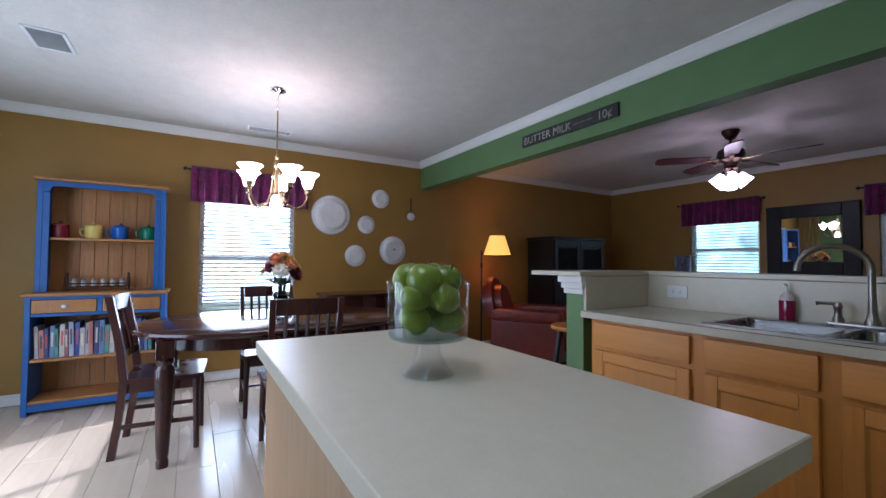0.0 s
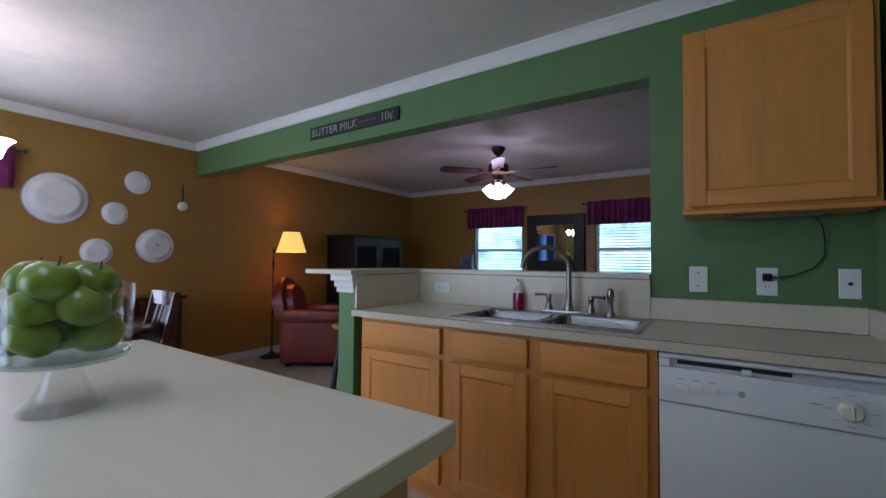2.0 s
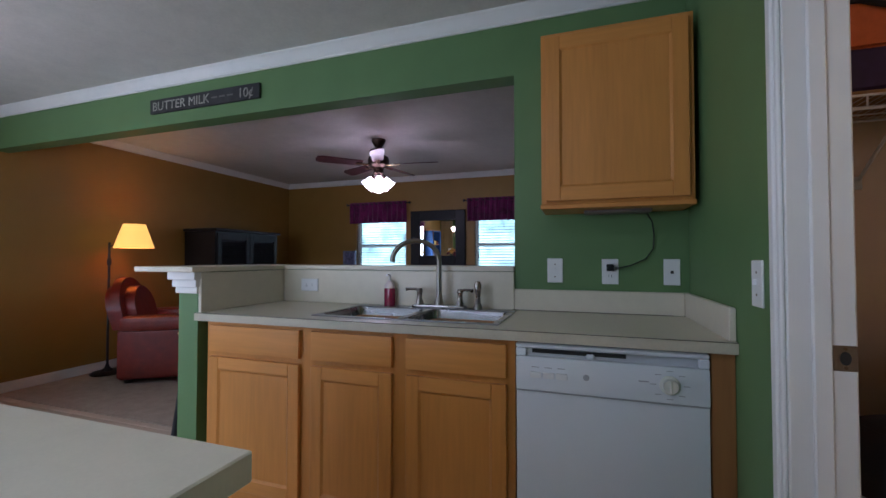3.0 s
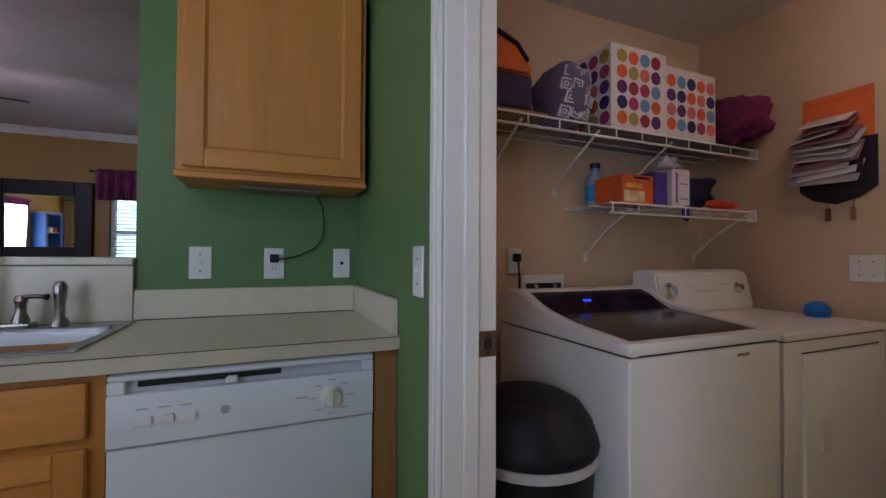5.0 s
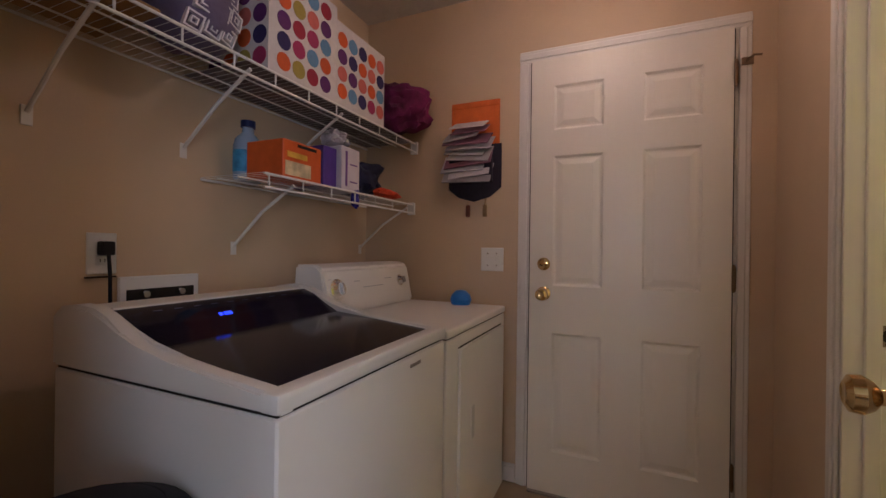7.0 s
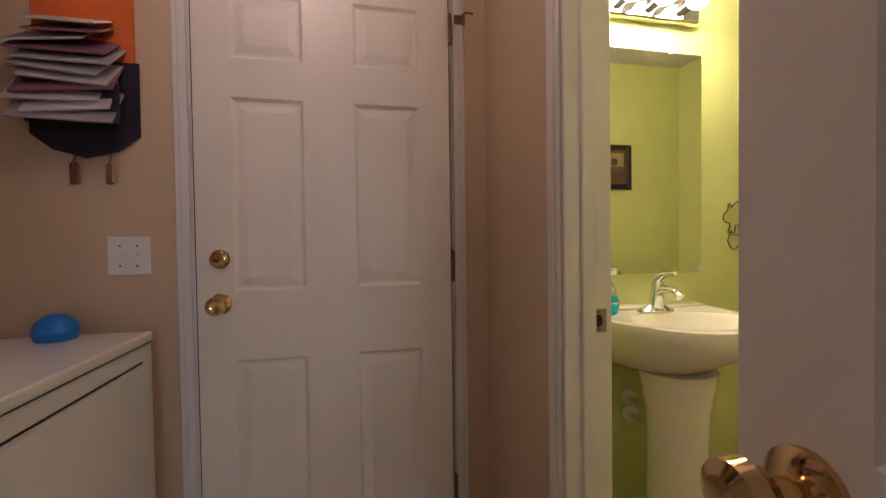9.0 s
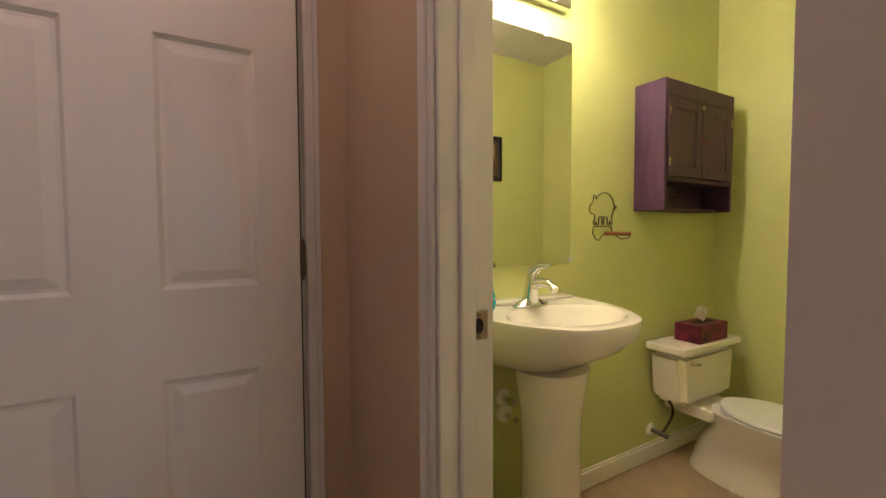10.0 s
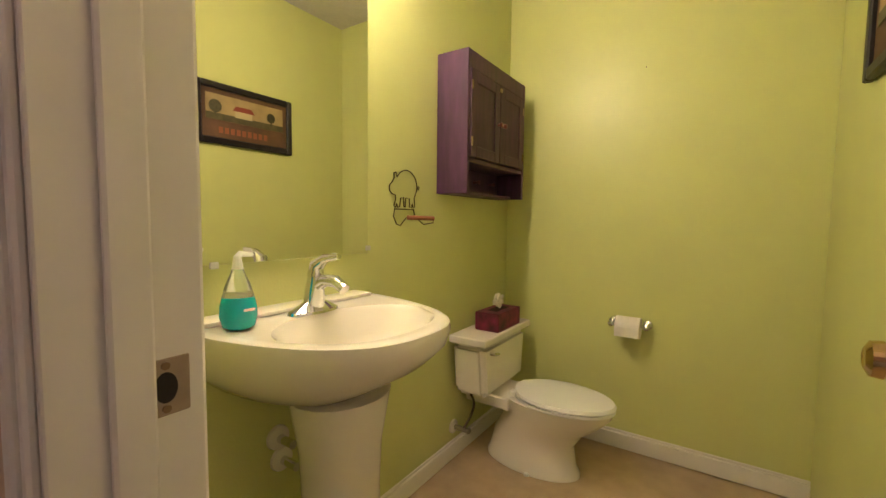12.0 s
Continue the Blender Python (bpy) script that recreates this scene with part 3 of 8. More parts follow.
# ---- kitchen ----
def panel_front(x0, x1, y, z0, z1, parent, rail=0.055, depth=0.02, recess=0.007, s=1):
    """A cabinet door of two stiles, two rails and a sunk panel; its face is at y and looks to -y (s=1) or +y (s=-1)."""
    def sb(a, b, c, d, mt, name, up):
        p, q = sorted((y, y + s * depth))
        return part(name, box(B(), a, b, p, q, c, d, 0.0025), mt, up)
    bm = B()
    px0, px1, pz0, pz1 = x0 + rail, x1 - rail, z0 + rail, z1 - rail
    e = 0.008
    A = [bm.verts.new(p) for p in ((px0, y + s * 0.001, pz0), (px1, y + s * 0.001, pz0), (px1, y + s * 0.001, pz1), (px0, y + s * 0.001, pz1))]
    C = [bm.verts.new(p) for p in ((px0 + e, y + s * recess, pz0 + e), (px1 - e, y + s * recess, pz0 + e), (px1 - e, y + s * recess, pz1 - e), (px0 + e, y + s * recess, pz1 - e))]
    D = [bm.verts.new((v.co.x, y + s * depth * 0.9, v.co.z)) for v in A]
    for k in range(4):
        bm.faces.new((A[k], A[(k + 1) % 4], C[(k + 1) % 4], C[k]))
        bm.faces.new((A[k], D[k], D[(k + 1) % 4], A[(k + 1) % 4]))
    bm.faces.new(C)
    bm.faces.new(D[::-1])
    d = part("door", bm, MAPLE, parent, smooth=False)
    sb(x0, px0, z0, z1, MAPLE, "stile", d)
    sb(px1, x1, z0, z1, MAPLE, "stile", d)
    sb(px0, px1, z0, pz0, MAPLEH, "rail", d)
    sb(px0, px1, pz1, z1, MAPLEH, "rail", d)
    return d


def slab_hole(bm, o, h, z0, z1):
    """A slab o = (x0, x1, y0, y1) with a hole h of the same form."""
    def ring(q, z):
        return [bm.verts.new(p) for p in ((q[0], q[2], z), (q[1], q[2], z), (q[1], q[3], z), (q[0], q[3], z))]
    a, b, c, d = ring(o, z0), ring(o, z1), ring(h, z0), ring(h, z1)
    for k in range(4):
        n = (k + 1) % 4
        bm.faces.new((a[k], a[n], b[n], b[k]))
        bm.faces.new((c[k], d[k], d[n], c[n]))
        bm.faces.new((b[k], b[n], d[n], d[k]))
        bm.faces.new((a[k], c[k], c[n], a[n]))
    return bm


def base_cabinet(x0, x1, y, label):
    c = thing("base_cabinet", ((x0 + x1) / 2, y + 0.3, 0), label, "cabinet", "kitchen base cabinets")
    bm = B()
    box(bm, x0, x1, y + 0.022, YW - 0.03, 0.10, 0.872)
    box(bm, x0, x1, y + 0.09, YW - 0.03, 0.0, 0.10)
    part("body", bm, MAPLE, c, smooth=False)
    part("drawer_front", box(B(), x0 + 0.03, x1 - 0.03, y, y + 0.02, 0.735, 0.857, 0.008, 2), MAPLEH, c)
    panel_front(x0 + 0.03, x1 - 0.03, y, 0.125, 0.712, c)


CF = 2.60
for a, b in ((-0.76, -0.200), (-0.200, 0.237), (0.237, 0.690)):
    base_cabinet(a, b, CF, "honey maple base cabinet with one drawer and one door")
single("filler_panel", box(B(), 1.298, XR - 0.001, CF + 0.012, YW - 0.03, 0.0, 0.872, 0.002), MAPLE_SHADED, "maple filler panel beside the dishwasher", "panel")

# worktop with a hole for the sink
SKX0, SKX1, SKY0, SKY1 = -0.215, 0.62, 2.665, 3.125
ct = thing("worktop", (0.3, 2.9, 0.874), "cream laminate worktop with square edge", "countertop")
bm = slab_hole(B(), (-0.80, XR - 0.001, 2.585, YW - 0.022), (SKX0 + 0.02, SKX1 - 0.02, SKY0 + 0.02, SKY1 - 0.02), 0.877, 0.912)
part("top", bm, LAMIN, ct, smooth=False)
part("front_edge", box(B(), -0.802, XR - 0.001, 2.581, 2.5845, 0.876, 0.910, 0.001), CREAM_EDGE, ct)
part("seam", box(B(), -0.802, XR - 0.001, 2.5815, 2.5835, 0.9102, 0.9124), SEAM, ct)
sp = thing("backsplash", (0.2, YW - 0.01, 0.912), "cream laminate backsplash along the worktop", "backsplash")
part("bar_panel", box(B(), -0.78, 0.599, YW - 0.021, YW - 0.001, 0.9125, 1.099, 0.002), LAMIN, sp)
part("low_panel", box(B(), 0.601, XR - 0.0215, YW - 0.021, YW - 0.001, 0.9125, 1.015, 0.003), LAMIN, sp)
part("side_panel", box(B(), XR - 0.021, XR - 0.001, 2.60, YW - 0.001, 0.9125, 1.015, 0.003), LAMIN, sp)
part("end_panel", box(B(), -0.799, -0.7805, 2.60, YW - 0.001, 0.9125, 1.099, 0.002), LAMIN, sp)
part("seam", box(B(), 0.60, 1.30, YW - 0.0225, YW - 0.0215, 0.9125, 0.915), SEAM, sp)
bar = thing("bar_ledge", (-0.9, 2.9, 1.1), "cream laminate bar ledge on the half wall", "countertop")
part("top", box(B(), -1.16, -0.779, 2.55, 3.40, 1.1015, 1.127, 0.003), LAMIN, bar)
part("sill", box(B(), -0.7785, 0.598, YW - 0.024, YW + 0.18, 1.1015, 1.127, 0.003), LAMIN, bar)
cb = thing("corbel", (-0.9, 2.59, 1.02), "white moulded cap under the bar ledge", "corbel")
for i, (o, z0, z1) in enumerate(((0.012, 1.00, 1.03), (0.022, 1.03, 1.065), (0.036, 1.065, 1.1012))):
    part("moulding", box(B(), -0.92 - o, -0.80 + o * 0.5, 2.60 - o, 2.66, z0, z1, 0.006, 2), TRIM, cb)

# double sink
sk = thing("double_sink", (0.16, 2.9, 0.912), "double bowl stainless steel sink set into the worktop", "sink")
bm = B()
xm = (SKX0 + SKX1) / 2
for a, b, c, d in ((SKX0, SKX1, SKY0, SKY0 + 0.028), (SKX0, SKX1, SKY1 - 0.075, SKY1), (SKX0, SKX0 + 0.028, SKY0 + 0.028, SKY1 - 0.075), (SKX1 - 0.028, SKX1, SKY0 + 0.028, SKY1 - 0.075), (xm - 0.018, xm + 0.018, SKY0 + 0.028, SKY1 - 0.075)):
    box(bm, a, b, c, d, 0.9128, 0.918, 0.0015)
part("rim", bm, STEEL, sk)


def basin(bm, x0, x1, y0, y1, ztop, depth, r=0.05, n=6):
    def ring(inset, z):
        pts = []
        for cx, cy, a0 in ((x1 - r, y1 - r, 0), (x0 + r, y1 - r, 90), (x0 + r, y0 + r, 180), (x1 - r, y0 + r, 270)):
            for k in range(n + 1):
                a = radians(a0 + 90 * k / n)
                rr = r - inset
                pts.append(bm.verts.new((cx + rr * math.cos(a), cy + rr * math.sin(a), z)))
        return pts
    rs = [ring(-0.003, ztop), ring(0.002, ztop - 0.01), ring(0.010, ztop - depth + 0.03), ring(0.022, ztop - depth + 0.008), ring(0.04, ztop - depth)]
    for a, b in zip(rs, rs[1:]):
        for k in range(len(a)):
            bm.faces.new((a[k], a[(k + 1) % len(a)], b[(k + 1) % len(a)], b[k]))
    bm.faces.new(rs[-1])
    return bm


for a, b in ((SKX0 + 0.028, xm - 0.018), (xm + 0.018, SKX1 - 0.028)):
    bw = part("bowl", basin(B(), a, b, SKY0 + 0.028, SKY1 - 0.075, 0.915, 0.16), STEEL, sk)
    part("drain", cyl(B(), ((a + b) / 2, 2.87, 0.7555), ((a + b) / 2, 2.87, 0.759), 0.04, seg=20), CHROME, bw)

fc = thing("kitchen_faucet", (0.12, 3.09, 0.918), "brushed nickel gooseneck faucet with two levers", "faucet")
part("deck_plate", box(B(), 0.095, 0.375, 3.065, 3.115, 0.9182, 0.932, 0.006, 2), NICKEL, fc)
FX = 0.235
pts = [(FX, 3.09, 0.93)] + [(FX, 3.09, z) for z in (0.99, 1.06, 1.11, 1.155)]
for k in range(1, 13):
    a = math.pi * k / 12 * 1.02
    pts.append((FX - 0.09 * (1 - math.cos(a)) * 1.15, 3.09 - 0.055 * (1 - math.cos(a)), 1.155 + 0.10 * math.sin(a)))
part("spout", tube(B(), pts, [0.017, 0.015] + [0.0125] * (len(pts) - 3) + [0.0135], 14), NICKEL, fc)
part("spout_base", lathe(B(), [(0.026, 0), (0.026, 0.012), (0.019, 0.03), (0.016, 0.05)], (FX, 3.09, 0.932), 18), NICKEL, fc)
for x, s in ((0.130, -1), (0.345, 1)):
    h = part("valve_post", lathe(B(), [(0.021, 0), (0.020, 0.012), (0.013, 0.03), (0.013, 0.055), (0.017, 0.065), (0.012, 0.082)], (x, 3.09, 0.932), 16), NICKEL, fc)
    part("lever", tube(B(), [(x, 3.09, 1.004), (x + s * 0.02, 3.085, 1.010), (x + s * 0.055, 3.075, 1.010), (x + s * 0.068, 3.07, 1.008)], [0.009, 0.007, 0.007, 0.010], 10), NICKEL, h)
ss = thing("side_sprayer", (0.36, 3.09, 0.918), "brushed nickel side sprayer beside the faucet", "sprayer")
part("base", lathe(B(), [(0.024, 0), (0.022, 0.014), (0.015, 0.026)], (0.436, 3.09, 0.9182), 16), NICKEL, ss)
part("wand", lathe(B(), [(0.013, 0.026), (0.0125, 0.06), (0.016, 0.09), (0.018, 0.12), (0.012, 0.134), (0.004, 0.137)], (0.436, 3.09, 0.9182), 16), NICKEL, ss)

sb = thing("soap_bottle", (-0.155, 3.14, 0.912), "clear pump bottle half full of red soap", "soap bottle")
REDSOAP = mat("red_soap", (0.22, 0.006, 0.04), 0.15, vary=0.05, coat=0.5)
part("bottle", lathe(B(), [(0.030, 0), (0.032, 0.008), (0.032, 0.088), (0.030, 0.094)], (-0.064, 3.14, 0.9125), 20, sy=0.7), REDSOAP, sb)
part("bottle_neck", lathe(B(), [(0.029, 0.094), (0.026, 0.115), (0.014, 0.128), (0.014, 0.135)], (-0.064, 3.14, 0.9125), 20, sy=0.7), mat("hazy_plastic", (0.6, 0.5, 0.5), 0.3), sb)
part("pump", tube(B(), [(-0.064, 3.14, 1.046), (-0.064, 3.14, 1.075), (-0.064, 3.13, 1.08), (-0.064, 3.105, 1.076)], 0.006, 8), PLASTICW, sb)


def wall_plate(axis, plane, s, u, z, kind_, w=0.072, h=0.117):
    """A switch or outlet plate on a wall."""
    at = (plane, u, z) if axis == "x" else (u, plane, z)
    names = {"switch": "white toggle light switch plate on the wall", "outlet": "white electrical outlet plate on the wall", "double": "white double switch plate on the wall", "jack": "white cable jack plate on the wall"}
    t = thing("outlet" if kind_ == "outlet" else "wall_plate" if kind_ == "jack" else "light_switch", at, names[kind_], "outlet" if kind_ == "outlet" else "switch plate", "wall plates")

    def bx(d0, d1, u0, u1, z0, z1, bev=0.0):
        p, q = sorted((plane + s * d0, plane + s * d1))
        return box(B(), p, q, u0, u1, z0, z1, bev) if axis == "x" else box(B(), u0, u1, p, q, z0, z1, bev)
    if kind_ == "double":
        w = 0.117
    part("plate", bx(0, 0.006, u - w / 2, u + w / 2, z - h / 2, z + h / 2, 0.0025), PLASTICW, t)
    if kind_ == "outlet":
        for o in ((-0.02, 0.02) if h > w else ()):
            f = part("socket", bx(0.006, 0.0075, u - 0.016, u + 0.016, z + o - 0.014, z + o + 0.014, 0.001), PLASTICW, t)
            for q in (-0.006, 0.006):
                part("slot", bx(0.0076, 0.0082, u + q - 0.001, u + q + 0.001, z + o - 0.005, z + o + 0.005), SHADOWG, f)
        if h < w:
            for o in (-0.02, 0.02):
                f = part("socket", bx(0.006, 0.0075, u + o - 0.014, u + o + 0.014, z - 0.016, z + 0.016, 0.001), PLASTICW, t)
                for q in (-0.006, 0.006):
                    part("slot", bx(0.0076, 0.0082, u + o - 0.005, u + o + 0.005, z + q - 0.001, z + q + 0.001), SHADOWG, f)
    elif kind_ == "jack":
        part("jack", bx(0.006, 0.010, u - 0.006, u + 0.006, z - 0.006, z + 0.006, 0.001), SHADOWG, t)
    else:
        for o in ((-0.023, 0.023) if kind_ == "double" else (0,)):
            part("toggle", bx(0.006, 0.016, u + o - 0.004, u + o + 0.004, z - 0.004, z + 0.012, 0.001), PLASTICW, t)
            for q in (-0.03, 0.03):
                part("screw", bx(0.006, 0.0068, u + o - 0.003, u + o + 0.003, z + q - 0.003, z + q + 0.003), HINGE, t)
    return t


wall_plate("y", YW - 0.021, -1, -0.595, 1.012, "outlet", 0.117, 0.072)
wall_plate("y", YW, -1, 0.795, 1.108, "switch")
plug_plate = wall_plate("y", YW, -1, 1.042, 1.105, "outlet")
wall_plate("y", YW, -1, 1.297, 1.105, "jack", 0.066)
wall_plate("x", XR, -1, 2.426, 1.099, "switch", 0.072, 0.125)

# upper cabinet
UX0, UX1, UY, UZ0, UZ1 = 0.755, 1.340, 2.928, 1.378, 2.140
uc = thing("wall_cabinet", ((UX0 + UX1) / 2, 3.1, UZ0), "honey maple wall cabinet with one panelled door", "cabinet")
part("body", box(B(), UX0, UX1, UY + 0.022, YW - 0.001, UZ0 + 0.02, UZ1, 0.002), MAPLE, uc)
part("bottom_rail", box(B(), UX0 - 0.004, UX1 + 0.004, UY + 0.016, YW - 0.001, UZ0, UZ0 + 0.0195, 0.003), MAPLEH, uc)
panel_front(UX0 + 0.02, UX1 - 0.02, UY, UZ0 + 0.032, UZ1 - 0.02, uc, 0.06)
ul = thing("under_cabinet_light", (1.06, 3.07, UZ0), "slim grey light bar under the cabinet with black cord", "light bar")
part("housing", box(B(), 0.93, 1.20, 3.03, 3.13, UZ0 - 0.014, UZ0 - 0.0005, 0.004, 2), mat("dull_grey_housing", (0.16, 0.13, 0.11), 0.5), ul)
pts = [(1.19, 3.12, UZ0 - 0.014), (1.215, 3.15, 1.33), (1.225, 3.17, 1.27), (1.222, 3.175, 1.21), (1.19, 3.17, 1.165), (1.13, 3.165, 1.135), (1.075, 3.165, 1.122), (1.05, 3.165, 1.124)]
part("cord", tube(B(), pts, 0.0028, 8), BLACKP, ul)
part("plug", box(B(), 1.026, 1.058, 3.155, YW - 0.0085, 1.108, 1.140, 0.006, 2), BLACKP, ul)

# dishwasher
DX0, DX1, DY = 0.696, 1.293, 2.605
dw = thing("dishwasher", ((DX0 + DX1) / 2, 2.9, 0), "white dishwasher with a control panel and dial", "dishwasher")
part("body", box(B(), DX0 + 0.005, DX1 - 0.005, DY + 0.022, YW - 0.03, 0.02, 0.872), DWW, dw)
part("kick_plate", box(B(), DX0 + 0.005, DX1 - 0.005, DY + 0.05, DY + 0.06, 0.0, 0.115), BLACKP, dw)
part("door", box(B(), DX0, DX1, DY, DY + 0.0215, 0.12, 0.700, 0.006, 2), DWW, dw)
cp = part("control_panel", box(B(), DX0, DX1, DY - 0.008, DY + 0.0215, 0.706, 0.822, 0.006, 2), DWW, dw)
part("trim_strip", box(B(), DX0, DX1, DY - 0.004, DY + 0.0215, 0.7005, 0.7055), mat("grey_strip", (0.35, 0.36, 0.37), 0.4), dw)
bm = B()
box(bm, DX0, DX1, DY - 0.006, DY + 0.0215, 0.852, 0.868, 0.004)
box(bm, DX0, DX0 + 0.035, DY - 0.006, DY + 0.0215, 0.8225, 0.8515, 0.003)
box(bm, DX1 - 0.03, DX1, DY - 0.006, DY + 0.0215, 0.8225, 0.8515, 0.003)
part("handle_frame", bm, DWW, dw)
# Recess back in darker enamel, the shade under the handle set as colour.
part("handle_recess", box(B(), DX0 + 0.035, DX1 - 0.03, DY + 0.012, DY + 0.0215, 0.8225, 0.8515), mat("shaded_enamel", (0.50, 0.52, 0.54), 0.4), dw)
part("vent_slot", box(B(), DX0 + 0.055, DX0 + 0.36, DY + 0.008, DY + 0.0118, 0.834, 0.847), SHADOWG, dw)
part("latch", box(B(), DX0 + 0.235, DX0 + 0.262, DY - 0.012, DY + 0.0079, 0.826, 0.842, 0.004), DWW, dw)
for k in range(3):
    part("button", box(B(), DX0 + 0.05 + k * 0.043, DX0 + 0.088 + k * 0.043, DY - 0.018, DY - 0.0081, 0.752, 0.772, 0.004, 2), PLASTICW, cp)
    part("lettering", box(B(), DX0 + 0.055 + k * 0.043, DX0 + 0.08 + k * 0.043, DY - 0.0086, DY - 0.0081, 0.786, 0.789), mat("grey_print", (0.35, 0.36, 0.38), 0.6), cp)
part("badge", cyl(B(), (DX0 + 0.235, DY - 0.0095, 0.765), (DX0 + 0.235, DY - 0.0081, 0.765), 0.010, seg=20), mat("grey_print", (0.35, 0.36, 0.38)), cp)
part("lettering", box(B(), DX0 + 0.395, DX0 + 0.425, DY - 0.0086, DY - 0.0081, 0.768, 0.772), mat("grey_print", (0.35, 0.36, 0.38)), cp)
dk = part("dial", lathe(B(), [(0.030, 0), (0.029, 0.006), (0.024, 0.010), (0.021, 0.022), (0.0, 0.023)], (DX0 + 0.485, DY - 0.0081, 0.764), 28, Matrix.Rotation(radians(90), 4, "X")), mat("ivory_dial", (0.66, 0.66, 0.56), 0.3), cp)
part("grip", box(B(), DX0 + 0.481, DX0 + 0.489, DY - 0.036, DY - 0.0312, 0.744, 0.784, 0.002), mat("ivory_dial", (0.66, 0.66, 0.56)), dk)
for a in range(0, 360, 45):
    x, z = DX0 + 0.485 + 0.048 * math.cos(radians(a)), 0.764 + 0.044 * math.sin(radians(a))
    part("lettering", box(B(), x - 0.009, x + 0.009, DY - 0.0086, DY - 0.0081, z - 0.0012, z + 0.0012), mat("grey_print", (0.35, 0.36, 0.38)), cp)

kl = thing("kitchen_ceiling_light", (0.15, 0.7, CEIL), "long white ceiling light over the kitchen", "ceiling light")
part("housing", box(B(), -0.47, 0.77, 0.52, 0.88, CEIL - 0.05, CEIL - 0.0005, 0.006), PLASTICW, kl)
part("diffuser", box(B(), -0.45, 0.75, 0.54, 0.86, CEIL - 0.09, CEIL - 0.0505, 0.02, 3), glow("lit_tube_diffuser", (0.95, 0.97, 1.0), 0.9), kl)

# island
IX0, IX1, IY0, IY1 = -0.705, 0.51, 0.918, 1.562
isl = thing("kitchen_island", ((IX0 + IX1) / 2, (IY0 + IY1) / 2, 0), "kitchen island with maple base and cream laminate top", "island")
part("base", box(B(), IX0 + 0.03, IX1 - 0.06, IY0 + 0.03, IY1 - 0.05, 0.0, 0.870, 0.002), mat("maple_veneer", (0.42, 0.25, 0.12), 0.45, vary=0.1, scale=7, stretch=(6, 6, 0.5)), isl)
part("top", box(B(), IX0, IX1, IY0, IY1, 0.8705, 0.912, 0.0025), LAMIN, isl)
for x0, x1 in ((-0.66, -0.30), (-0.28, 0.07), (0.09, 0.43)):
    panel_front(x0, x1, IY1 - 0.03, 0.12, 0.68, isl, s=-1)
    part("drawer_front", box(B(), x0, x1, IY1 - 0.05 + 0.0005, IY1 - 0.03, 0.71, 0.845, 0.006), MAPLEH, isl)
part("pull_handle", tube(B(), [(-0.16, IY0 + 0.03, 0.66), (-0.16, IY0 + 0.0, 0.66), (-0.16, IY0 - 0.0, 0.56), (-0.16, IY0 + 0.03, 0.56)], 0.005, 8), NICKEL, isl)


# trifle bowl with apples
BX, BY, BZ, BS = -0.082, 1.21, 0.912, 0.91
tb = thing("footed_glass_bowl", (BX, BY, BZ), "footed clear glass bowl full of green apples", "bowl")
BOWLG = thin_glass("thin_clear_glass", (0.992, 0.998, 0.998), 0.4, 0.03, 0.0)
FOOTG = thin_glass("ribbed_clear_glass", (0.985, 0.992, 0.995), 0.4, 0.04, 0.0)
CYANG = thin_glass("glass_base_edge", (0.80, 0.92, 0.94), 0.7, 0.04, 0.0)
part("bowl", lathe(B(), [(0.1005, 0.1065), (0.103, 0.14), (0.106, 0.238), (0.1078, 0.2395), (0.1085, 0.236), (0.1072, 0.232), (0.1050, 0.14), (0.1028, 0.1065), (0.1005, 0.1065)], (BX, BY, BZ), 56), BOWLG, tb)
part("bowl_floor", lathe(B(), [(0.0005, 0.0935), (0.090, 0.0935), (0.099, 0.097), (0.1025, 0.106), (0.099, 0.106), (0.092, 0.1005), (0.0005, 0.0995)], (BX, BY, BZ), 56), CYANG, tb, "thick cyan-tinted glass bottom")
part("foot", lathe(B(), [(0.062, 0.001), (0.066, 0.002), (0.066, 0.007), (0.050, 0.020), (0.036, 0.048), (0.029, 0.080), (0.031, 0.093), (0.028, 0.093), (0.0255, 0.080), (0.032, 0.046), (0.046, 0.016), (0.062, 0.001)], (BX, BY, BZ), 40, wave=0.02, waves=14), FOOTG, tb, "flared glass foot")


tb.scale = (BS, BS, BS)


def apple(at, r, turn, tip):
    a = thing("apple", at, "green apple heaped in the glass bowl", "apple", "apples in the bowl")
    bm = B()
    pr = []
    for k in range(15):
        f = math.pi * k / 14
        rr = r * math.sin(f) * (1 + 0.06 * math.cos(f))
        z = r * (-math.cos(f) * 0.92 + 0.16 * math.exp(-((k - 14) / 1.7) ** 2) * -1.5 + 0.10 * math.exp(-((k) / 1.6) ** 2) * 1.5)
        pr.append((max(rr, 0), z))
    m = Matrix.Rotation(turn, 4, "Z") @ Matrix.Rotation(tip, 4, "X")
    lathe(bm, pr, at, 22, m, wave=0.018, waves=5)
    part("flesh", bm, APPLE, a)
    st = [Vector(at) + m @ Vector(p) for p in ((0, 0, r * 0.66), (0.002, 0.001, r * 0.9), (0.006, 0.002, r * 1.12))]
    part("stem", tube(B(), st, 0.0016, 6), STEM, a)


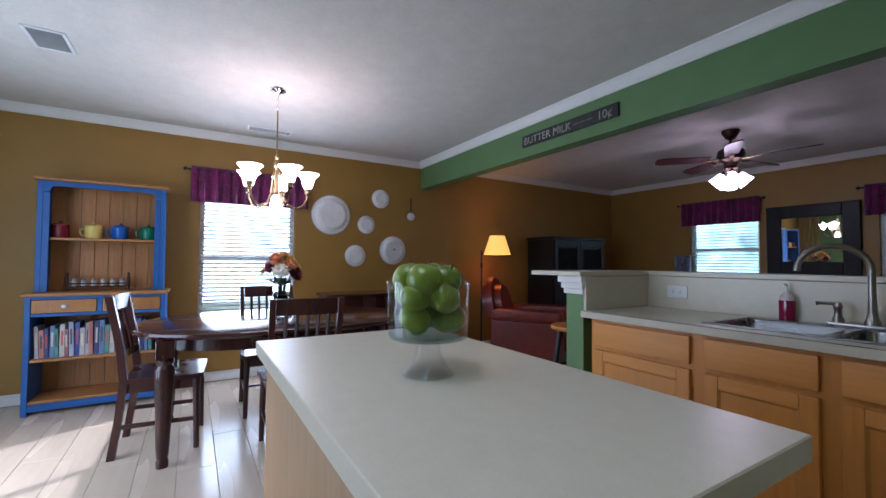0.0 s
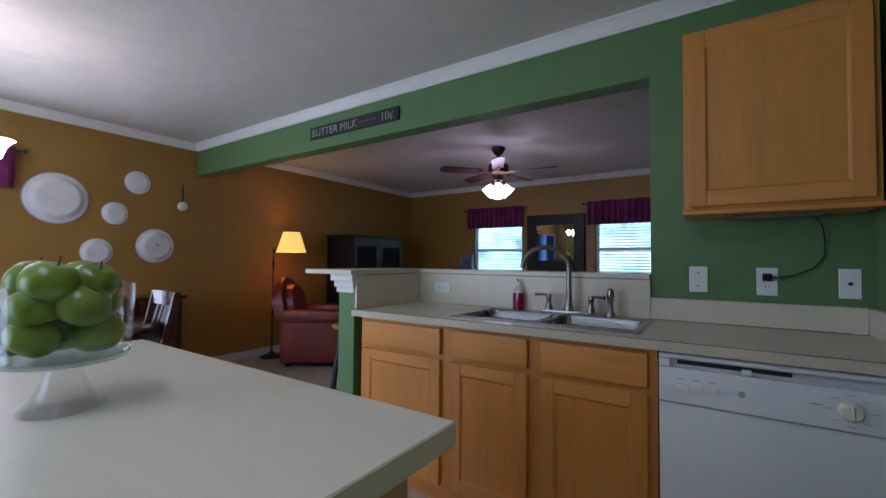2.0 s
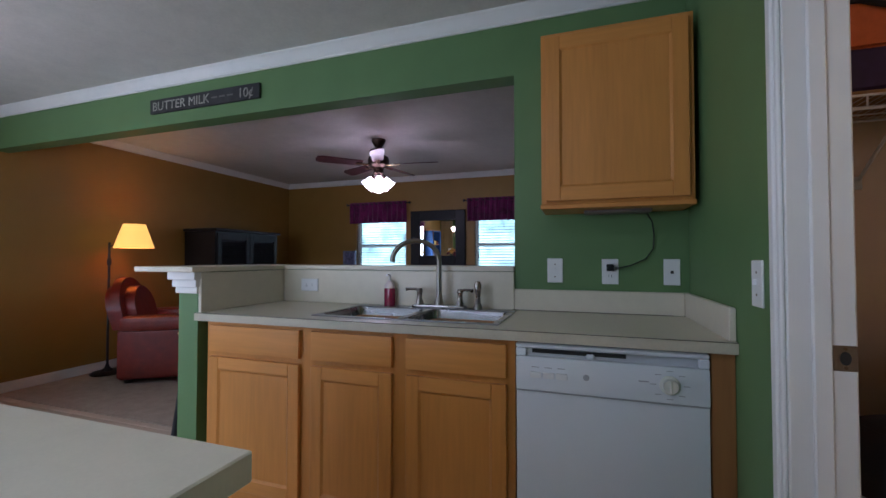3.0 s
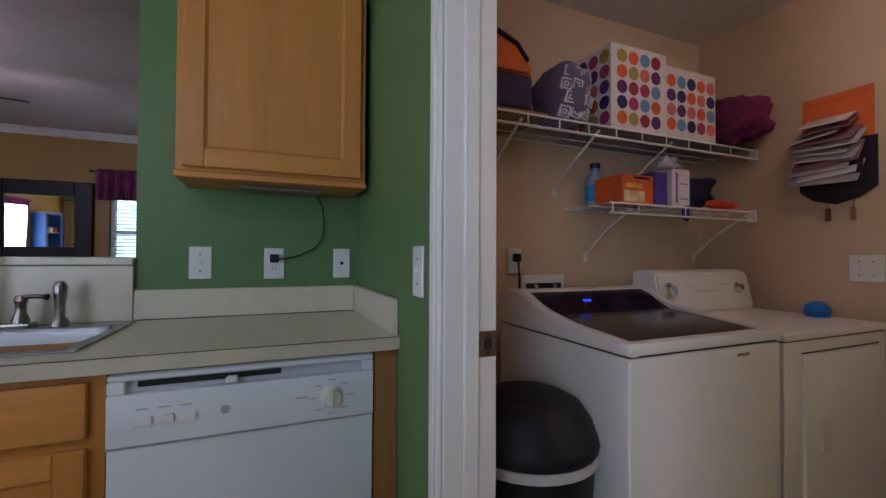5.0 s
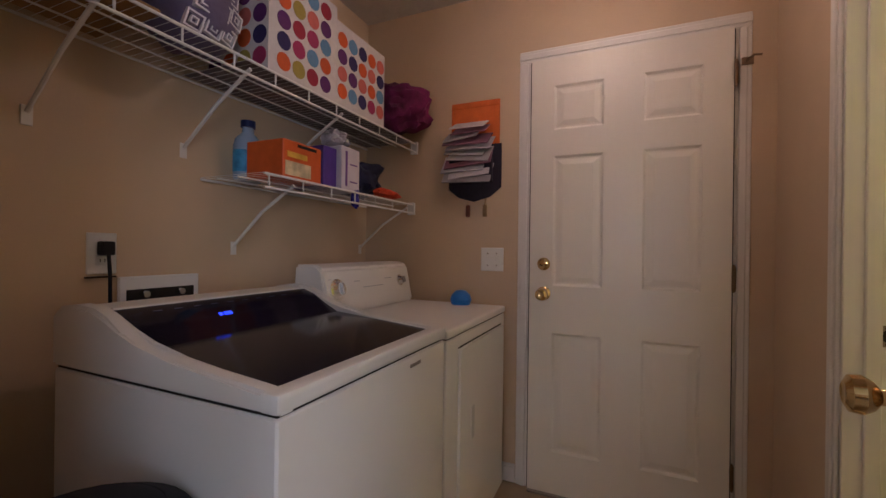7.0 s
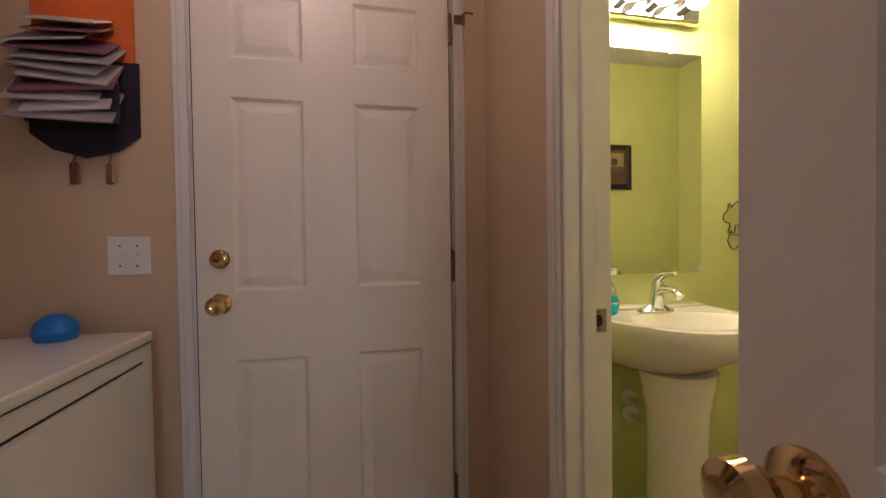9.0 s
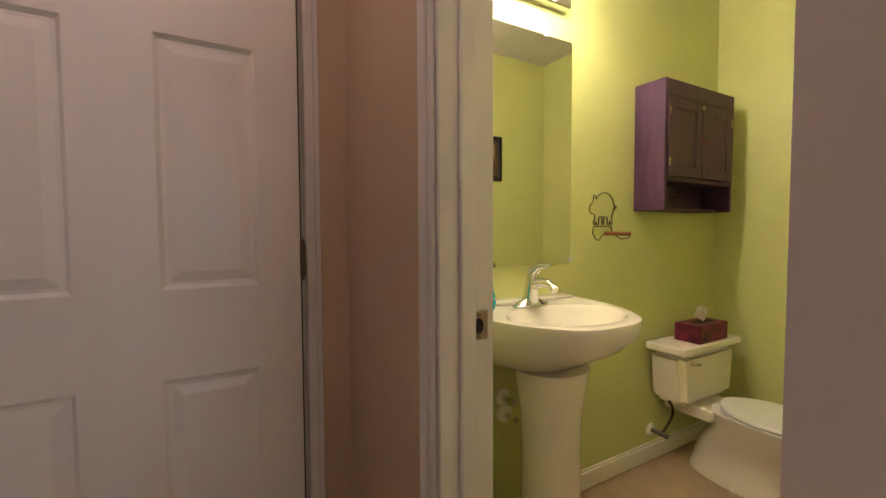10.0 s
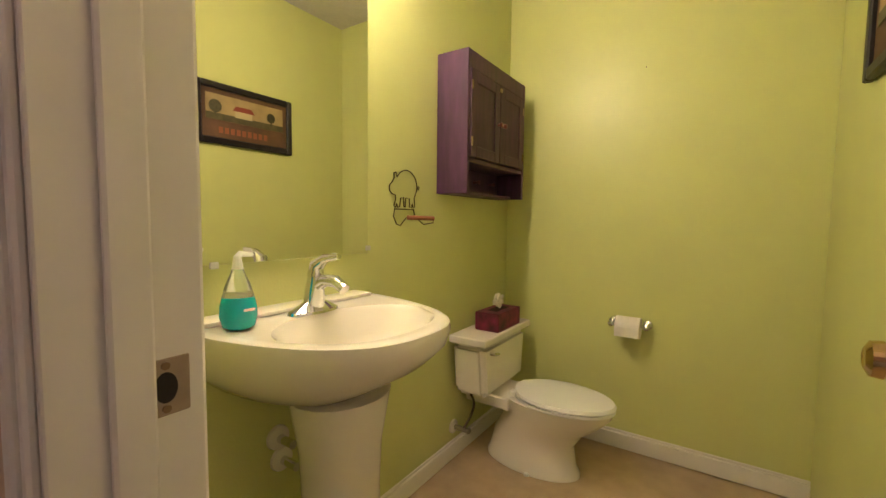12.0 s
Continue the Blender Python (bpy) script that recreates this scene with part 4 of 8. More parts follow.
rg = random.Random(5)
spots = [(0.052 * math.cos(a), 0.052 * math.sin(a), 0.147) for a in (0.9, 3.0, 5.1)]
spots += [(0.056 * math.cos(a), 0.056 * math.sin(a), 0.203) for a in (0.2, 1.9, 3.6, 5.2)]
spots += [(0.050 * math.cos(a), 0.050 * math.sin(a), 0.245) for a in (0.7, 2.4, 4.0, 5.6)]
for p in spots:
    apple((BX + BS * p[0], BY + BS * p[1], BZ + BS * p[2]), BS * (0.0435 + rg.uniform(-0.003, 0.0025)), rg.uniform(0, 6.28), rg.uniform(-0.7, 0.7))

# wooden sign with lettering
sg = thing("wall_sign", (-1.5, YW - 0.01, 2.29), "long black wooden sign with cream lettering", "sign")
part("board", box(B(), -1.935, -0.985, YW - 0.018, YW - 0.0005, 2.172, 2.270, 0.003), mat("aged_black_board", (0.03, 0.028, 0.027), 0.7, vary=0.4, scale=14), sg)


def lettering(text, size, at, material, parent, turn=(90, 0, 0)):
    cu = bpy.data.curves.new("lettering", "FONT")
    cu.body, cu.size, cu.extrude = text, size, 0.0008
    tmp = bpy.data.objects.new("lettering", cu)
    scene.collection.objects.link(tmp)
    dg = bpy.context.evaluated_depsgraph_get()
    me = bpy.data.meshes.new_from_object(tmp.evaluated_get(dg))
    bpy.data.objects.remove(tmp)
    me.materials.clear()
    me.materials.append(material)
    ob = new("lettering", me)
    ob.matrix_basis = pose(*at, *turn)
    ob.parent = parent
    ob.matrix_parent_inverse = parent.matrix_basis.inverted()
    return ob


CREAMP = mat("worn_cream_letter_paint", (0.34, 0.32, 0.28), 0.8, vary=0.4, scale=40)
bpy.context.view_layer.update()
lettering("BUTTER MILK", 0.086, (-1.91, YW - 0.0195, 2.190), CREAMP, sg)
lettering("10\u00a2", 0.086, (-1.155, YW - 0.0195, 2.190), CREAMP, sg)
for k in range(3):
    part("lettering", box(B(), -1.375 + k * 0.065, -1.325 + k * 0.065, YW - 0.0195, YW - 0.0185, 2.214, 2.224), mat("faded_letter_paint", (0.12, 0.11, 0.10), 0.8), sg)


# ceiling vents
def ceiling_vent(x, y, w, l, turn):
    v = thing("ceiling_vent", (x, y, CEIL), "white metal louvred air vent in the ceiling", "vent", "ceiling vents")
    bm = B()
    for a, b, c, d in ((-w / 2, w / 2, -l / 2, -l / 2 + 0.02), (-w / 2, w / 2, l / 2 - 0.02, l / 2), (-w / 2, -w / 2 + 0.02, -l / 2 + 0.02, l / 2 - 0.02), (w / 2 - 0.02, w / 2, -l / 2 + 0.02, l / 2 - 0.02)):
        box(bm, x + a, x + b, y + c, y + d, CEIL - 0.008, CEIL - 0.0005, 0.002)
    part("frame", bm, PLASTICW, v)
    part("backing", box(B(), x - w / 2 + 0.02, x + w / 2 - 0.02, y - l / 2 + 0.02, y + l / 2 - 0.02, CEIL - 0.002, CEIL - 0.0006), SHADOWG, v)
    n = int((w - 0.04) / 0.016)
    for k in range(n):
        xx = x - w / 2 + 0.028 + k * 0.016
        bm = B()
        box(bm, -0.0065, 0.0065, y - l / 2 + 0.02, y + l / 2 - 0.02, -0.0008, 0.0008, m=None)
        bmesh.ops.transform(bm, matrix=Matrix.Translation((xx, 0, CEIL - 0.007)) @ Matrix.Rotation(radians(35), 4, "Y"), verts=bm.verts)
        part("slat", bm, PLASTICW, v)


ceiling_vent(-2.39, 0.01, 0.28, 0.19, 0)
ceiling_vent(-3.48, 1.345, 0.13, 0.40, 0)


# ---- dining ----
TX, TY, TZ = -2.47, 1.33, 0.76
dt = thing("dining_table", (TX, TY, 0), "oval dark cherry dining table with turned legs", "table")


def stadium(r, n=72):
    """A long rounded outline about the table's centre, r times its full size."""
    out = []
    for k in range(n):
        c, q = math.cos(2 * math.pi * k / n), math.sin(2 * math.pi * k / n)
        out.append((TX + r * 0.60 * math.copysign(abs(c) ** 0.8, c), TY + r * 0.92 * math.copysign(abs(q) ** 0.8, q)))
    return out


bm = B()
rings = [[bm.verts.new((x, y, TZ + z)) for x, y in stadium(r)] for r, z in ((0.90, -0.042), (0.965, -0.042), (0.987, -0.034), (1.0, -0.022), (0.993, -0.008), (0.972, 0.0))]
for p, q in zip(rings, rings[1:]):
    for k in range(72):
        bm.faces.new((p[k], p[(k + 1) % 72], q[(k + 1) % 72], q[k]))
bm.faces.new(rings[0][::-1])
bm.faces.new(rings[-1])
part("tabletop", bm, CHERRYT, dt)
part("apron", prism(B(), stadium(0.82, 48), "z", TZ - 0.125, TZ - 0.0425), CHERRY, dt)
for sx in (-1, 1):
    for sy in (-1, 1):
        c = (TX + sx * 0.385, TY + sy * 0.715, 0)
        bm = lathe(B(), [(0.030, 0.0), (0.032, 0.03), (0.026, 0.05), (0.030, 0.06), (0.034, 0.12), (0.042, 0.35), (0.050, 0.50), (0.052, 0.55), (0.038, 0.575), (0.046, 0.59), (0.046, 0.605), (0.036, 0.615)], c, 20)
        box(bm, c[0] - 0.045, c[0] + 0.045, c[1] - 0.045, c[1] + 0.045, 0.615, TZ - 0.0428, 0.004)
        part("leg", bm, CHERRY, dt)


def dining_chair():
    """Slat-back chair facing +y, its origin on the floor under the seat."""
    c = thing("dining_chair", (0, 0, 0), "dark cherry wood dining chair with a slatted back", "chair", "chairs round the table")
    prism_out = [(-0.20, -0.20), (0.20, -0.20), (0.225, 0.16), (0.20, 0.215), (-0.20, 0.215), (-0.225, 0.16)]
    bm = prism(B(), prism_out, "z", 0.435, 0.465)
    part("seat", bm, CHERRY, c)
    bm = B()
    for a in ((-0.185, 0.185, -0.19, -0.17), (-0.185, 0.185, 0.165, 0.185), (-0.19, -0.17, -0.17, 0.165), (0.17, 0.19, -0.17, 0.165)):
        box(bm, *a, 0.375, 0.4345, 0.003)
    part("seat_frame", bm, CHERRY, c)
    for s in (-1, 1):
        part("leg", tube(B(), [(s * 0.19, 0.185, 0), (s * 0.187, 0.18, 0.25), (s * 0.182, 0.175, 0.434)], [0.016, 0.019, 0.022], 8), CHERRY, c)
        pts = [(s * 0.185, -0.245, 0), (s * 0.185, -0.215, 0.22), (s * 0.185, -0.195, 0.45), (s * 0.19, -0.215, 0.65), (s * 0.195, -0.275, 0.955)]
        bm = B()
        rings = [[bm.verts.new((x + dx, y + dy, z)) for dx, dy in ((-0.016, -0.02), (0.016, -0.02), (0.016, 0.02), (-0.016, 0.02))] for x, y, z in pts]
        for a, b in zip(rings, rings[1:]):
            for k in range(4):
                bm.faces.new((a[k], a[(k + 1) % 4], b[(k + 1) % 4], b[k]))
        bm.faces.new(rings[0][::-1])
        bm.faces.new(rings[-1])
        part("leg", bm, CHERRY, c)
        part("stretcher", box(B(), s * 0.186 - 0.008, s * 0.186 + 0.008, -0.205, 0.17, 0.17, 0.195, 0.002), CHERRY, c)
    part("stretcher", box(B(), -0.178, 0.178, -0.01, 0.008, 0.175, 0.19, 0.002), CHERRY, c)
    for z0, z1, y in ((0.86, 0.955, -0.262), (0.56, 0.61, -0.205)):
        bm = B()
        n = 10
        prof = []
        for k in range(n + 1):
            u = -0.175 + 0.35 * k / n
            prof.append((u, y - 0.022 * (1 - (u / 0.175) ** 2)))
        outl = [(u, v - 0.010) for u, v in prof] + [(u, v + 0.010) for u, v in prof[::-1]]
        prism(bm, outl, "z", z0, z1)
        part("back_rail", bm, CHERRY, c)
    for k in range(5):
        u = -0.12 + 0.06 * k
        b = 0.022 * (1 - (u / 0.175) ** 2)
        part("back_slat", tube(B(), [(u, -0.205 - b, 0.605), (u, -0.228 - b, 0.73), (u, -0.262 - b, 0.865)], 0.011, 4), CHERRY, c)
    return c


ch = dining_chair()
bpy.context.view_layer.update()
copy_thing(ch, pose(-1.99, 1.33, 0, 0, 0, 88))
copy_thing(ch, pose(-2.83, 1.29, 0, 0, 0, -91))
copy_thing(ch, pose(-2.34, 2.02, 0, 0, 0, 176))
ch.matrix_basis = pose(-2.49, 0.615, 0, 0, 0, -5)

# flowers in a vase
VX, VY = -2.68, 1.34
fv = thing("flower_vase", (VX, VY, TZ), "clear glass vase of mixed cut flowers on the table", "vase")
part("vase", lathe(B(), [(0.045, 0.002), (0.048, 0.01), (0.052, 0.10), (0.056, 0.20), (0.058, 0.203), (0.055, 0.200), (0.049, 0.10), (0.044, 0.016), (0.0, 0.012)], (VX, VY, TZ), 24), GLASS, fv)
part("water", lathe(B(), [(0.040, 0.017), (0.046, 0.12), (0.0, 0.121)], (VX, VY, TZ), 20), mat("murky_water", (0.05, 0.065, 0.06), 0.1, trans=0.4), fv)
rg = random.Random(11)
FLOW = [mat("yellow_petals", (0.70, 0.42, 0.10), 0.7, vary=0.15, scale=60), mat("white_petals", (0.72, 0.68, 0.58), 0.7, vary=0.1, scale=60), mat("burgundy_petals", (0.14, 0.008, 0.03), 0.7, vary=0.2, scale=60), mat("peach_petals", (0.68, 0.30, 0.14), 0.7, vary=0.15, scale=60)]
LEAFM = mat("dark_green_leaf", (0.03, 0.075, 0.02), 0.5, vary=0.3, scale=30)


def blossom(bm, c, r, up):
    m = Matrix.Translation(c) @ Vector(up).to_track_quat("Z", "Y").to_matrix().to_4x4()
    for ringn, (n, rr, lift) in enumerate(((11, 1.0, 0.12), (9, 0.75, 0.35), (6, 0.45, 0.6))):
        for k in range(n):
            a = 2 * math.pi * (k + 0.5 * ringn) / n
            d, s = Vector((math.cos(a), math.sin(a), 0)), Vector((-math.sin(a), math.cos(a), 0))
            w = r * 0.24
            pts = [d * r * 0.08, d * r * rr * 0.6 + s * w + Vector((0, 0, r * lift * 0.7)), d * r * rr + Vector((0, 0, r * lift)), d * r * rr * 0.6 - s * w + Vector((0, 0, r * lift * 0.7))]
            bm.faces.new([bm.verts.new(m @ p) for p in pts])


for k in range(17):
    a, q = k * 2.399, math.sqrt((k + 0.5) / 17)
    d = Vector((math.cos(a) * q, math.sin(a) * q, 0.9 - 0.75 * q * q))
    c = Vector((VX, VY, TZ + 0.235)) + Vector((d.x * 0.105, d.y * 0.105, d.z * 0.155))
    bm = B()
    blossom(bm, c, rg.uniform(0.050, 0.066), (d.x, d.y, d.z + 0.35))
    fl = part("flower", bm, FLOW[(0, 1, 3, 0, 1, 3)[k % 6] if k < 10 else (2, 1, 2, 0)[k % 4]], fv, smooth=False)
    part("stem", tube(B(), [(VX + d.x * 0.02, VY + d.y * 0.02, TZ + 0.03), (VX + d.x * 0.035, VY + d.y * 0.035, TZ + 0.19), tuple(c - Vector((0, 0, 0.004)))], 0.0028, 5), LEAFM, fl)
for k in range(16):
    a = k * 1.7
    b0 = Vector((VX + 0.03 * math.cos(a), VY + 0.03 * math.sin(a), TZ + 0.19))
    o = Vector((math.cos(a), math.sin(a), 0.5)).normalized()
    s = Vector((-math.sin(a), math.cos(a), 0))
    bm = B()
    L = rg.uniform(0.07, 0.12)
    bm.faces.new([bm.verts.new(p) for p in (b0, b0 + o * L * 0.5 + s * 0.018, b0 + o * L, b0 + o * L * 0.5 - s * 0.018)])
    part("leaf", bm, LEAFM, fv, smooth=False)

fv.scale = (1.2, 1.2, 1.2)

# hutch
HX0, HX1, HY0, HY1 = XW + 0.015, -3.475, -0.325, 0.55
hu = thing("hutch", ((HX0 + HX1) / 2, 0, 0), "blue painted hutch with pine shelves, drawers and open shelf", "hutch")
for y0, y1 in ((HY0, HY0 + 0.035), (HY1 - 0.035, HY1)):
    part("side_panel", box(B(), HX0, HX1, y0, y1, 0, 0.93, 0.003), BLUEP, hu)
    o = 0.025 if y0 == HY0 else -0.025
    part("upper_side", box(B(), HX0, HX1 - 0.10, y0 + o, y1 + o, 0.9565, 1.87, 0.003), BLUEP, hu)
part("top_board", box(B(), HX0, HX1 - 0.07, HY0 + 0.005, HY1 - 0.005, 1.8705, 1.893, 0.004), PINE, hu, "pine top board")
part("counter", box(B(), HX0, HX1 + 0.025, HY0 - 0.02, HY1 + 0.02, 0.9305, 0.956, 0.006), PINE, hu)
bm = B()
n = 10
z0, z1 = 1.775, 1.868
arch = [(HY0 + 0.06, z1), (HY0 + 0.06, z0)]
for k in range(n + 1):
    a = math.pi / 2 * k / n
    arch.append((HY0 + 0.10 + 0.03 * (1 - math.cos(a)), z0 + 0.01 + 0.045 * math.sin(a)))
for k in range(n + 1):
    a = math.pi / 2 * (1 - k / n)
    arch.append((HY1 - 0.10 - 0.03 * (1 - math.cos(a)), z0 + 0.01 + 0.045 * math.sin(a)))
arch += [(HY1 - 0.06, z0), (HY1 - 0.06, z1)]
prism(bm, arch, "x", HX1 - 0.12, HX1 - 0.098)
part("arched_rail", bm, BLUEP, hu)
for y0, y1 in ((HY0 + 0.06, HY0 + 0.10), (HY1 - 0.10, HY1 - 0.06)):
    part("stile", box(B(), HX1 - 0.12, HX1 - 0.0985, y0, y1, 0.9565, 1.7745, 0.002), BLUEP, hu)
for k in range(8):
    y = HY0 + 0.06 + k * (HY1 - HY0 - 0.12) / 8
    part("back_board", box(B(), HX0, HX0 + 0.012, y + 0.0008, y + (HY1 - HY0 - 0.12) / 8 - 0.0008, 0.957, 1.87, 0.002), PINE, hu)
for k in range(8):
    y = HY0 + 0.036 + k * (HY1 - HY0 - 0.072) / 8
    part("back_board", box(B(), HX0, HX0 + 0.012, y + 0.0008, y + (HY1 - HY0 - 0.072) / 8 - 0.0008, 0.10, 0.78, 0.002), PINE, hu)
part("shelf", box(B(), HX0 + 0.0125, HX1 - 0.125, HY0 + 0.061, HY1 - 0.061, 1.385, 1.407, 0.003), PINE, hu)
part("shelf", box(B(), HX0 + 0.0125, HX1 - 0.01, HY0 + 0.036, HY1 - 0.036, 0.410, 0.432, 0.003), PINE, hu)
part("shelf", box(B(), HX0 + 0.0125, HX1 - 0.01, HY0 + 0.036, HY1 - 0.036, 0.085, 0.107, 0.003), PINE, hu)
part("bottom_rail", box(B(), HX1 - 0.03, HX1 - 0.001, HY0 + 0.036, HY1 - 0.036, 0.03, 0.0845, 0.003), BLUEP, hu)
bm = B()
ym = (HY0 + HY1) / 2
box(bm, HX0 + 0.02, HX1 - 0.001, HY0 + 0.036, HY1 - 0.036, 0.905, 0.930, 0.002)
box(bm, HX0 + 0.02, HX1 - 0.001, HY0 + 0.036, HY1 - 0.036, 0.770, 0.795, 0.002)
box(bm, HX0 + 0.02, HX1 - 0.001, ym - 0.015, ym + 0.015, 0.7955, 0.9045)
part("drawer_rail", bm, BLUEP, hu)
for y0, y1 in ((HY0 + 0.040, ym - 0.019), (ym + 0.019, HY1 - 0.040)):
    d = part("drawer", box(B(), HX0 + 0.03, HX1 + 0.008, y0, y1, 0.798, 0.902, 0.006, 2), PINE, hu)
    part("knob", lathe(B(), [(0.007, 0), (0.007, 0.012), (0.016, 0.02), (0.015, 0.03), (0.0, 0.034)], (HX1 + 0.008, (y0 + y1) / 2, 0.85), 16, Matrix.Rotation(radians(90), 4, "Y")), PLASTICW, d)


HZ = 0.954


def lower(ob):
    """Bring a thing of the hutch to the hutch's true height."""
    ob.matrix_basis = Matrix.Diagonal((1, 1, HZ, 1)) @ ob.matrix_basis


lower(hu)


def canister(y, color, label):
    c = thing("canister", (HX0 + 0.14, y, 1.4075), label, "canister", "canisters on the hutch shelf")
    m = mat(label.split()[0] + "_enamel", color, 0.25, vary=0.08, coat=0.3)
    x = HX0 + 0.14
    part("pot", lathe(B(), [(0.055, 0), (0.058, 0.005), (0.058, 0.098), (0.060, 0.101), (0.058, 0.104)], (x, y, 1.4072), 24), m, c)
    part("lid", lathe(B(), [(0.060, 0.1045), (0.058, 0.112), (0.036, 0.124), (0.011, 0.128), (0.009, 0.134), (0.012, 0.140), (0.0, 0.145)], (x, y, 1.4072), 24), m, c)
    part("handle", tube(B(), [(x, y - 0.057, 1.490), (x, y - 0.082, 1.490), (x, y - 0.088, 1.475), (x, y - 0.085, 1.450), (x, y - 0.074, 1.436), (x, y - 0.057, 1.432)], 0.006, 8), m, c)
    lower(c)


canister(-0.181, (0.16, 0.012, 0.018), "red enamel canister with a lid on a pine shelf")
canister(0.026, (0.62, 0.47, 0.12), "yellow enamel canister with a lid on a pine shelf")
canister(0.204, (0.015, 0.09, 0.38), "blue enamel canister with a lid on a pine shelf")
canister(0.401, (0.012, 0.16, 0.085), "green enamel canister with a lid on a pine shelf")

sr = thing("spice_rack", (HX0 + 0.10, -0.06, 0.957), "small dark rack holding glass jars on the hutch", "rack")
for y in (-0.137, 0.266):
    part("post", lathe(B(), [(0.012, 0), (0.009, 0.03), (0.011, 0.09), (0.008, 0.13), (0.012, 0.145), (0.0, 0.16)], (HX0 + 0.10, y, 0.9565), 12), CHERRY, sr)
part("shelf", box(B(), HX0 + 0.07, HX0 + 0.13, -0.128, 0.257, 0.985, 0.995, 0.002), CHERRY, sr)
part("rail", box(B(), HX0 + 0.127, HX0 + 0.133, -0.128, 0.257, 1.012, 1.022, 0.001), CHERRY, sr)
for k in range(6):
    y = -0.094 + k * 0.063
    j = part("jar", lathe(B(), [(0.020, 0), (0.021, 0.04), (0.016, 0.048)], (HX0 + 0.10, y, 0.9953), 14), mat("spice_jar_glass", (0.45, 0.42, 0.42), 0.1, vary=0.2, coat=0.5), sr)
    part("lid", lathe(B(), [(0.018, 0.0485), (0.018, 0.062), (0.0, 0.063)], (HX0 + 0.10, y, 0.9953), 14), NICKEL, j)
lower(sr)

# books on the lower shelf
rg = random.Random(3)
BOOKC = [(0.42, 0.38, 0.38), (0.13, 0.19, 0.34), (0.26, 0.10, 0.12), (0.38, 0.35, 0.36), (0.05, 0.06, 0.16), (0.48, 0.45, 0.40), (0.05, 0.08, 0.28), (0.40, 0.17, 0.14), (0.10, 0.24, 0.20), (0.36, 0.38, 0.46)]
y, k = HY0 + 0.055, 0
while y < 0.46:
    w, h, d = rg.uniform(0.018, 0.034), rg.uniform(0.22, 0.285), rg.uniform(0.16, 0.22)
    lean = rg.choice((0, 0, 0, 2)) if k < 22 else 4
    col = BOOKC[(k * 7) % 10]
    bk = thing("book", (HX0 + 0.2, y, 0.4325), "upright hardback book on the hutch shelf", "book", "books on the hutch")
    m = pose(HX1 - 0.05 - d, y, 0.4325, lean if lean else 0, 0, 0)
    cv = mat("book_cover_%d" % ((k * 7) % 10), col, 0.55, vary=0.15, scale=30)
    bm = B()
    box(bm, 0, d, 0, 0.003, 0, h, m=m)
    box(bm, 0, d, w - 0.003, w, 0, h, m=m)
    box(bm, d - 0.003, d, 0.003, w - 0.003, 0, h, m=m)
    part("cover", bm, cv, bk, smooth=False)
    part("pages", box(B(), 0.004, d - 0.0035, 0.0032, w - 0.0032, 0.004, h - 0.004, m=m), mat("paper_block", (0.62, 0.58, 0.48), 0.9), bk)
    part("title_bar", box(B(), d + 0.0002, d + 0.0008, w * 0.3, w * 0.7, h * 0.35, h * 0.8, m=m), mat("title_ink_%d" % (k % 3), ((0.6, 0.55, 0.4), (0.08, 0.07, 0.07), (0.5, 0.1, 0.08))[k % 3], 0.6), bk)
    lower(bk)
    y += w + 0.003 + math.tan(radians(lean)) * (h * 0.15)
    k += 1


# plates and ladle on the dining wall
def wall_plate_dish(y, z, r):
    p = thing("enamel_basin", (XW, y, z), "white enamel basin hung bottom out on the brown wall", "basin", "basins on the wall")
    m = Matrix.Rotation(radians(90), 4, "Y")
    part("dish", lathe(B(), [(r, 0.002), (r * 1.01, 0.006), (r * 0.97, 0.010), (r * 0.86, 0.012), (r * 0.70, r * 0.26), (r * 0.64, r * 0.29), (r * 0.60, r * 0.285), (0.0, r * 0.27)], (XW, y, z), 40, m), OFFW, p)
    part("rim", lathe(B(), [(r * 1.0, 0.001), (r * 1.025, 0.005), (r * 1.0, 0.009)], (XW, y, z), 40, m), mat("grey_enamel_rim", (0.38, 0.38, 0.42), 0.3), p)
    return p


wall_plate_dish(2.055, 1.690, 0.216)
wall_plate_dish(2.645, 1.920, 0.110)
wall_plate_dish(2.47, 1.602, 0.105)
b4 = wall_plate_dish(2.812, 1.308, 0.168)
part("maker_mark", cyl(B(), (XW + 0.0465, 2.812, 1.318), (XW + 0.048, 2.812, 1.318), 0.018, seg=16), mat("faded_stamp", (0.35, 0.35, 0.36), 0.6), b4)
wall_plate_dish(2.342, 1.236, 0.122)
la = thing("ladle", (XW, 3.052, 1.78), "white enamel ladle with dark handle on the wall", "ladle")
part("cup", lathe(B(), [(0.05, 0.002), (0.048, 0.02), (0.034, 0.036), (0.0, 0.042)], (XW + 0.002, 3.052, 1.733), 20, Matrix.Rotation(radians(90), 4, "Y")), OFFW, la)
part("handle", box(B(), XW + 0.002, XW + 0.010, 3.045, 3.059, 1.775, 1.962, 0.003), BLACKWOOD, la)

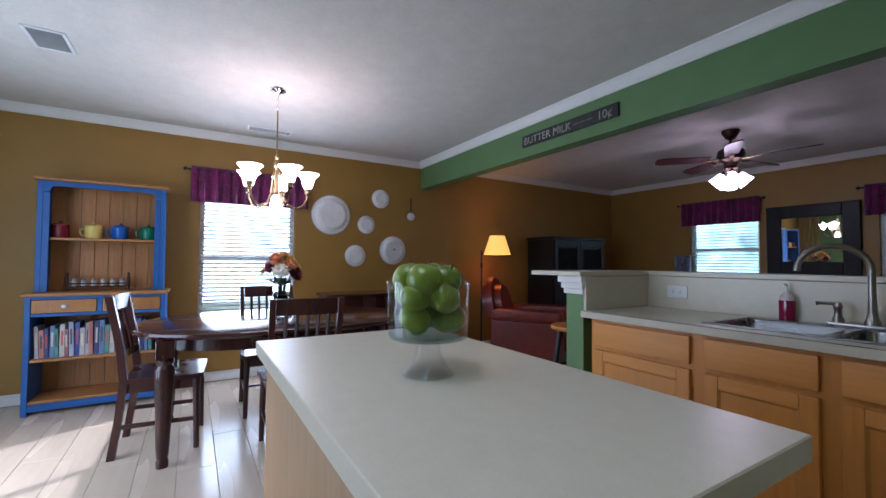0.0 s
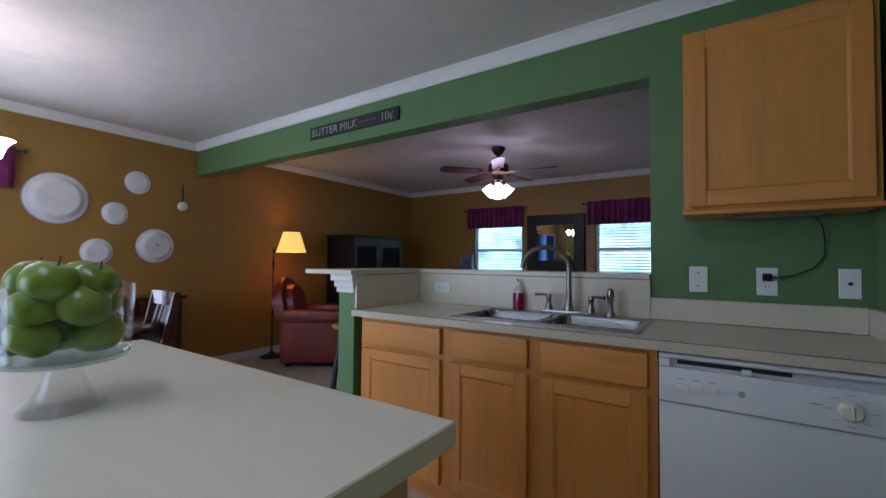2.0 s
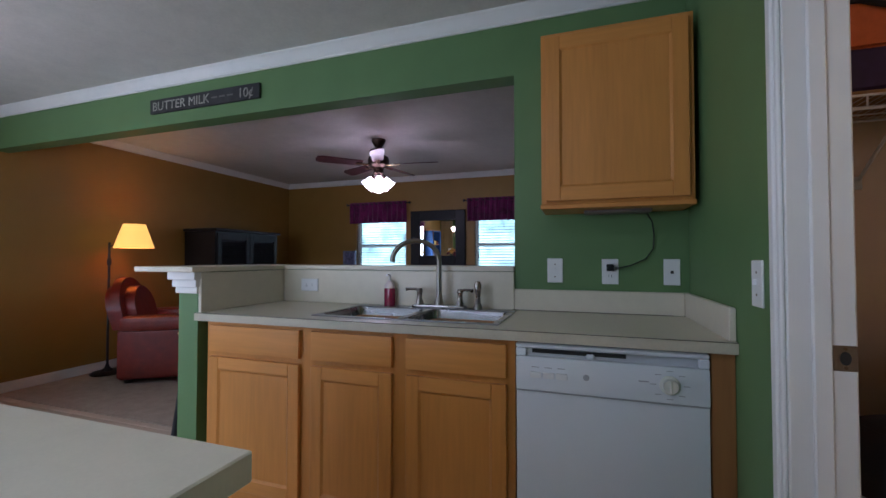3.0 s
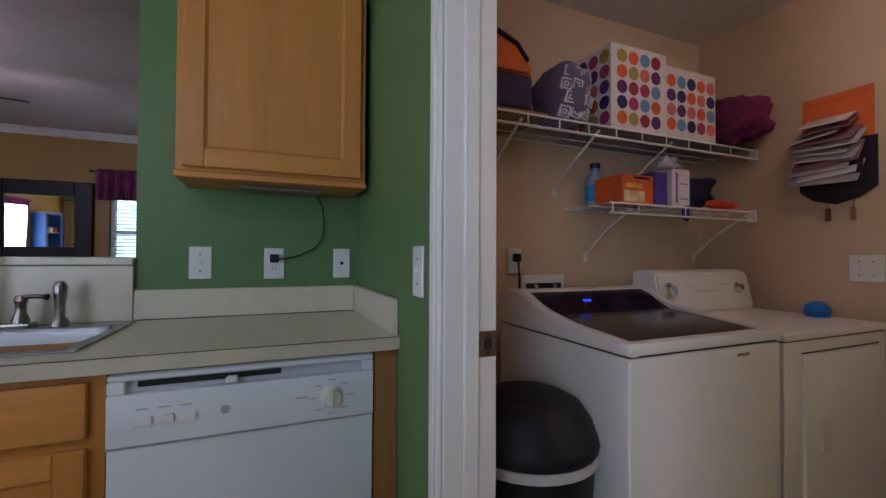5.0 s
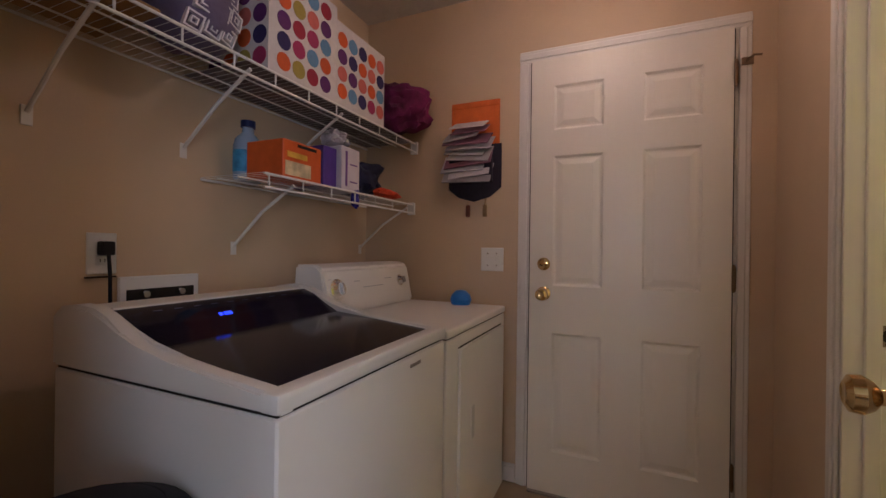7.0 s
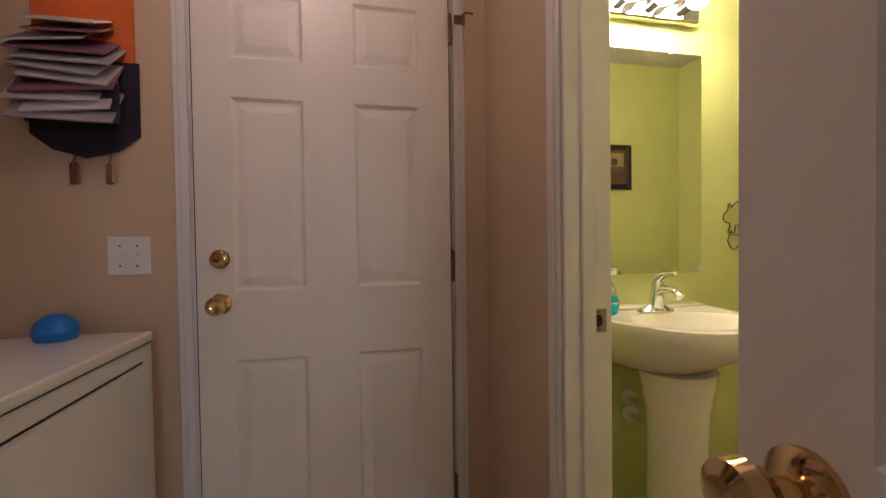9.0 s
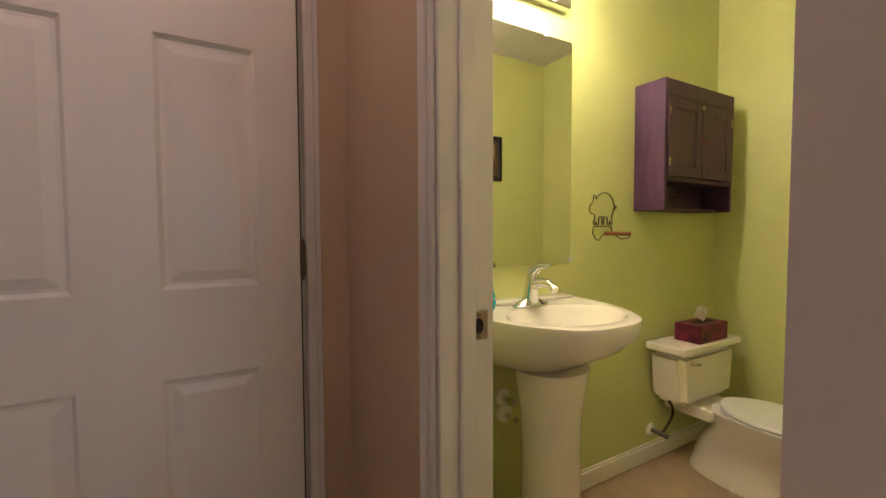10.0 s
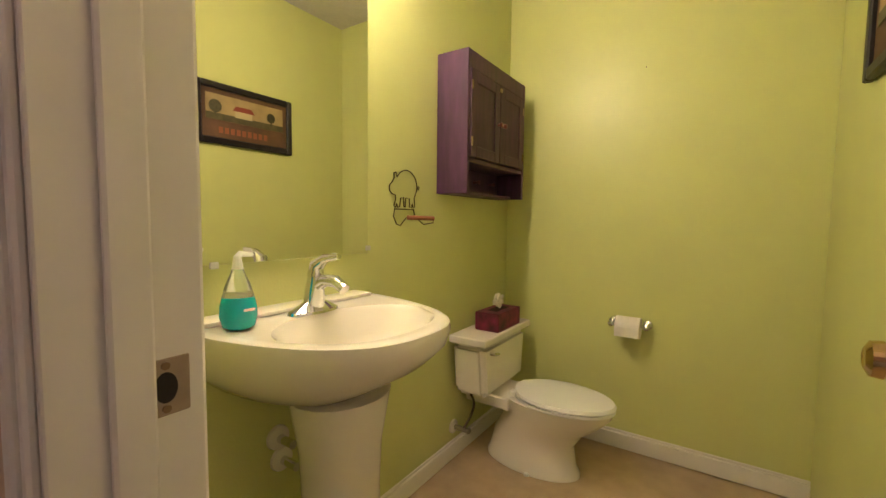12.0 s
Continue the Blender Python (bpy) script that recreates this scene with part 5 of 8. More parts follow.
# sideboard
sbd = thing("sideboard", (-3.62, 2.42, 0), "low dark cherry sideboard against the brown wall", "sideboard")
part("body", box(B(), XW + 0.02, -3.44, 1.93, 2.90, 0.10, 0.80, 0.004), CHERRY, sbd)
part("top", box(B(), XW + 0.016, -3.41, 1.90, 2.93, 0.8005, 0.83, 0.010, 3), CHERRYT, sbd)
for y0, y1 in ((1.96, 2.40), (2.43, 2.87)):
    d = part("door", box(B(), -3.4395, -3.425, y0, y1, 0.14, 0.77, 0.005), CHERRY, sbd)
    part("knob", ball(B(), (-3.415, y1 - 0.04 if y0 < 2 else y0 + 0.04, 0.50), 0.012, seg=10), OLDBRASS, d)
for x in (XW + 0.06, -3.49):
    for y in (1.98, 2.85):
        part("leg", box(B(), x - 0.025, x + 0.025, y - 0.025, y + 0.025, 0, 0.0995, 0.003), CHERRY, sbd)

# teal rug corner by the slider
single("rug", box(B(), -2.34, -1.25, -0.98, -0.17, 0.0, 0.010, 0.003), mat("teal_rug", (0.02, 0.28, 0.26), 0.95, vary=0.2, scale=60, bump=0.6, bscale=250), "teal woven rug in front of the sliding door", "rug")

# chandelier
CX, CY = -2.417, 1.244
SHADEG = glow("lit_frosted_shade", (1.0, 0.86, 0.80), SHADE_GLOW)
cd = thing("chandelier", (CX, CY, CEIL), "brass chandelier with five lit frosted bell shades", "chandelier")
part("canopy", lathe(B(), [(0.065, 0), (0.062, -0.010), (0.03, -0.022), (0.008, -0.030)], (CX, CY, CEIL - 0.0005), 24), CHROME, cd)
for k in range(5):
    z = CEIL - 0.035 - k * 0.021
    bm = B()
    tube(bm, [(CX + 0.008 * math.cos(a) * (k % 2), CY + 0.008 * math.cos(a) * (1 - k % 2), z + 0.013 * math.sin(a)) for a in [i * math.pi / 6 for i in range(13)]], 0.0022, 5)
    part("chain_link", bm, CHROME, cd)
part("rod", cyl(B(), (CX, CY, CEIL - 0.14), (CX, CY, 2.0), 0.006, seg=10), OLDBRASS, cd)
part("column", lathe(B(), [(0.007, 2.0), (0.018, 1.985), (0.012, 1.97), (0.026, 1.94), (0.026, 1.925), (0.014, 1.90), (0.018, 1.80), (0.030, 1.76), (0.022, 1.745), (0.0, 1.744)], (CX, CY, 0), 20), OLDBRASS, cd)
part("shade", lathe(B(), [(0.0, 1.742), (0.024, 1.741), (0.034, 1.730), (0.042, 1.705), (0.047, 1.675), (0.050, 1.650), (0.046, 1.651), (0.038, 1.690), (0.0, 1.715)], (CX, CY, 0), 28), SHADEG, cd, "lit frosted glass downward shade")
for k in range(5):
    a = radians(72 * k + 14)
    u = Vector((math.cos(a), math.sin(a), 0))
    P = Vector((CX, CY, 0))
    arm = part("arm", tube(B(), [P + u * r + Vector((0, 0, z)) for r, z in ((0.012, 1.93), (0.03, 1.86), (0.045, 1.76), (0.09, 1.685), (0.16, 1.665), (0.215, 1.685), (0.245, 1.735), (0.25, 1.765))], 0.0065, 8), OLDBRASS, cd)
    e = P + u * 0.25
    part("cup", lathe(B(), [(0.010, 1.760), (0.024, 1.768), (0.020, 1.785), (0.026, 1.792), (0.024, 1.800)], e, 16), OLDBRASS, arm)
    part("shade", lathe(B(), [(0.026, 1.801), (0.036, 1.810), (0.045, 1.835), (0.055, 1.862), (0.080, 1.888), (0.094, 1.896), (0.092, 1.899), (0.076, 1.890), (0.052, 1.866), (0.041, 1.836), (0.032, 1.815), (0.0, 1.806)], e, 28), SHADEG, arm, "lit frosted glass bell shade")
    bulb("chandelier_bulb", P + u * 0.22 + Vector((0, 0, 1.84)), CHAND, (1.0, 0.78, 0.62), 0.03)

cd.scale = (0.88, 0.88, 1.14)

# ---- living room ----
fl = thing("floor_lamp", (-3.66, 4.02, 0), "dark swing-arm floor lamp with a lit cream shade", "lamp")
LX, LY = -3.66, 4.02
part("base", lathe(B(), [(0.14, 0.004), (0.142, 0.015), (0.12, 0.026), (0.05, 0.034), (0.02, 0.07), (0.012, 0.10)], (LX, LY, 0), 28), BLACKWOOD, fl)
part("pole", cyl(B(), (LX, LY, 0.09), (LX, LY, 1.33), 0.011, seg=12), BLACKWOOD, fl)
part("collar", lathe(B(), [(0.018, 1.10), (0.020, 1.13), (0.018, 1.16), (0.012, 1.17)], (LX, LY, 0), 14), BLACKWOOD, fl)
SHX, SHY = -3.50, 4.155
part("arm", tube(B(), [(LX, LY, 1.29), (LX + 0.05, LY + 0.04, 1.31), (SHX, SHY, 1.31), (SHX, SHY, 1.36)], 0.008, 8), BLACKWOOD, fl)
part("shade", lathe(B(), [(0.175, 1.275), (0.098, 1.522), (0.096, 1.522), (0.173, 1.275)], (SHX, SHY, 0), 36), glow("lit_cream_shade", (1.0, 0.55, 0.10), LAMP_GLOW), fl, "lit cream cloth shade")
bulb("floor_lamp_bulb", (SHX, SHY, 1.39), LAMP_W, (1.0, 0.62, 0.26), 0.04)

# red leather recliner facing +x
rc = thing("recliner", (-2.75, 4.10, 0), "red leather recliner with a rounded back and arms", "armchair")
RX, RY = -2.92, 4.05


def cushion(bm, x0, x1, y0, y1, z0, z1, b):
    return box(bm, x0, x1, y0, y1, z0, z1, b, 4)


part("base", cushion(B(), RX - 0.36, RX + 0.40, RY - 0.36, RY + 0.36, 0.04, 0.30, 0.03), LEATHER, rc)
part("seat", cushion(B(), RX - 0.22, RX + 0.46, RY - 0.26, RY + 0.26, 0.305, 0.47, 0.06), LEATHER, rc)
for s in (-1, 1):
    part("arm_panel", cushion(B(), RX - 0.36, RX + 0.42, RY + s * 0.33 - 0.07, RY + s * 0.33 + 0.07, 0.06, 0.50, 0.03), LEATHER, rc)
    part("arm_pad", cushion(B(), RX - 0.34, RX + 0.46, RY + s * 0.33 - 0.10, RY + s * 0.33 + 0.10, 0.49, 0.63, 0.06), LEATHER, rc)
bm = B()
outl = [(RY - 0.30, 0.40), (RY + 0.30, 0.40)] + [(RY + 0.335 * math.cos(q), 0.66 + 0.32 * math.sin(q)) for q in [math.pi * k / 16 for k in range(17)]]
prism(bm, outl, "x", RX - 0.44, RX - 0.20)
caps = [e for e in bm.edges if abs(e.verts[0].co.x - e.verts[1].co.x) < 1e-6]
bmesh.ops.bevel(bm, geom=caps, offset=0.085, segments=4, affect="EDGES", clamp_overlap=True)
for v in bm.verts:
    v.co.x -= 0.24 * (v.co.z - 0.40)
part("backrest", bm, LEATHER, rc)
for x in (RX - 0.30, RX + 0.34):
    for y in (RY - 0.3, RY + 0.3):
        part("foot", cyl(B(), (x, y, 0.004), (x, y, 0.042), 0.03, seg=10), BLACKWOOD, rc)

rc.matrix_basis = pose(-2.94, 4.42, 0, 0, 0, 35)

# photo in a glass block on a tall side table by the window
st = thing("side_table", (-2.52, YF - 0.25, 0), "tall dark wooden side table below the window", "table")
part("tabletop", box(B(), -2.72, -2.32, YF - 0.42, YF - 0.08, 0.975, 1.0, 0.005), BLACKWOOD, st)
for x in (-2.69, -2.35):
    for y in (YF - 0.39, YF - 0.11):
        part("leg", box(B(), x - 0.015, x + 0.015, y - 0.015, y + 0.015, 0.004, 0.9745, 0.003), BLACKWOOD, st)
pf = thing("picture_frame", (-2.49, YF - 0.25, 1.0), "bluish picture in a clear block frame on a table", "picture frame")
part("glass_block", box(B(), -2.60, -2.38, YF - 0.27, YF - 0.235, 1.0005, 1.285, 0.004), mat("block_glass_face", (0.22, 0.24, 0.33), 0.15, vary=0.5, scale=16, coat=0.3), pf)
part("picture", box(B(), -2.565, -2.415, YF - 0.2735, YF - 0.2702, 1.04, 1.25), mat("faded_blue_picture", (0.10, 0.10, 0.17), 0.3, vary=0.9, scale=28), pf)

# black armoire with louvred doors
ar = thing("armoire", (-3.74, 5.75, 0), "black painted armoire with louvred doors", "armoire")
AX0, AX1, AY0, AY1, AH = XW + 0.02, -3.30, 4.99, 6.06, 1.54
part("body", box(B(), AX0, AX1 - 0.022, AY0, AY1, 0.004, AH - 0.035, 0.003), BLACKWOOD, ar)
part("cornice", box(B(), AX0, AX1 + 0.02, AY0 - 0.025, AY1 + 0.025, AH - 0.0345, AH, 0.008, 2), BLACKWOOD, ar)
for y0, y1 in ((AY0 + 0.02, (AY0 + AY1) / 2 - 0.003), ((AY0 + AY1) / 2 + 0.003, AY1 - 0.02)):
    bm = B()
    for a, b, c, d in ((y0, y0 + 0.06, 0.08, AH - 0.06), (y1 - 0.06, y1, 0.08, AH - 0.06), (y0 + 0.06, y1 - 0.06, 0.08, 0.16), (y0 + 0.06, y1 - 0.06, AH - 0.14, AH - 0.06), (y0 + 0.06, y1 - 0.06, 0.78, 0.84)):
        box(bm, AX1 - 0.0215, AX1, a, b, c, d, 0.002)
    d = part("door", bm, BLACKWOOD, ar)
    for k in range(23):
        z = 0.86 + k * 0.0228
        bm = B()
        box(bm, -0.011, 0.011, y0 + 0.06, y1 - 0.06, -0.003, 0.003)
        bmesh.ops.transform(bm, matrix=Matrix.Translation((AX1 - 0.010, 0, z + 0.01)) @ Matrix.Rotation(radians(42), 4, "Y"), verts=bm.verts)
        part("louvre", bm, BLACKWOOD, d)

# framed mirror on the far wall
fm = thing("wall_mirror", (-1.13, YF, 1.47), "square mirror in a wide black frame on the wall", "mirror")
MX0, MX1, MZ0, MZ1 = -1.56, -0.70, 1.06, 1.885
bm = B()
for a, b, c, d in ((MX0, MX0 + 0.15, MZ0, MZ1), (MX1 - 0.15, MX1, MZ0, MZ1), (MX0 + 0.15, MX1 - 0.15, MZ0, MZ0 + 0.15), (MX0 + 0.15, MX1 - 0.15, MZ1 - 0.15, MZ1)):
    box(bm, a, b, YF - 0.04, YF - 0.001, c, d, 0.006)
part("frame", bm, mat("black_mirror_frame", (0.010, 0.007, 0.008), 0.45, vary=0.2, scale=14, spec=0.25), fm)
part("mirror_glass", box(B(), MX0 + 0.15, MX1 - 0.15, YF - 0.016, YF - 0.010, MZ0 + 0.15, MZ1 - 0.15), mat("mirror_silver", (0.9, 0.9, 0.9), 0.01, 1.0, vary=0, rvary=0), fm)

TURN = Matrix.Translation((-1.13, YF - 0.022, 1.45)) @ Matrix.Rotation(radians(1.2), 4, "X") @ Matrix.Translation((1.13, -YF + 0.012, -1.45))
for ob in fm.children:
    ob.data.transform(ob.matrix_basis.inverted() @ TURN @ ob.matrix_basis)

# ceiling fan
FNX, FNY = -1.12, 5.02
cf = thing("ceiling_fan", (FNX, FNY, CEIL), "dark ceiling fan with five blades and lit glass shades", "ceiling fan")
DARKBR = mat("oil_rubbed_bronze", (0.06, 0.035, 0.025), 0.35, 0.8, vary=0.2)
part("canopy", lathe(B(), [(0.075, CEIL - 0.0005), (0.072, CEIL - 0.02), (0.04, CEIL - 0.06), (0.016, CEIL - 0.07)], (FNX, FNY, 0), 24), DARKBR, cf)
part("downrod", cyl(B(), (FNX, FNY, CEIL - 0.065), (FNX, FNY, 2.30), 0.012, seg=12), DARKBR, cf)
part("motor", lathe(B(), [(0.02, 2.305), (0.06, 2.30), (0.105, 2.275), (0.115, 2.24), (0.105, 2.205), (0.06, 2.185), (0.05, 2.16), (0.06, 2.14), (0.04, 2.12), (0.0, 2.115)], (FNX, FNY, 0), 32), DARKBR, cf)
for k in range(5):
    a = radians(72 * k + 8)
    m = Matrix.Translation((FNX, FNY, 2.215)) @ Matrix.Rotation(a, 4, "Z") @ Matrix.Rotation(radians(10), 4, "X")
    bm = B()
    prism(bm, [(0.18, -0.055), (0.58, -0.068), (0.635, -0.05), (0.645, 0.0), (0.635, 0.05), (0.58, 0.068), (0.18, 0.055)], "z", -0.004, 0.004)
    bmesh.ops.transform(bm, matrix=m, verts=bm.verts)
    bl = part("blade", bm, mat("mahogany_blade", (0.07, 0.018, 0.02), 0.35, vary=0.2, scale=8, stretch=(0.6, 6, 6)), cf)
    bm = B()
    box(bm, 0.09, 0.24, -0.018, 0.018, -0.012, -0.0045, 0.002)
    bmesh.ops.transform(bm, matrix=m, verts=bm.verts)
    part("blade_arm", bm, OLDBRASS, bl)
FANG = glow("lit_fan_shade", (1.0, 0.80, 0.88), FAN_GLOW)
for k in range(4):
    a = radians(90 * k + 30)
    u = Vector((math.cos(a), math.sin(a), 0))
    P = Vector((FNX, FNY, 2.12)) + u * 0.05
    q = (u * 0.75 + Vector((0, 0, -1))).normalized()
    m = q.to_track_quat("Z", "Y").to_matrix().to_4x4()
    ft = part("fitter", cyl(B(), P, P + q * 0.03, 0.018, seg=12), DARKBR, cf)
    part("shade", lathe(B(), [(0.022, 0.030), (0.034, 0.045), (0.045, 0.08), (0.060, 0.112), (0.066, 0.118), (0.060, 0.114), (0.040, 0.08), (0.0, 0.05)], P, 22, m), FANG, ft, "lit frosted glass fan shade")
cf.scale = (1, 1, 1.26)
bulb("fan_bulb", (FNX, FNY, 1.88), FAN_W, (0.95, 0.74, 1.0), 0.06)

# bar stool behind the half wall
bs = thing("bar_stool", (-1.33, 3.15, 0), "black wooden bar stool at the half wall", "stool")
part("seat", lathe(B(), [(0.0, 0.69), (0.17, 0.69), (0.18, 0.705), (0.17, 0.72), (0.0, 0.725)], (-1.33, 3.15, 0), 28), MAPLE, bs, "wooden seat")
for k in range(4):
    a = radians(45 + 90 * k)
    part("leg", tube(B(), [(-1.33 + 0.20 * math.cos(a), 3.15 + 0.20 * math.sin(a), 0.0), (-1.33 + 0.11 * math.cos(a), 3.15 + 0.11 * math.sin(a), 0.689)], [0.017, 0.021], 10), BLACKWOOD, bs)
for z, r in ((0.22, 0.172), (0.42, 0.146)):
    for k in range(4):
        a, b = radians(45 + 90 * k), radians(135 + 90 * k)
        part("rung", cyl(B(), (-1.33 + r * math.cos(a), 3.15 + r * math.sin(a), z), (-1.33 + r * math.cos(b), 3.15 + r * math.sin(b), z), 0.010, seg=8), BLACKWOOD, bs)


# ---- doors ----
def panel_door(name, m, w, h, label, knob_u, dead=False, knob_z=0.938, thick=0.035, hinges=(), hinge_face=1, rows=None):
    """Six-panel door; local x along its width from the hinge, y through it, z up, set by the pose m."""
    d = thing(name, m.translation, label, "door", kind="structure")
    st, mul = 0.105, 0.16
    cols = ((st, (w - mul) / 2), ((w + mul) / 2, w - st))
    rows = rows or ((0.205, 0.757), (0.975, 1.578), (1.70, 1.905))
    bm = B()
    t = thick / 2
    for a, b in ((0, st), (cols[0][1], cols[1][0]), (w - st, w)):
        box(bm, a, b, -t, t, 0.008, h, m=m)
    zs = [0.008] + [z for r in rows for z in r] + [h]
    for c0, c1 in cols:
        for z0, z1 in zip(zs[0::2], zs[1::2]):
            box(bm, c0, c1, -t, t, z0, z1, m=m)
    part("slab", bm, DOORW, d, smooth=False)
    for c0, c1 in cols:
        for z0, z1 in rows:
            bm = B()
            for s in (-1, 1):
                rings = []
                for ins, y in ((0, t - 0.0005), (0.010, t - 0.010), (0.018, t - 0.010), (0.042, t - 0.003)):
                    rings.append([bm.verts.new(m @ Vector(p)) for p in ((c0 + ins, s * y, z0 + ins), (c1 - ins, s * y, z0 + ins), (c1 - ins, s * y, z1 - ins), (c0 + ins, s * y, z1 - ins))])
                for a, b in zip(rings, rings[1:]):
                    for k in range(4):
                        bm.faces.new((a[k], a[(k + 1) % 4], b[(k + 1) % 4], b[k]))
                bm.faces.new(rings[-1])
            part("panel", bm, DOORW, d, smooth=False)
    for z, bolt in ((knob_z, False), (1.076, True)) if dead else ((knob_z, False),):
        for s in (-1, 1):
            c = m @ Vector((knob_u, s * t, z))
            mm = m.to_3x3().to_4x4() @ Matrix.Rotation(radians(-90 * s), 4, "X")
            if bolt:
                part("deadbolt", lathe(B(), [(0.029, 0), (0.030, 0.006), (0.024, 0.014), (0.018, 0.016), (0.0, 0.016)], c, 24, mm), BRASS, d)
            else:
                part("knob", lathe(B(), [(0.032, 0), (0.032, 0.006), (0.024, 0.012), (0.012, 0.016), (0.012, 0.032), (0.022, 0.040), (0.029, 0.052), (0.027, 0.066), (0.016, 0.072), (0.012, 0.070), (0.0, 0.070)], c, 28, mm), BRASS, d)
    for z in hinges:
        bm = B()
        c = m @ Vector((-0.006, hinge_face * (t + 0.004), z))
        cyl(bm, c - Vector((0, 0, 0.046)), c + Vector((0, 0, 0.046)), 0.0075, seg=10)
        for e in (-0.05, 0.05):
            ball(bm, c + Vector((0, 0, e)), 0.006, seg=8)
        part("hinge", bm, HINGE, d)
    return d


GD = panel_door("door_2", pose(XG - 0.021, 1.419, 0, 0, 0, 90), 0.802, 2.032, "closed white six-panel garage door with brass knob", 0.735, True, 0.938, 0.036, (0.25, 1.037, 1.85), 1)
panel_door("door_3", pose(1.507, 1.490, 0, 0, 0, -6.0), 0.788, 2.022, "open white panelled laundry door with brass knob", 0.725, False, 0.934, 0.035, (0.25, 1.06, 1.85), -1)
panel_door("door_4", pose(BD0 + 0.012, YB0 - 0.02, 0, 0, 0, -92.5), 0.70, 2.022, "open white panelled bathroom door with brass knob", 0.637, False, 0.89, 0.035, (0.25, 1.06, 1.85), -1)
sh = B()
box(sh, XG - 0.055, XG - 0.002, 1.42, 2.22, 0.0, 0.012, 0.003)
structure("threshold", sh, mat("dull_aluminium", (0.3, 0.28, 0.25), 0.4, 0.9), "metal threshold under the garage door", "threshold")
dc = thing("door_closer_hook", (XG - 0.03, 1.39, 1.90), "small metal flip latch at the door top", "latch")
part("plate", box(B(), XG - 0.022, XG - 0.0165, 1.352, 1.392, 1.885, 1.915, 0.001), HINGE, dc)
part("hook", tube(B(), [(XG - 0.024, 1.375, 1.90), (XG - 0.06, 1.36, 1.905), (XG - 0.065, 1.335, 1.90)], 0.004, 8), HINGE, dc)


for y in (1.4165, 2.2235):
    single("weatherstrip", box(B(), XG - 0.032, XG - 0.0165, y - 0.0025, y + 0.0025, 0.013, 2.03), SHADOWG, "dark weatherstrip along the garage door edge", "weatherstrip", "door weatherstrips")

# ---- laundry ----
cl = thing("ceiling_light", (2.72, 1.95, CEIL), "frosted dome light on the laundry ceiling", "ceiling light")
part("pan", lathe(B(), [(0.15, -0.0005), (0.15, -0.02), (0.13, -0.026)], (2.72, 1.95, CEIL), 32), PLASTICW, cl)
part("dome", lathe(B(), [(0.135, -0.0265), (0.128, -0.05), (0.09, -0.085), (0.04, -0.10), (0.0, -0.103)], (2.72, 1.95, CEIL), 32), glow("lit_laundry_dome", (1.0, 0.74, 0.55), 3.0), cl)
bulb("laundry_bulb", (2.72, 1.95, CEIL - 0.16), LAUNDRY, (1.0, 0.70, 0.52), 0.08)

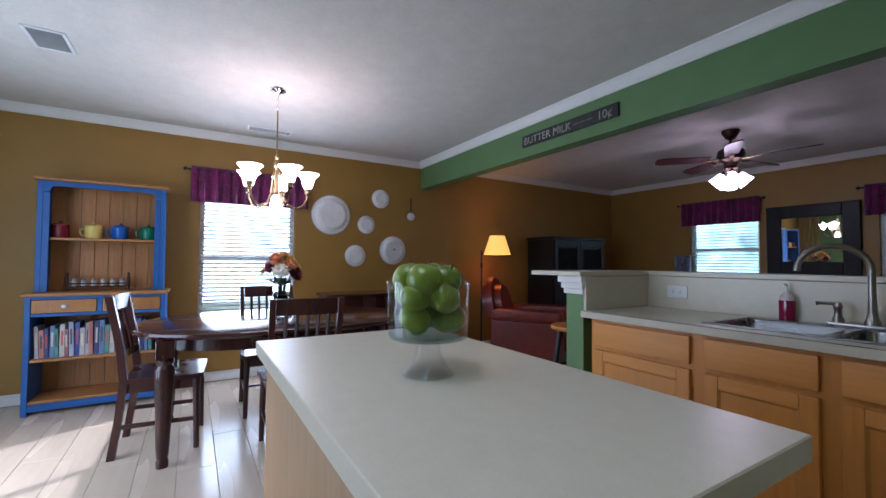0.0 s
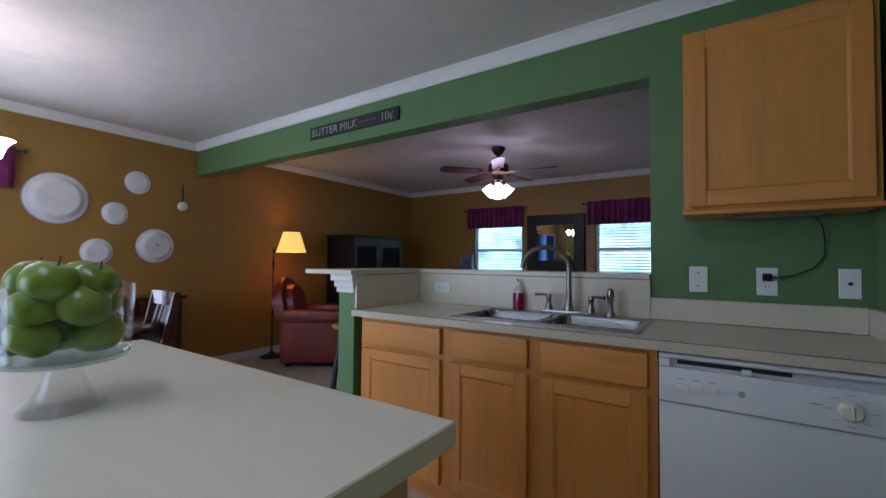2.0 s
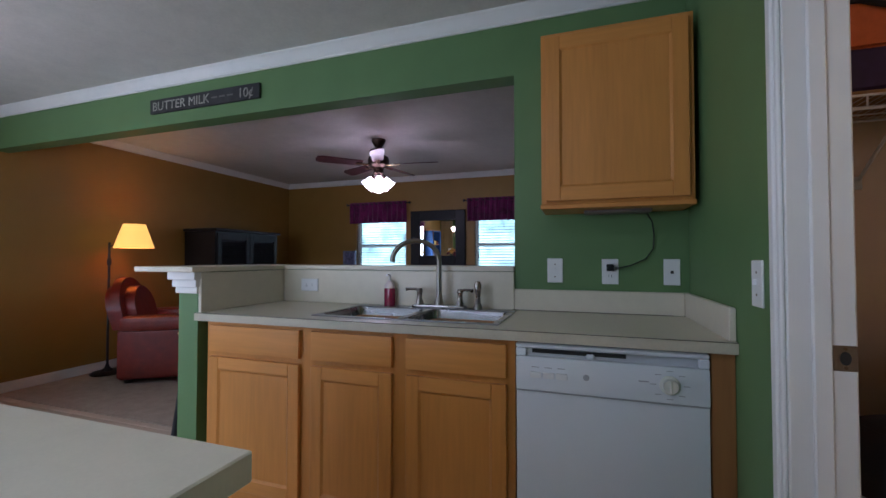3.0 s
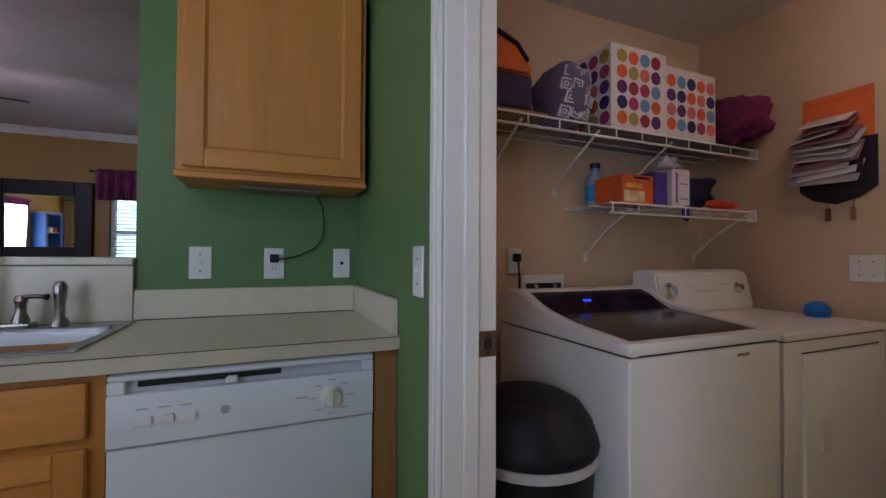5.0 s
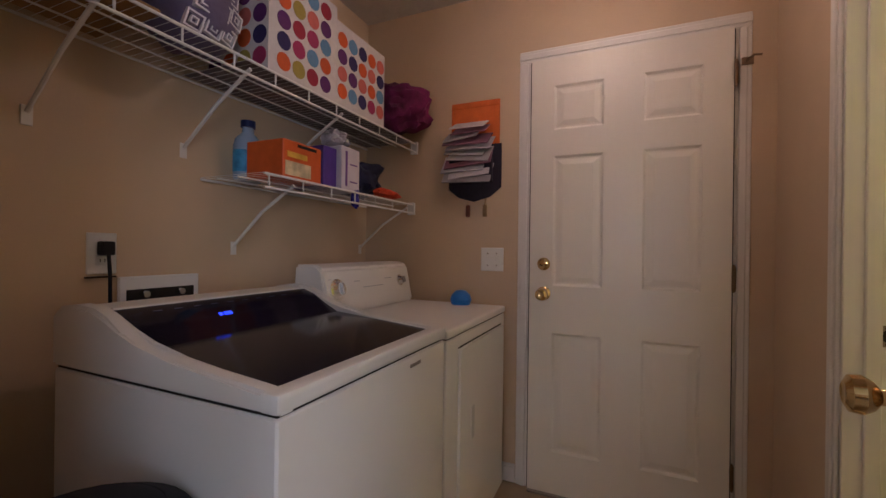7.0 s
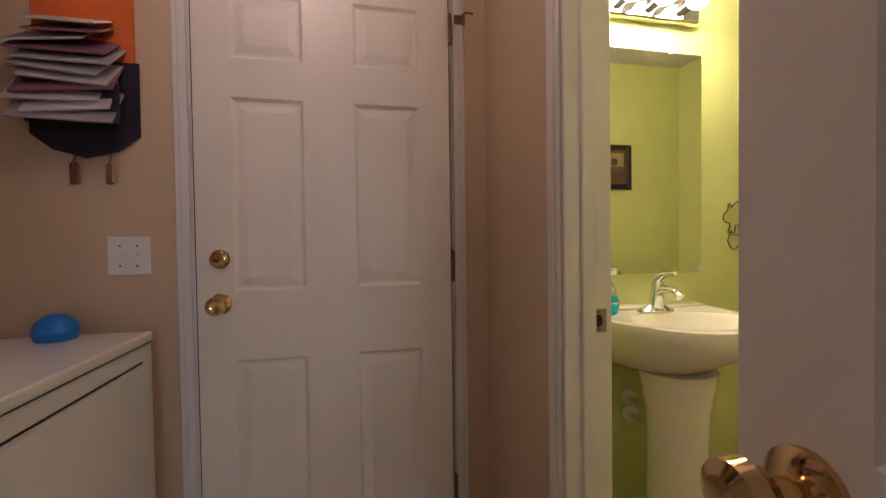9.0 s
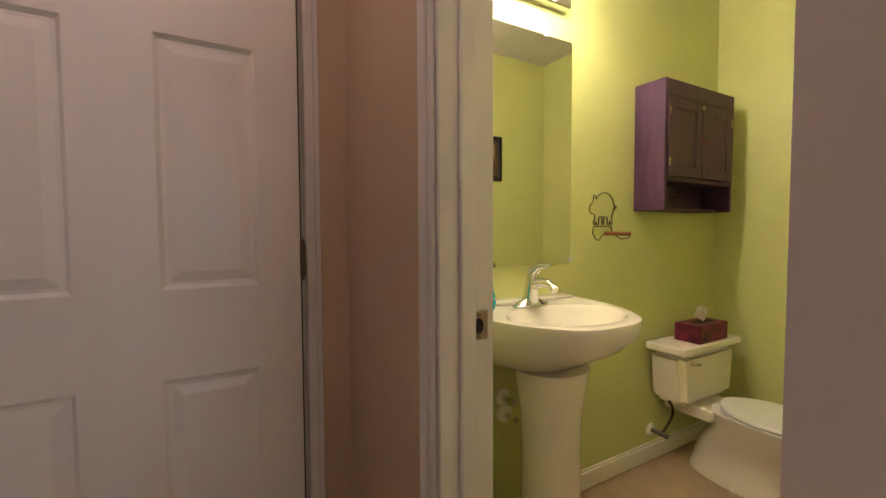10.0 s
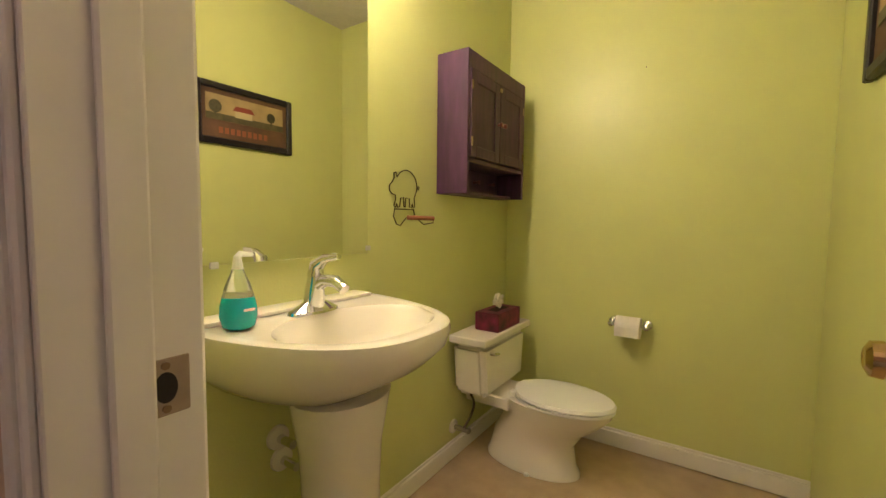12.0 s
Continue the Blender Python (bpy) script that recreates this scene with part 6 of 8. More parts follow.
def washer():
    x0, x1 = 1.945, 2.632
    w = thing("washing_machine", ((x0 + x1) / 2, 2.65, 0), "white top-load washer with a dark glass lid", "washer")
    part("cabinet", box(B(), x0, x1, 2.325, 3.02, 0.03, 0.852, 0.012, 3), APPL, w)
    for x in (x0 + 0.06, x1 - 0.06):
        for y in (2.39, 2.95):
            part("foot", cyl(B(), (x, y, 0), (x, y, 0.031), 0.022, seg=10), BLACKP, w)
    part("seam", box(B(), x0 + 0.006, x1 - 0.006, 2.331, 3.015, 0.8522, 0.8578), SHADOWG, w)
    side = [(2.322, 0.858), (2.322, 0.876), (2.332, 0.888), (2.36, 0.896), (2.60, 0.915), (2.71, 0.928), (2.77, 0.955), (2.82, 0.984), (2.87, 1.000), (2.94, 1.004), (3.00, 0.996), (3.025, 0.975), (3.025, 0.858)]
    for a, b in ((x0 - 0.003, x0 + 0.040), (x1 - 0.040, x1 + 0.003)):
        bm = prism(B(), side, "x", a, b)
        bmesh.ops.bevel(bm, geom=[e for e in bm.edges if abs(e.verts[0].co.x - e.verts[1].co.x) < 1e-6], offset=0.008, segments=2, affect="EDGES", clamp_overlap=True)
        part("top_side", bm, APPL, w)
    part("front_lip", box(B(), x0 - 0.0035, x1 + 0.0035, 2.3212, 2.3655, 0.8582, 0.8945, 0.013, 4), APPL, w)
    bm = B()
    lid = [(2.366, 0.8585), (2.366, 0.889), (2.60, 0.9105), (2.712, 0.920), (2.712, 0.8585)]
    prism(bm, lid, "x", x0 + 0.0405, x1 - 0.0405)
    part("lid", bm, BLACKG, w, "dark tinted glass lid")
    bm = B()
    con = [(2.7135, 0.8585), (2.7135, 0.919), (2.765, 0.944), (2.815, 0.974), (2.865, 0.991), (2.865, 0.8585)]
    prism(bm, con, "x", x0 + 0.0405, x1 - 0.0405)
    cp = part("console", bm, BLACKG, w, "glossy black control console")
    part("console_back", prism(B(), [(2.8655, 0.8585), (2.8655, 0.995), (2.94, 1.000), (3.00, 0.992), (3.022, 0.97), (3.022, 0.8585)], "x", x0 + 0.0405, x1 - 0.0405), APPL, w)
    n = Vector((0, -0.036, 0.05)).normalized()
    for k, (o, ww) in enumerate(((0, 0.010), (0.013, 0.006), (0.021, 0.006), (0.029, 0.010))):
        c = Vector((x0 + 0.255 + o, 2.79, 0.9585))
        part("display", box(B(), -ww / 2, ww / 2, -0.006, 0.006, 0, 0.0012, m=Matrix.Translation(c) @ Matrix.Rotation(radians(36), 4, "X")), glow("blue_digits", (0.03, 0.06, 1.0), 1.3), cp)
    for k in range(9):
        c = Vector((x0 + 0.12 + k * 0.05, 2.835, 0.9815))
        part("touch_mark", box(B(), -0.010, 0.010, -0.0012, 0.0012, 0, 0.0012, m=Matrix.Translation(c) @ Matrix.Rotation(radians(24), 4, "X")), mat("dim_print", (0.10, 0.10, 0.13), 0.5), cp)
    part("badge", box(B(), x0 + 0.46, x0 + 0.52, 2.3235, 2.3249, 0.820, 0.830, 0.0005), NICKEL, w)


def dryer():
    x0, x1 = 2.662, 3.350
    w = thing("clothes_dryer", ((x0 + x1) / 2, 2.65, 0), "white front-load dryer with two silver dials", "dryer")
    part("cabinet", box(B(), x0, x1, 2.330, 3.02, 0.03, 0.840, 0.010, 3), APPL, w)
    for x in (x0 + 0.06, x1 - 0.06):
        for y in (2.39, 2.95):
            part("foot", cyl(B(), (x, y, 0), (x, y, 0.031), 0.022, seg=10), BLACKP, w)
    part("seam", box(B(), x0 + 0.004, x1 - 0.004, 2.334, 3.016, 0.8402, 0.8443), SHADOWG, w)
    part("top", box(B(), x0 - 0.001, x1 + 0.001, 2.326, 3.022, 0.8446, 0.874, 0.012, 3), APPL, w)
    part("seam", box(B(), x0 + 0.10, x1 - 0.06, 2.3282, 2.3299, 0.795, 0.800), SHADOWG, w)
    dr = part("door", box(B(), x0 + 0.10, x1 - 0.055, 2.318, 2.3298, 0.20, 0.792, 0.006, 2), APPL, w)
    part("pull", box(B(), x0 + 0.20, x0 + 0.235, 2.3135, 2.3178, 0.44, 0.56, 0.003), PLASTICW, dr)
    for z in (0.30, 0.70):
        part("hinge", box(B(), x1 - 0.052, x1 - 0.036, 2.322, 2.3298, z - 0.035, z + 0.035, 0.003), PLASTICW, dr)
    bm = prism(B(), [(2.815, 0.8745), (2.854, 1.055), (2.884, 1.072), (2.99, 1.072), (3.0, 0.8745)], "x", x0 + 0.012, x1 - 0.012)
    bmesh.ops.bevel(bm, geom=[e for e in bm.edges if e.calc_length() > 0.03], offset=0.01, segments=2, affect="EDGES", clamp_overlap=True)
    cp = part("console", bm, APPL, w)
    tilt = Matrix.Rotation(radians(90 - 12.3), 4, "X")
    for x, r, z in ((2.745, 0.042, 0.975), (3.232, 0.027, 0.982)):
        c = Vector((x, 2.815 + (z - 0.8745) * 0.218 + 0.001, z))
        k = part("dial", lathe(B(), [(r, 0), (r, 0.006), (r * 0.8, 0.010), (r * 0.66, 0.022), (r * 0.6, 0.026), (0.0, 0.026)], c, 28, tilt), CHROME, cp)
        part("grip", box(B(), -0.004, 0.004, -r * 0.55, r * 0.55, 0.0262, 0.036, 0.002, m=Matrix.Translation(c) @ tilt), NICKEL, k)
    for x0_, x1_, z in ((2.92, 3.08, 0.972), (2.86, 2.90, 1.0), (3.10, 3.16, 1.0), (2.70, 2.72, 1.015)):
        y = 2.815 + (z - 0.8745) * 0.218
        part("lettering", box(B(), x0_, x1_, y - 0.0012, y + 0.003, z - 0.0015, z + 0.0015), mat("grey_print", (0.35, 0.36, 0.38)), cp)


washer()
dryer()
bl = thing("blue_scoop", (3.29, 2.53, 0.874), "blue plastic scoop on the dryer top", "scoop")
part("cup", lathe(B(), [(0.044, 0.0), (0.052, 0.024), (0.045, 0.046), (0.024, 0.066), (0.0, 0.07)], (3.29, 2.53, 0.8745), 16), mat("bright_blue_plastic", (0.01, 0.16, 0.55), 0.35), bl)

# washer outlet box, outlet and plug
ob_ = thing("washer_outlet_box", (2.28, YW - 0.012, 1.02), "recessed white plastic washer hookup box in the wall", "outlet box")
part("frame", box(B(), 2.155, 2.405, YW - 0.024, YW - 0.0125, 0.955, 1.045, 0.004), PLASTICW, ob_)
part("recess", box(B(), 2.175, 2.385, YW - 0.0252, YW - 0.0245, 0.965, 1.005), SHADOWG, ob_)
for x in (2.22, 2.33):
    part("valve", cyl(B(), (x, YW - 0.05, 0.99), (x, YW - 0.0255, 0.99), 0.010, seg=10), CHROME, ob_)
wo = wall_plate("y", YW - 0.012, -1, 2.115, 1.115, "outlet", 0.075, 0.118)
pc = thing("power_cord", (2.115, YW - 0.04, 1.13), "black plug and cord hanging from the outlet", "cord")
part("plug", box(B(), 2.100, 2.130, YW - 0.055, YW - 0.0205, 1.11, 1.150, 0.006, 2), BLACKP, pc)
part("cord", tube(B(), [(2.115, YW - 0.05, 1.11), (2.116, YW - 0.055, 1.06), (2.12, YW - 0.05, 0.98), (2.13, YW - 0.045, 0.85), (2.13, YW - 0.045, 0.5)], 0.005, 8), BLACKP, pc)
part("cord_clip", box(B(), 2.075, 2.15, YW - 0.022, YW - 0.0125, 1.045, 1.050), DARKWIRE, pc)


# wire shelves
def wire_shelf(x0, x1, y0, z, braces, label):
    y1 = YW - 0.013
    s = thing("wire_shelf", ((x0 + x1) / 2, y1, z), label, "shelf", "laundry wire shelves")
    for y, zz, r in ((y0, z, 0.0045), (y0 - 0.001, z - 0.045, 0.0045), (y0 + 0.12, z - 0.004, 0.003), (y0 + 0.22, z - 0.004, 0.003), (y1 - 0.008, z - 0.004, 0.0045)):
        part("long_wire", cyl(B(), (x0, y, zz), (x1, y, zz), r, seg=8), WIRE, s)
    bm = B()
    n = int((x1 - x0) / 0.0254)
    for k in range(n + 1):
        x = x0 + 0.004 + k * (x1 - x0 - 0.008) / n
        cyl(bm, (x, y0, z + 0.003), (x, y1 - 0.006, z + 0.003), 0.0009, seg=4, caps=False)
    tagged(part("wire_mesh", bm, WIRE, s), kind="stuff")
    k = 0
    x = x0 + 0.02
    while x < x1:
        part("lip_post", cyl(B(), (x, y0, z - 0.045), (x, y0, z), 0.003, seg=6), WIRE, s)
        x += 0.155
    for x in braces:
        bm = B()
        tube(bm, [(x, y0 + 0.01, z - 0.02), (x, y0 + 0.16, z - 0.11), (x, y1 - 0.003, z - 0.235)], 0.006, 8)
        br = part("brace", bm, WIRE, s)
        part("brace_foot", box(B(), x - 0.012, x + 0.012, y1 - 0.003, y1 + 0.001, z - 0.27, z - 0.22, 0.001), WIRE, br)
    part("end_bracket", box(B(), x1 - 0.004, x1 + 0.012, y0 - 0.012, y0 + 0.03, z - 0.055, z + 0.012, 0.003), PLASTICW, s)
    return s


SZ = 1.707
wire_shelf(XR + T + 0.004, XG - 0.014, 2.855, SZ, (1.95, 2.35, 2.80), "white wire shelf on the laundry wall")
wire_shelf(2.41, XG - 0.014, 2.868, 1.378, (2.55, 3.37), "short white wire shelf above the dryer")

# fabric boxes with dots
DOTS = [(0.60, 0.10, 0.02), (0.35, 0.03, 0.10), (0.10, 0.02, 0.12), (0.12, 0.25, 0.42), (0.33, 0.25, 0.05), (0.55, 0.13, 0.10), (0.30, 0.02, 0.04), (0.03, 0.02, 0.09)]


def dot_box(x0, x1, y0, y1, z0, z1, seed, label):
    b = thing("storage_cube", ((x0 + x1) / 2, (y0 + y1) / 2, z0), label, "storage box", "dotted storage boxes")
    bm = box(B(), x0, x1, y0, y1, z0, z1)
    top = max(bm.faces, key=lambda f: f.calc_center_median().z)
    bmesh.ops.inset_region(bm, faces=[top], thickness=0.006)
    bmesh.ops.translate(bm, verts=top.verts, vec=(0, 0, -0.06))
    part("fabric_shell", bm, mat("white_box_fabric", (0.60, 0.55, 0.53), 0.85, vary=0.06, scale=60, bump=0.2, bscale=300), b)
    rg = random.Random(seed)
    st, r = 0.070, 0.0305
    nz = int((z1 - z0) / st)
    for face in ("front", "left", "right"):
        n = int(((x1 - x0) if face == "front" else (y1 - y0)) / st)
        off = (((x1 - x0) if face == "front" else (y1 - y0)) - (n - 1) * st) / 2
        for i in range(n):
            for j in range(nz):
                z = z0 + (z1 - z0 - (nz - 1) * st) / 2 + j * st
                if face == "front":
                    p, q = (x0 + off + i * st, y0 - 0.0012, z), (x0 + off + i * st, y0 + 0.001, z)
                elif face == "left":
                    p, q = (x0 - 0.0012, y0 + off + i * st, z), (x0 + 0.001, y0 + off + i * st, z)
                else:
                    p, q = (x1 + 0.0012, y0 + off + i * st, z), (x1 - 0.001, y0 + off + i * st, z)
                k = (i * 3 + j * 5 + rg.randrange(3)) % 8
                part("dot", cyl(B(), q, p, r, seg=18), mat("dot_print_%d" % k, DOTS[k], 0.85, vary=0.08, scale=50), b)
    part("contents", box(B(), x0 + 0.01, x1 - 0.01, y0 + 0.01, y1 - 0.01, z1 - 0.05, z1 - 0.02, 0.008), mat("dark_cloth", (0.03, 0.025, 0.04), 0.95, vary=0.3, scale=20), b)


dot_box(2.415, 2.757, 2.863, 3.15, SZ + 0.0062, 2.095, 1, "white fabric box with coloured dots on the shelf")
dot_box(2.766, 3.12, 2.870, 3.15, SZ + 0.0062, 2.055, 2, "white fabric box with coloured dots and dark cloth inside")


def soft(name, c, sx, sy, sz, seed, material, label, category, lump=0.12, flat=0.75, parent=None, part_name=""):
    """A slumped soft shape that rests with its base at c."""
    bm = B()
    bmesh.ops.create_icosphere(bm, subdivisions=4, radius=1.0)
    for v in bm.verts:
        p = v.co.copy()
        p = Vector([math.copysign(abs(q) ** flat, q) for q in p])
        f = 1 + lump * noise.noise(p * 1.7 + Vector((seed, 0, 0))) + lump * 0.4 * noise.noise(p * 4.5 + Vector((0, seed, 0)))
        v.co = Vector((p.x * sx * f, p.y * sy * f, p.z * sz * f))
    lo = min(v.co.z for v in bm.verts)
    for v in bm.verts:
        v.co += Vector((c[0], c[1], c[2] - lo))
    if parent is not None:
        return part(part_name, bm, material, parent)
    return single(name, bm, material, label, category)


ORANGE = mat("orange_nylon", (0.62, 0.13, 0.02), 0.7, vary=0.1, scale=30, bump=0.2)
NAVY = mat("dark_purple_nylon", (0.035, 0.015, 0.06), 0.7, vary=0.15, scale=30, bump=0.2)
lb = thing("lunch_cooler", (1.92, 3.0, SZ), "soft orange and purple cooler bag on the shelf", "bag")
part("lower_body", box(B(), 1.70, 2.06, 2.875, 3.14, SZ + 0.022, SZ + 0.17, 0.03, 3), NAVY, lb)
bm = prism(B(), [(1.70, SZ + 0.165), (2.06, SZ + 0.165), (2.045, SZ + 0.24), (1.99, SZ + 0.315), (1.86, SZ + 0.36), (1.70, SZ + 0.375)], "y", 2.88, 3.135)
bmesh.ops.bevel(bm, geom=list(bm.edges), offset=0.014, segments=2, affect="EDGES", clamp_overlap=True)
part("upper_body", bm, ORANGE, lb)
part("zip", tube(B(), [(1.72, 2.876, SZ + 0.345), (1.86, 2.874, SZ + 0.33), (1.98, 2.876, SZ + 0.285), (2.035, 2.88, SZ + 0.225)], 0.010, 8), BLACKP, lb)
lb.location.x -= 0.045
part("strap", box(B(), 2.001, 2.022, 2.90, 2.94, SZ + 0.025, SZ + 0.22, 0.004), ORANGE, lb)
single("cardboard_tray", box(B(), 1.50, 2.085, 2.87, 3.15, SZ + 0.0055, SZ + 0.0215, 0.003), mat("brown_cardboard", (0.28, 0.15, 0.06), 0.9, vary=0.1), "brown cardboard tray under the cooler bag", "tray")
pl = soft("pillow", (2.205, 3.00, SZ + 0.005), 0.115, 0.13, 0.145, 3, mat("grey_purple_cloth", (0.13, 0.10, 0.16), 0.9, vary=0.1, scale=60, bump=0.2), "purple pillow with white square spirals on the shelf", "pillow", 0.10, 0.8)
WHITEP = mat("white_cloth_print", (0.60, 0.56, 0.58), 0.9)
for i in range(3):
    for j in range(4):
        cx, cz = 2.145 + i * 0.052 + (j % 2) * 0.02, SZ + 0.055 + j * 0.058
        for s_, w_ in ((0.024, 0.005), (0.010, 0.004)):
            bm = B()
            for a, b, c, d in ((-s_, s_, -s_, -s_ + w_), (-s_, s_, s_ - w_, s_), (-s_, -s_ + w_, -s_ + w_, s_ - w_), (s_ - w_, s_, -s_ + w_, s_ - w_)):
                box(bm, a, b, -0.001, 0.022, c, d)
            yy = 3.00 - 0.128 * math.sqrt(max(0.05, 1 - ((cx - 2.205) / 0.14) ** 2 * 0.8 - ((cz - SZ - 0.145) / 0.19) ** 2 * 0.8))
            m = Matrix.Translation((cx, yy, cz)) @ Matrix.Rotation((cx - 2.205) * 4.0, 4, "Z") @ Matrix.Rotation(-(cz - SZ - 0.145) * 2.2, 4, "X") @ Matrix.Rotation(radians(12), 4, "Y")
            bmesh.ops.transform(bm, matrix=m, verts=bm.verts)
            part("square_motif", bm, WHITEP, pl, smooth=False)
pl.location.x += 0.045
mbg = soft("magenta_tote", (3.29, 2.92, SZ + 0.005), 0.12, 0.20, 0.125, 9, mat("magenta_purple_cloth", (0.13, 0.012, 0.07), 0.85, vary=0.6, scale=16, bump=0.2), "slumped magenta and purple tote on the shelf", "bag", 0.3, 0.8)

single("shelf_liner", box(B(), 2.34, 3.40, 2.862, 3.165, SZ + 0.0048, SZ + 0.0058), mat("grey_shelf_liner", (0.16, 0.13, 0.13), 0.7, vary=0.2, scale=12), "grey plastic liner sheet on the wire shelf", "shelf liner")

# lower shelf goods
LS = 1.3825
bt = thing("detergent_jug", (2.40, 3.02, LS), "blue detergent jug on the wire shelf", "bottle")
part("jug", lathe(B(), [(0.052, 0), (0.055, 0.01), (0.055, 0.13), (0.048, 0.155), (0.024, 0.18), (0.022, 0.20)], (2.545, 3.10, LS), 24, sy=0.75), mat("pale_blue_plastic", (0.22, 0.30, 0.40), 0.3, vary=0.1), bt)
part("label", lathe(B(), [(0.0558, 0.03), (0.0558, 0.11)], (2.545, 3.10, LS), 24, sy=0.76), mat("blue_label", (0.03, 0.20, 0.36), 0.5, vary=0.5, scale=30), bt)
part("cap", lathe(B(), [(0.026, 0.2005), (0.026, 0.225), (0.0, 0.228)], (2.545, 3.10, LS), 18), mat("navy_plastic", (0.01, 0.02, 0.09), 0.4), bt)


def carton(x0, x1, y0, y1, h, mats_, label, bands=()):
    c = thing("carton", ((x0 + x1) / 2, (y0 + y1) / 2, LS), label, "box", "boxes on the lower shelf")
    part("carton_body", box(B(), x0, x1, y0, y1, LS, LS + h, 0.003), mats_, c)
    for a, b, z0, z1, m in bands:
        part("print", box(B(), x0 + a * (x1 - x0), x0 + b * (x1 - x0), y0 - 0.0014, y0 - 0.0003, LS + z0 * h, LS + z1 * h), m, c)
    return c


ORBOX = mat("orange_carton", (0.60, 0.10, 0.015), 0.5, vary=0.15, scale=20)
cr_ = carton(2.505, 2.70, 2.885, 3.06, 0.135, ORBOX, "orange carton of dryer sheets on the shelf", ((0.05, 0.7, 0.08, 0.45, mat("cream_print", (0.62, 0.5, 0.3), 0.5, vary=0.4, scale=30)), (0.35, 0.85, 0.86, 0.94, BLACKP), (0.1, 0.6, 0.55, 0.7, mat("yellow_print", (0.6, 0.35, 0.04), 0.5, vary=0.3, scale=30))))
carton(2.728, 2.812, 2.90, 3.08, 0.165, mat("violet_carton", (0.07, 0.03, 0.22), 0.5, vary=0.25, scale=20), "violet carton on the wire shelf")
carton(2.825, 2.950, 2.885, 3.06, 0.185, mat("white_carton", (0.58, 0.52, 0.56), 0.5, vary=0.08, scale=20), "white carton with violet print on the shelf", ((0.2, 0.3, 0.1, 0.9, mat("violet_print", (0.16, 0.06, 0.25), 0.5)), (0.45, 0.85, 0.6, 0.63, mat("violet_print", (0.16, 0.06, 0.25))), (0.45, 0.85, 0.2, 0.23, mat("violet_print", (0.16, 0.06, 0.25)))))
soft("crumpled_bag", (2.888, 2.97, LS + 0.186), 0.05, 0.05, 0.035, 4, mat("clear_grey_film", (0.40, 0.36, 0.38), 0.25, vary=0.3, scale=30), "crumpled clear plastic bag on a carton", "plastic bag", 0.5)
soft("dark_tote", (3.12, 3.03, LS + 0.001), 0.13, 0.11, 0.085, 6, mat("dark_blue_cloth", (0.012, 0.014, 0.045), 0.8, vary=0.4, scale=25), "dark blue cloth bag on the wire shelf", "bag", 0.35)
soft("red_cloth", (3.20, 2.895, LS + 0.001), 0.105, 0.025, 0.022, 8, mat("red_orange_cloth", (0.50, 0.05, 0.015), 0.85, vary=0.3, scale=30), "folded red cloth at the shelf edge", "cloth", 0.3)
soft("blue_rag", (2.93, 2.892, LS - 0.072), 0.018, 0.014, 0.038, 2, mat("blue_violet_cloth", (0.03, 0.02, 0.24), 0.85), "blue strap hanging from the wire shelf", "strap", 0.3)

# trash can
tc_ = thing("trash_can", (1.73, 2.58, 0), "black plastic trash can with a swing lid", "trash can")
part("bin", lathe(B(), [(0.155, 0.0), (0.16, 0.01), (0.195, 0.53), (0.198, 0.532)], (1.735, 2.58, 0), 32, sx=1.0), BLACKP, tc_)
part("liner", lathe(B(), [(0.197, 0.505), (0.205, 0.510), (0.205, 0.532), (0.197, 0.536)], (1.735, 2.58, 0), 32, sx=1.0), mat("white_bag_film", (0.5, 0.5, 0.5), 0.4), tc_, "white bag edge")
part("lid", lathe(B(), [(0.202, 0.537), (0.206, 0.552), (0.200, 0.575), (0.196, 0.58), (0.185, 0.615), (0.155, 0.655), (0.10, 0.682), (0.05, 0.690), (0.0, 0.692)], (1.735, 2.58, 0), 32, sx=1.0), BLACKP, tc_)
part("flap_rim", tube(B(), [(1.735 + 0.118 * math.cos(a), 2.58 + 0.118 * math.sin(a), 0.668) for a in [i * math.pi / 12 for i in range(25)]], 0.006, 6), BLACKP, tc_)
tc_.matrix_basis = pose(1.77, 2.57, 0) @ Matrix.Diagonal((1.05, 1.05, 1.05, 1))
single("yellow_jug", lathe(B(), [(0.05, 0), (0.055, 0.01), (0.055, 0.16), (0.03, 0.21), (0.022, 0.23), (0.022, 0.25), (0.0, 0.25)], (1.56, 2.84, 0), 20), mat("yellow_plastic", (0.55, 0.40, 0.06), 0.4), "yellow plastic jug on the laundry floor", "jug")

# letter organiser
lo = thing("letter_organizer", (XG, 2.51, 1.34), "orange and dark hanging letter holder full of mail", "letter holder")
part("back_board", box(B(), XG - 0.010, XG - 0.001, 2.385, 2.645, 1.58, 1.865, 0.003), ORANGE, lo, "orange back panel")
part("top_fold", box(B(), XG - 0.016, XG - 0.0102, 2.388, 2.642, 1.832, 1.862, 0.004), ORANGE, lo)
DKP = mat("dark_pocket_cloth", (0.018, 0.014, 0.028), 0.8, vary=0.2, scale=40)
bm = prism(B(), [(2.372, 1.64), (2.655, 1.64), (2.655, 1.42), (2.60, 1.375), (2.515, 1.352), (2.43, 1.375), (2.372, 1.42)], "x", XG - 0.012, XG - 0.0105)
part("lower_board", bm, DKP, lo)
part("pocket", box(B(), XG - 0.075, XG - 0.062, 2.40, 2.63, 1.44, 1.56, 0.004), DKP, lo)
rg = random.Random(8)
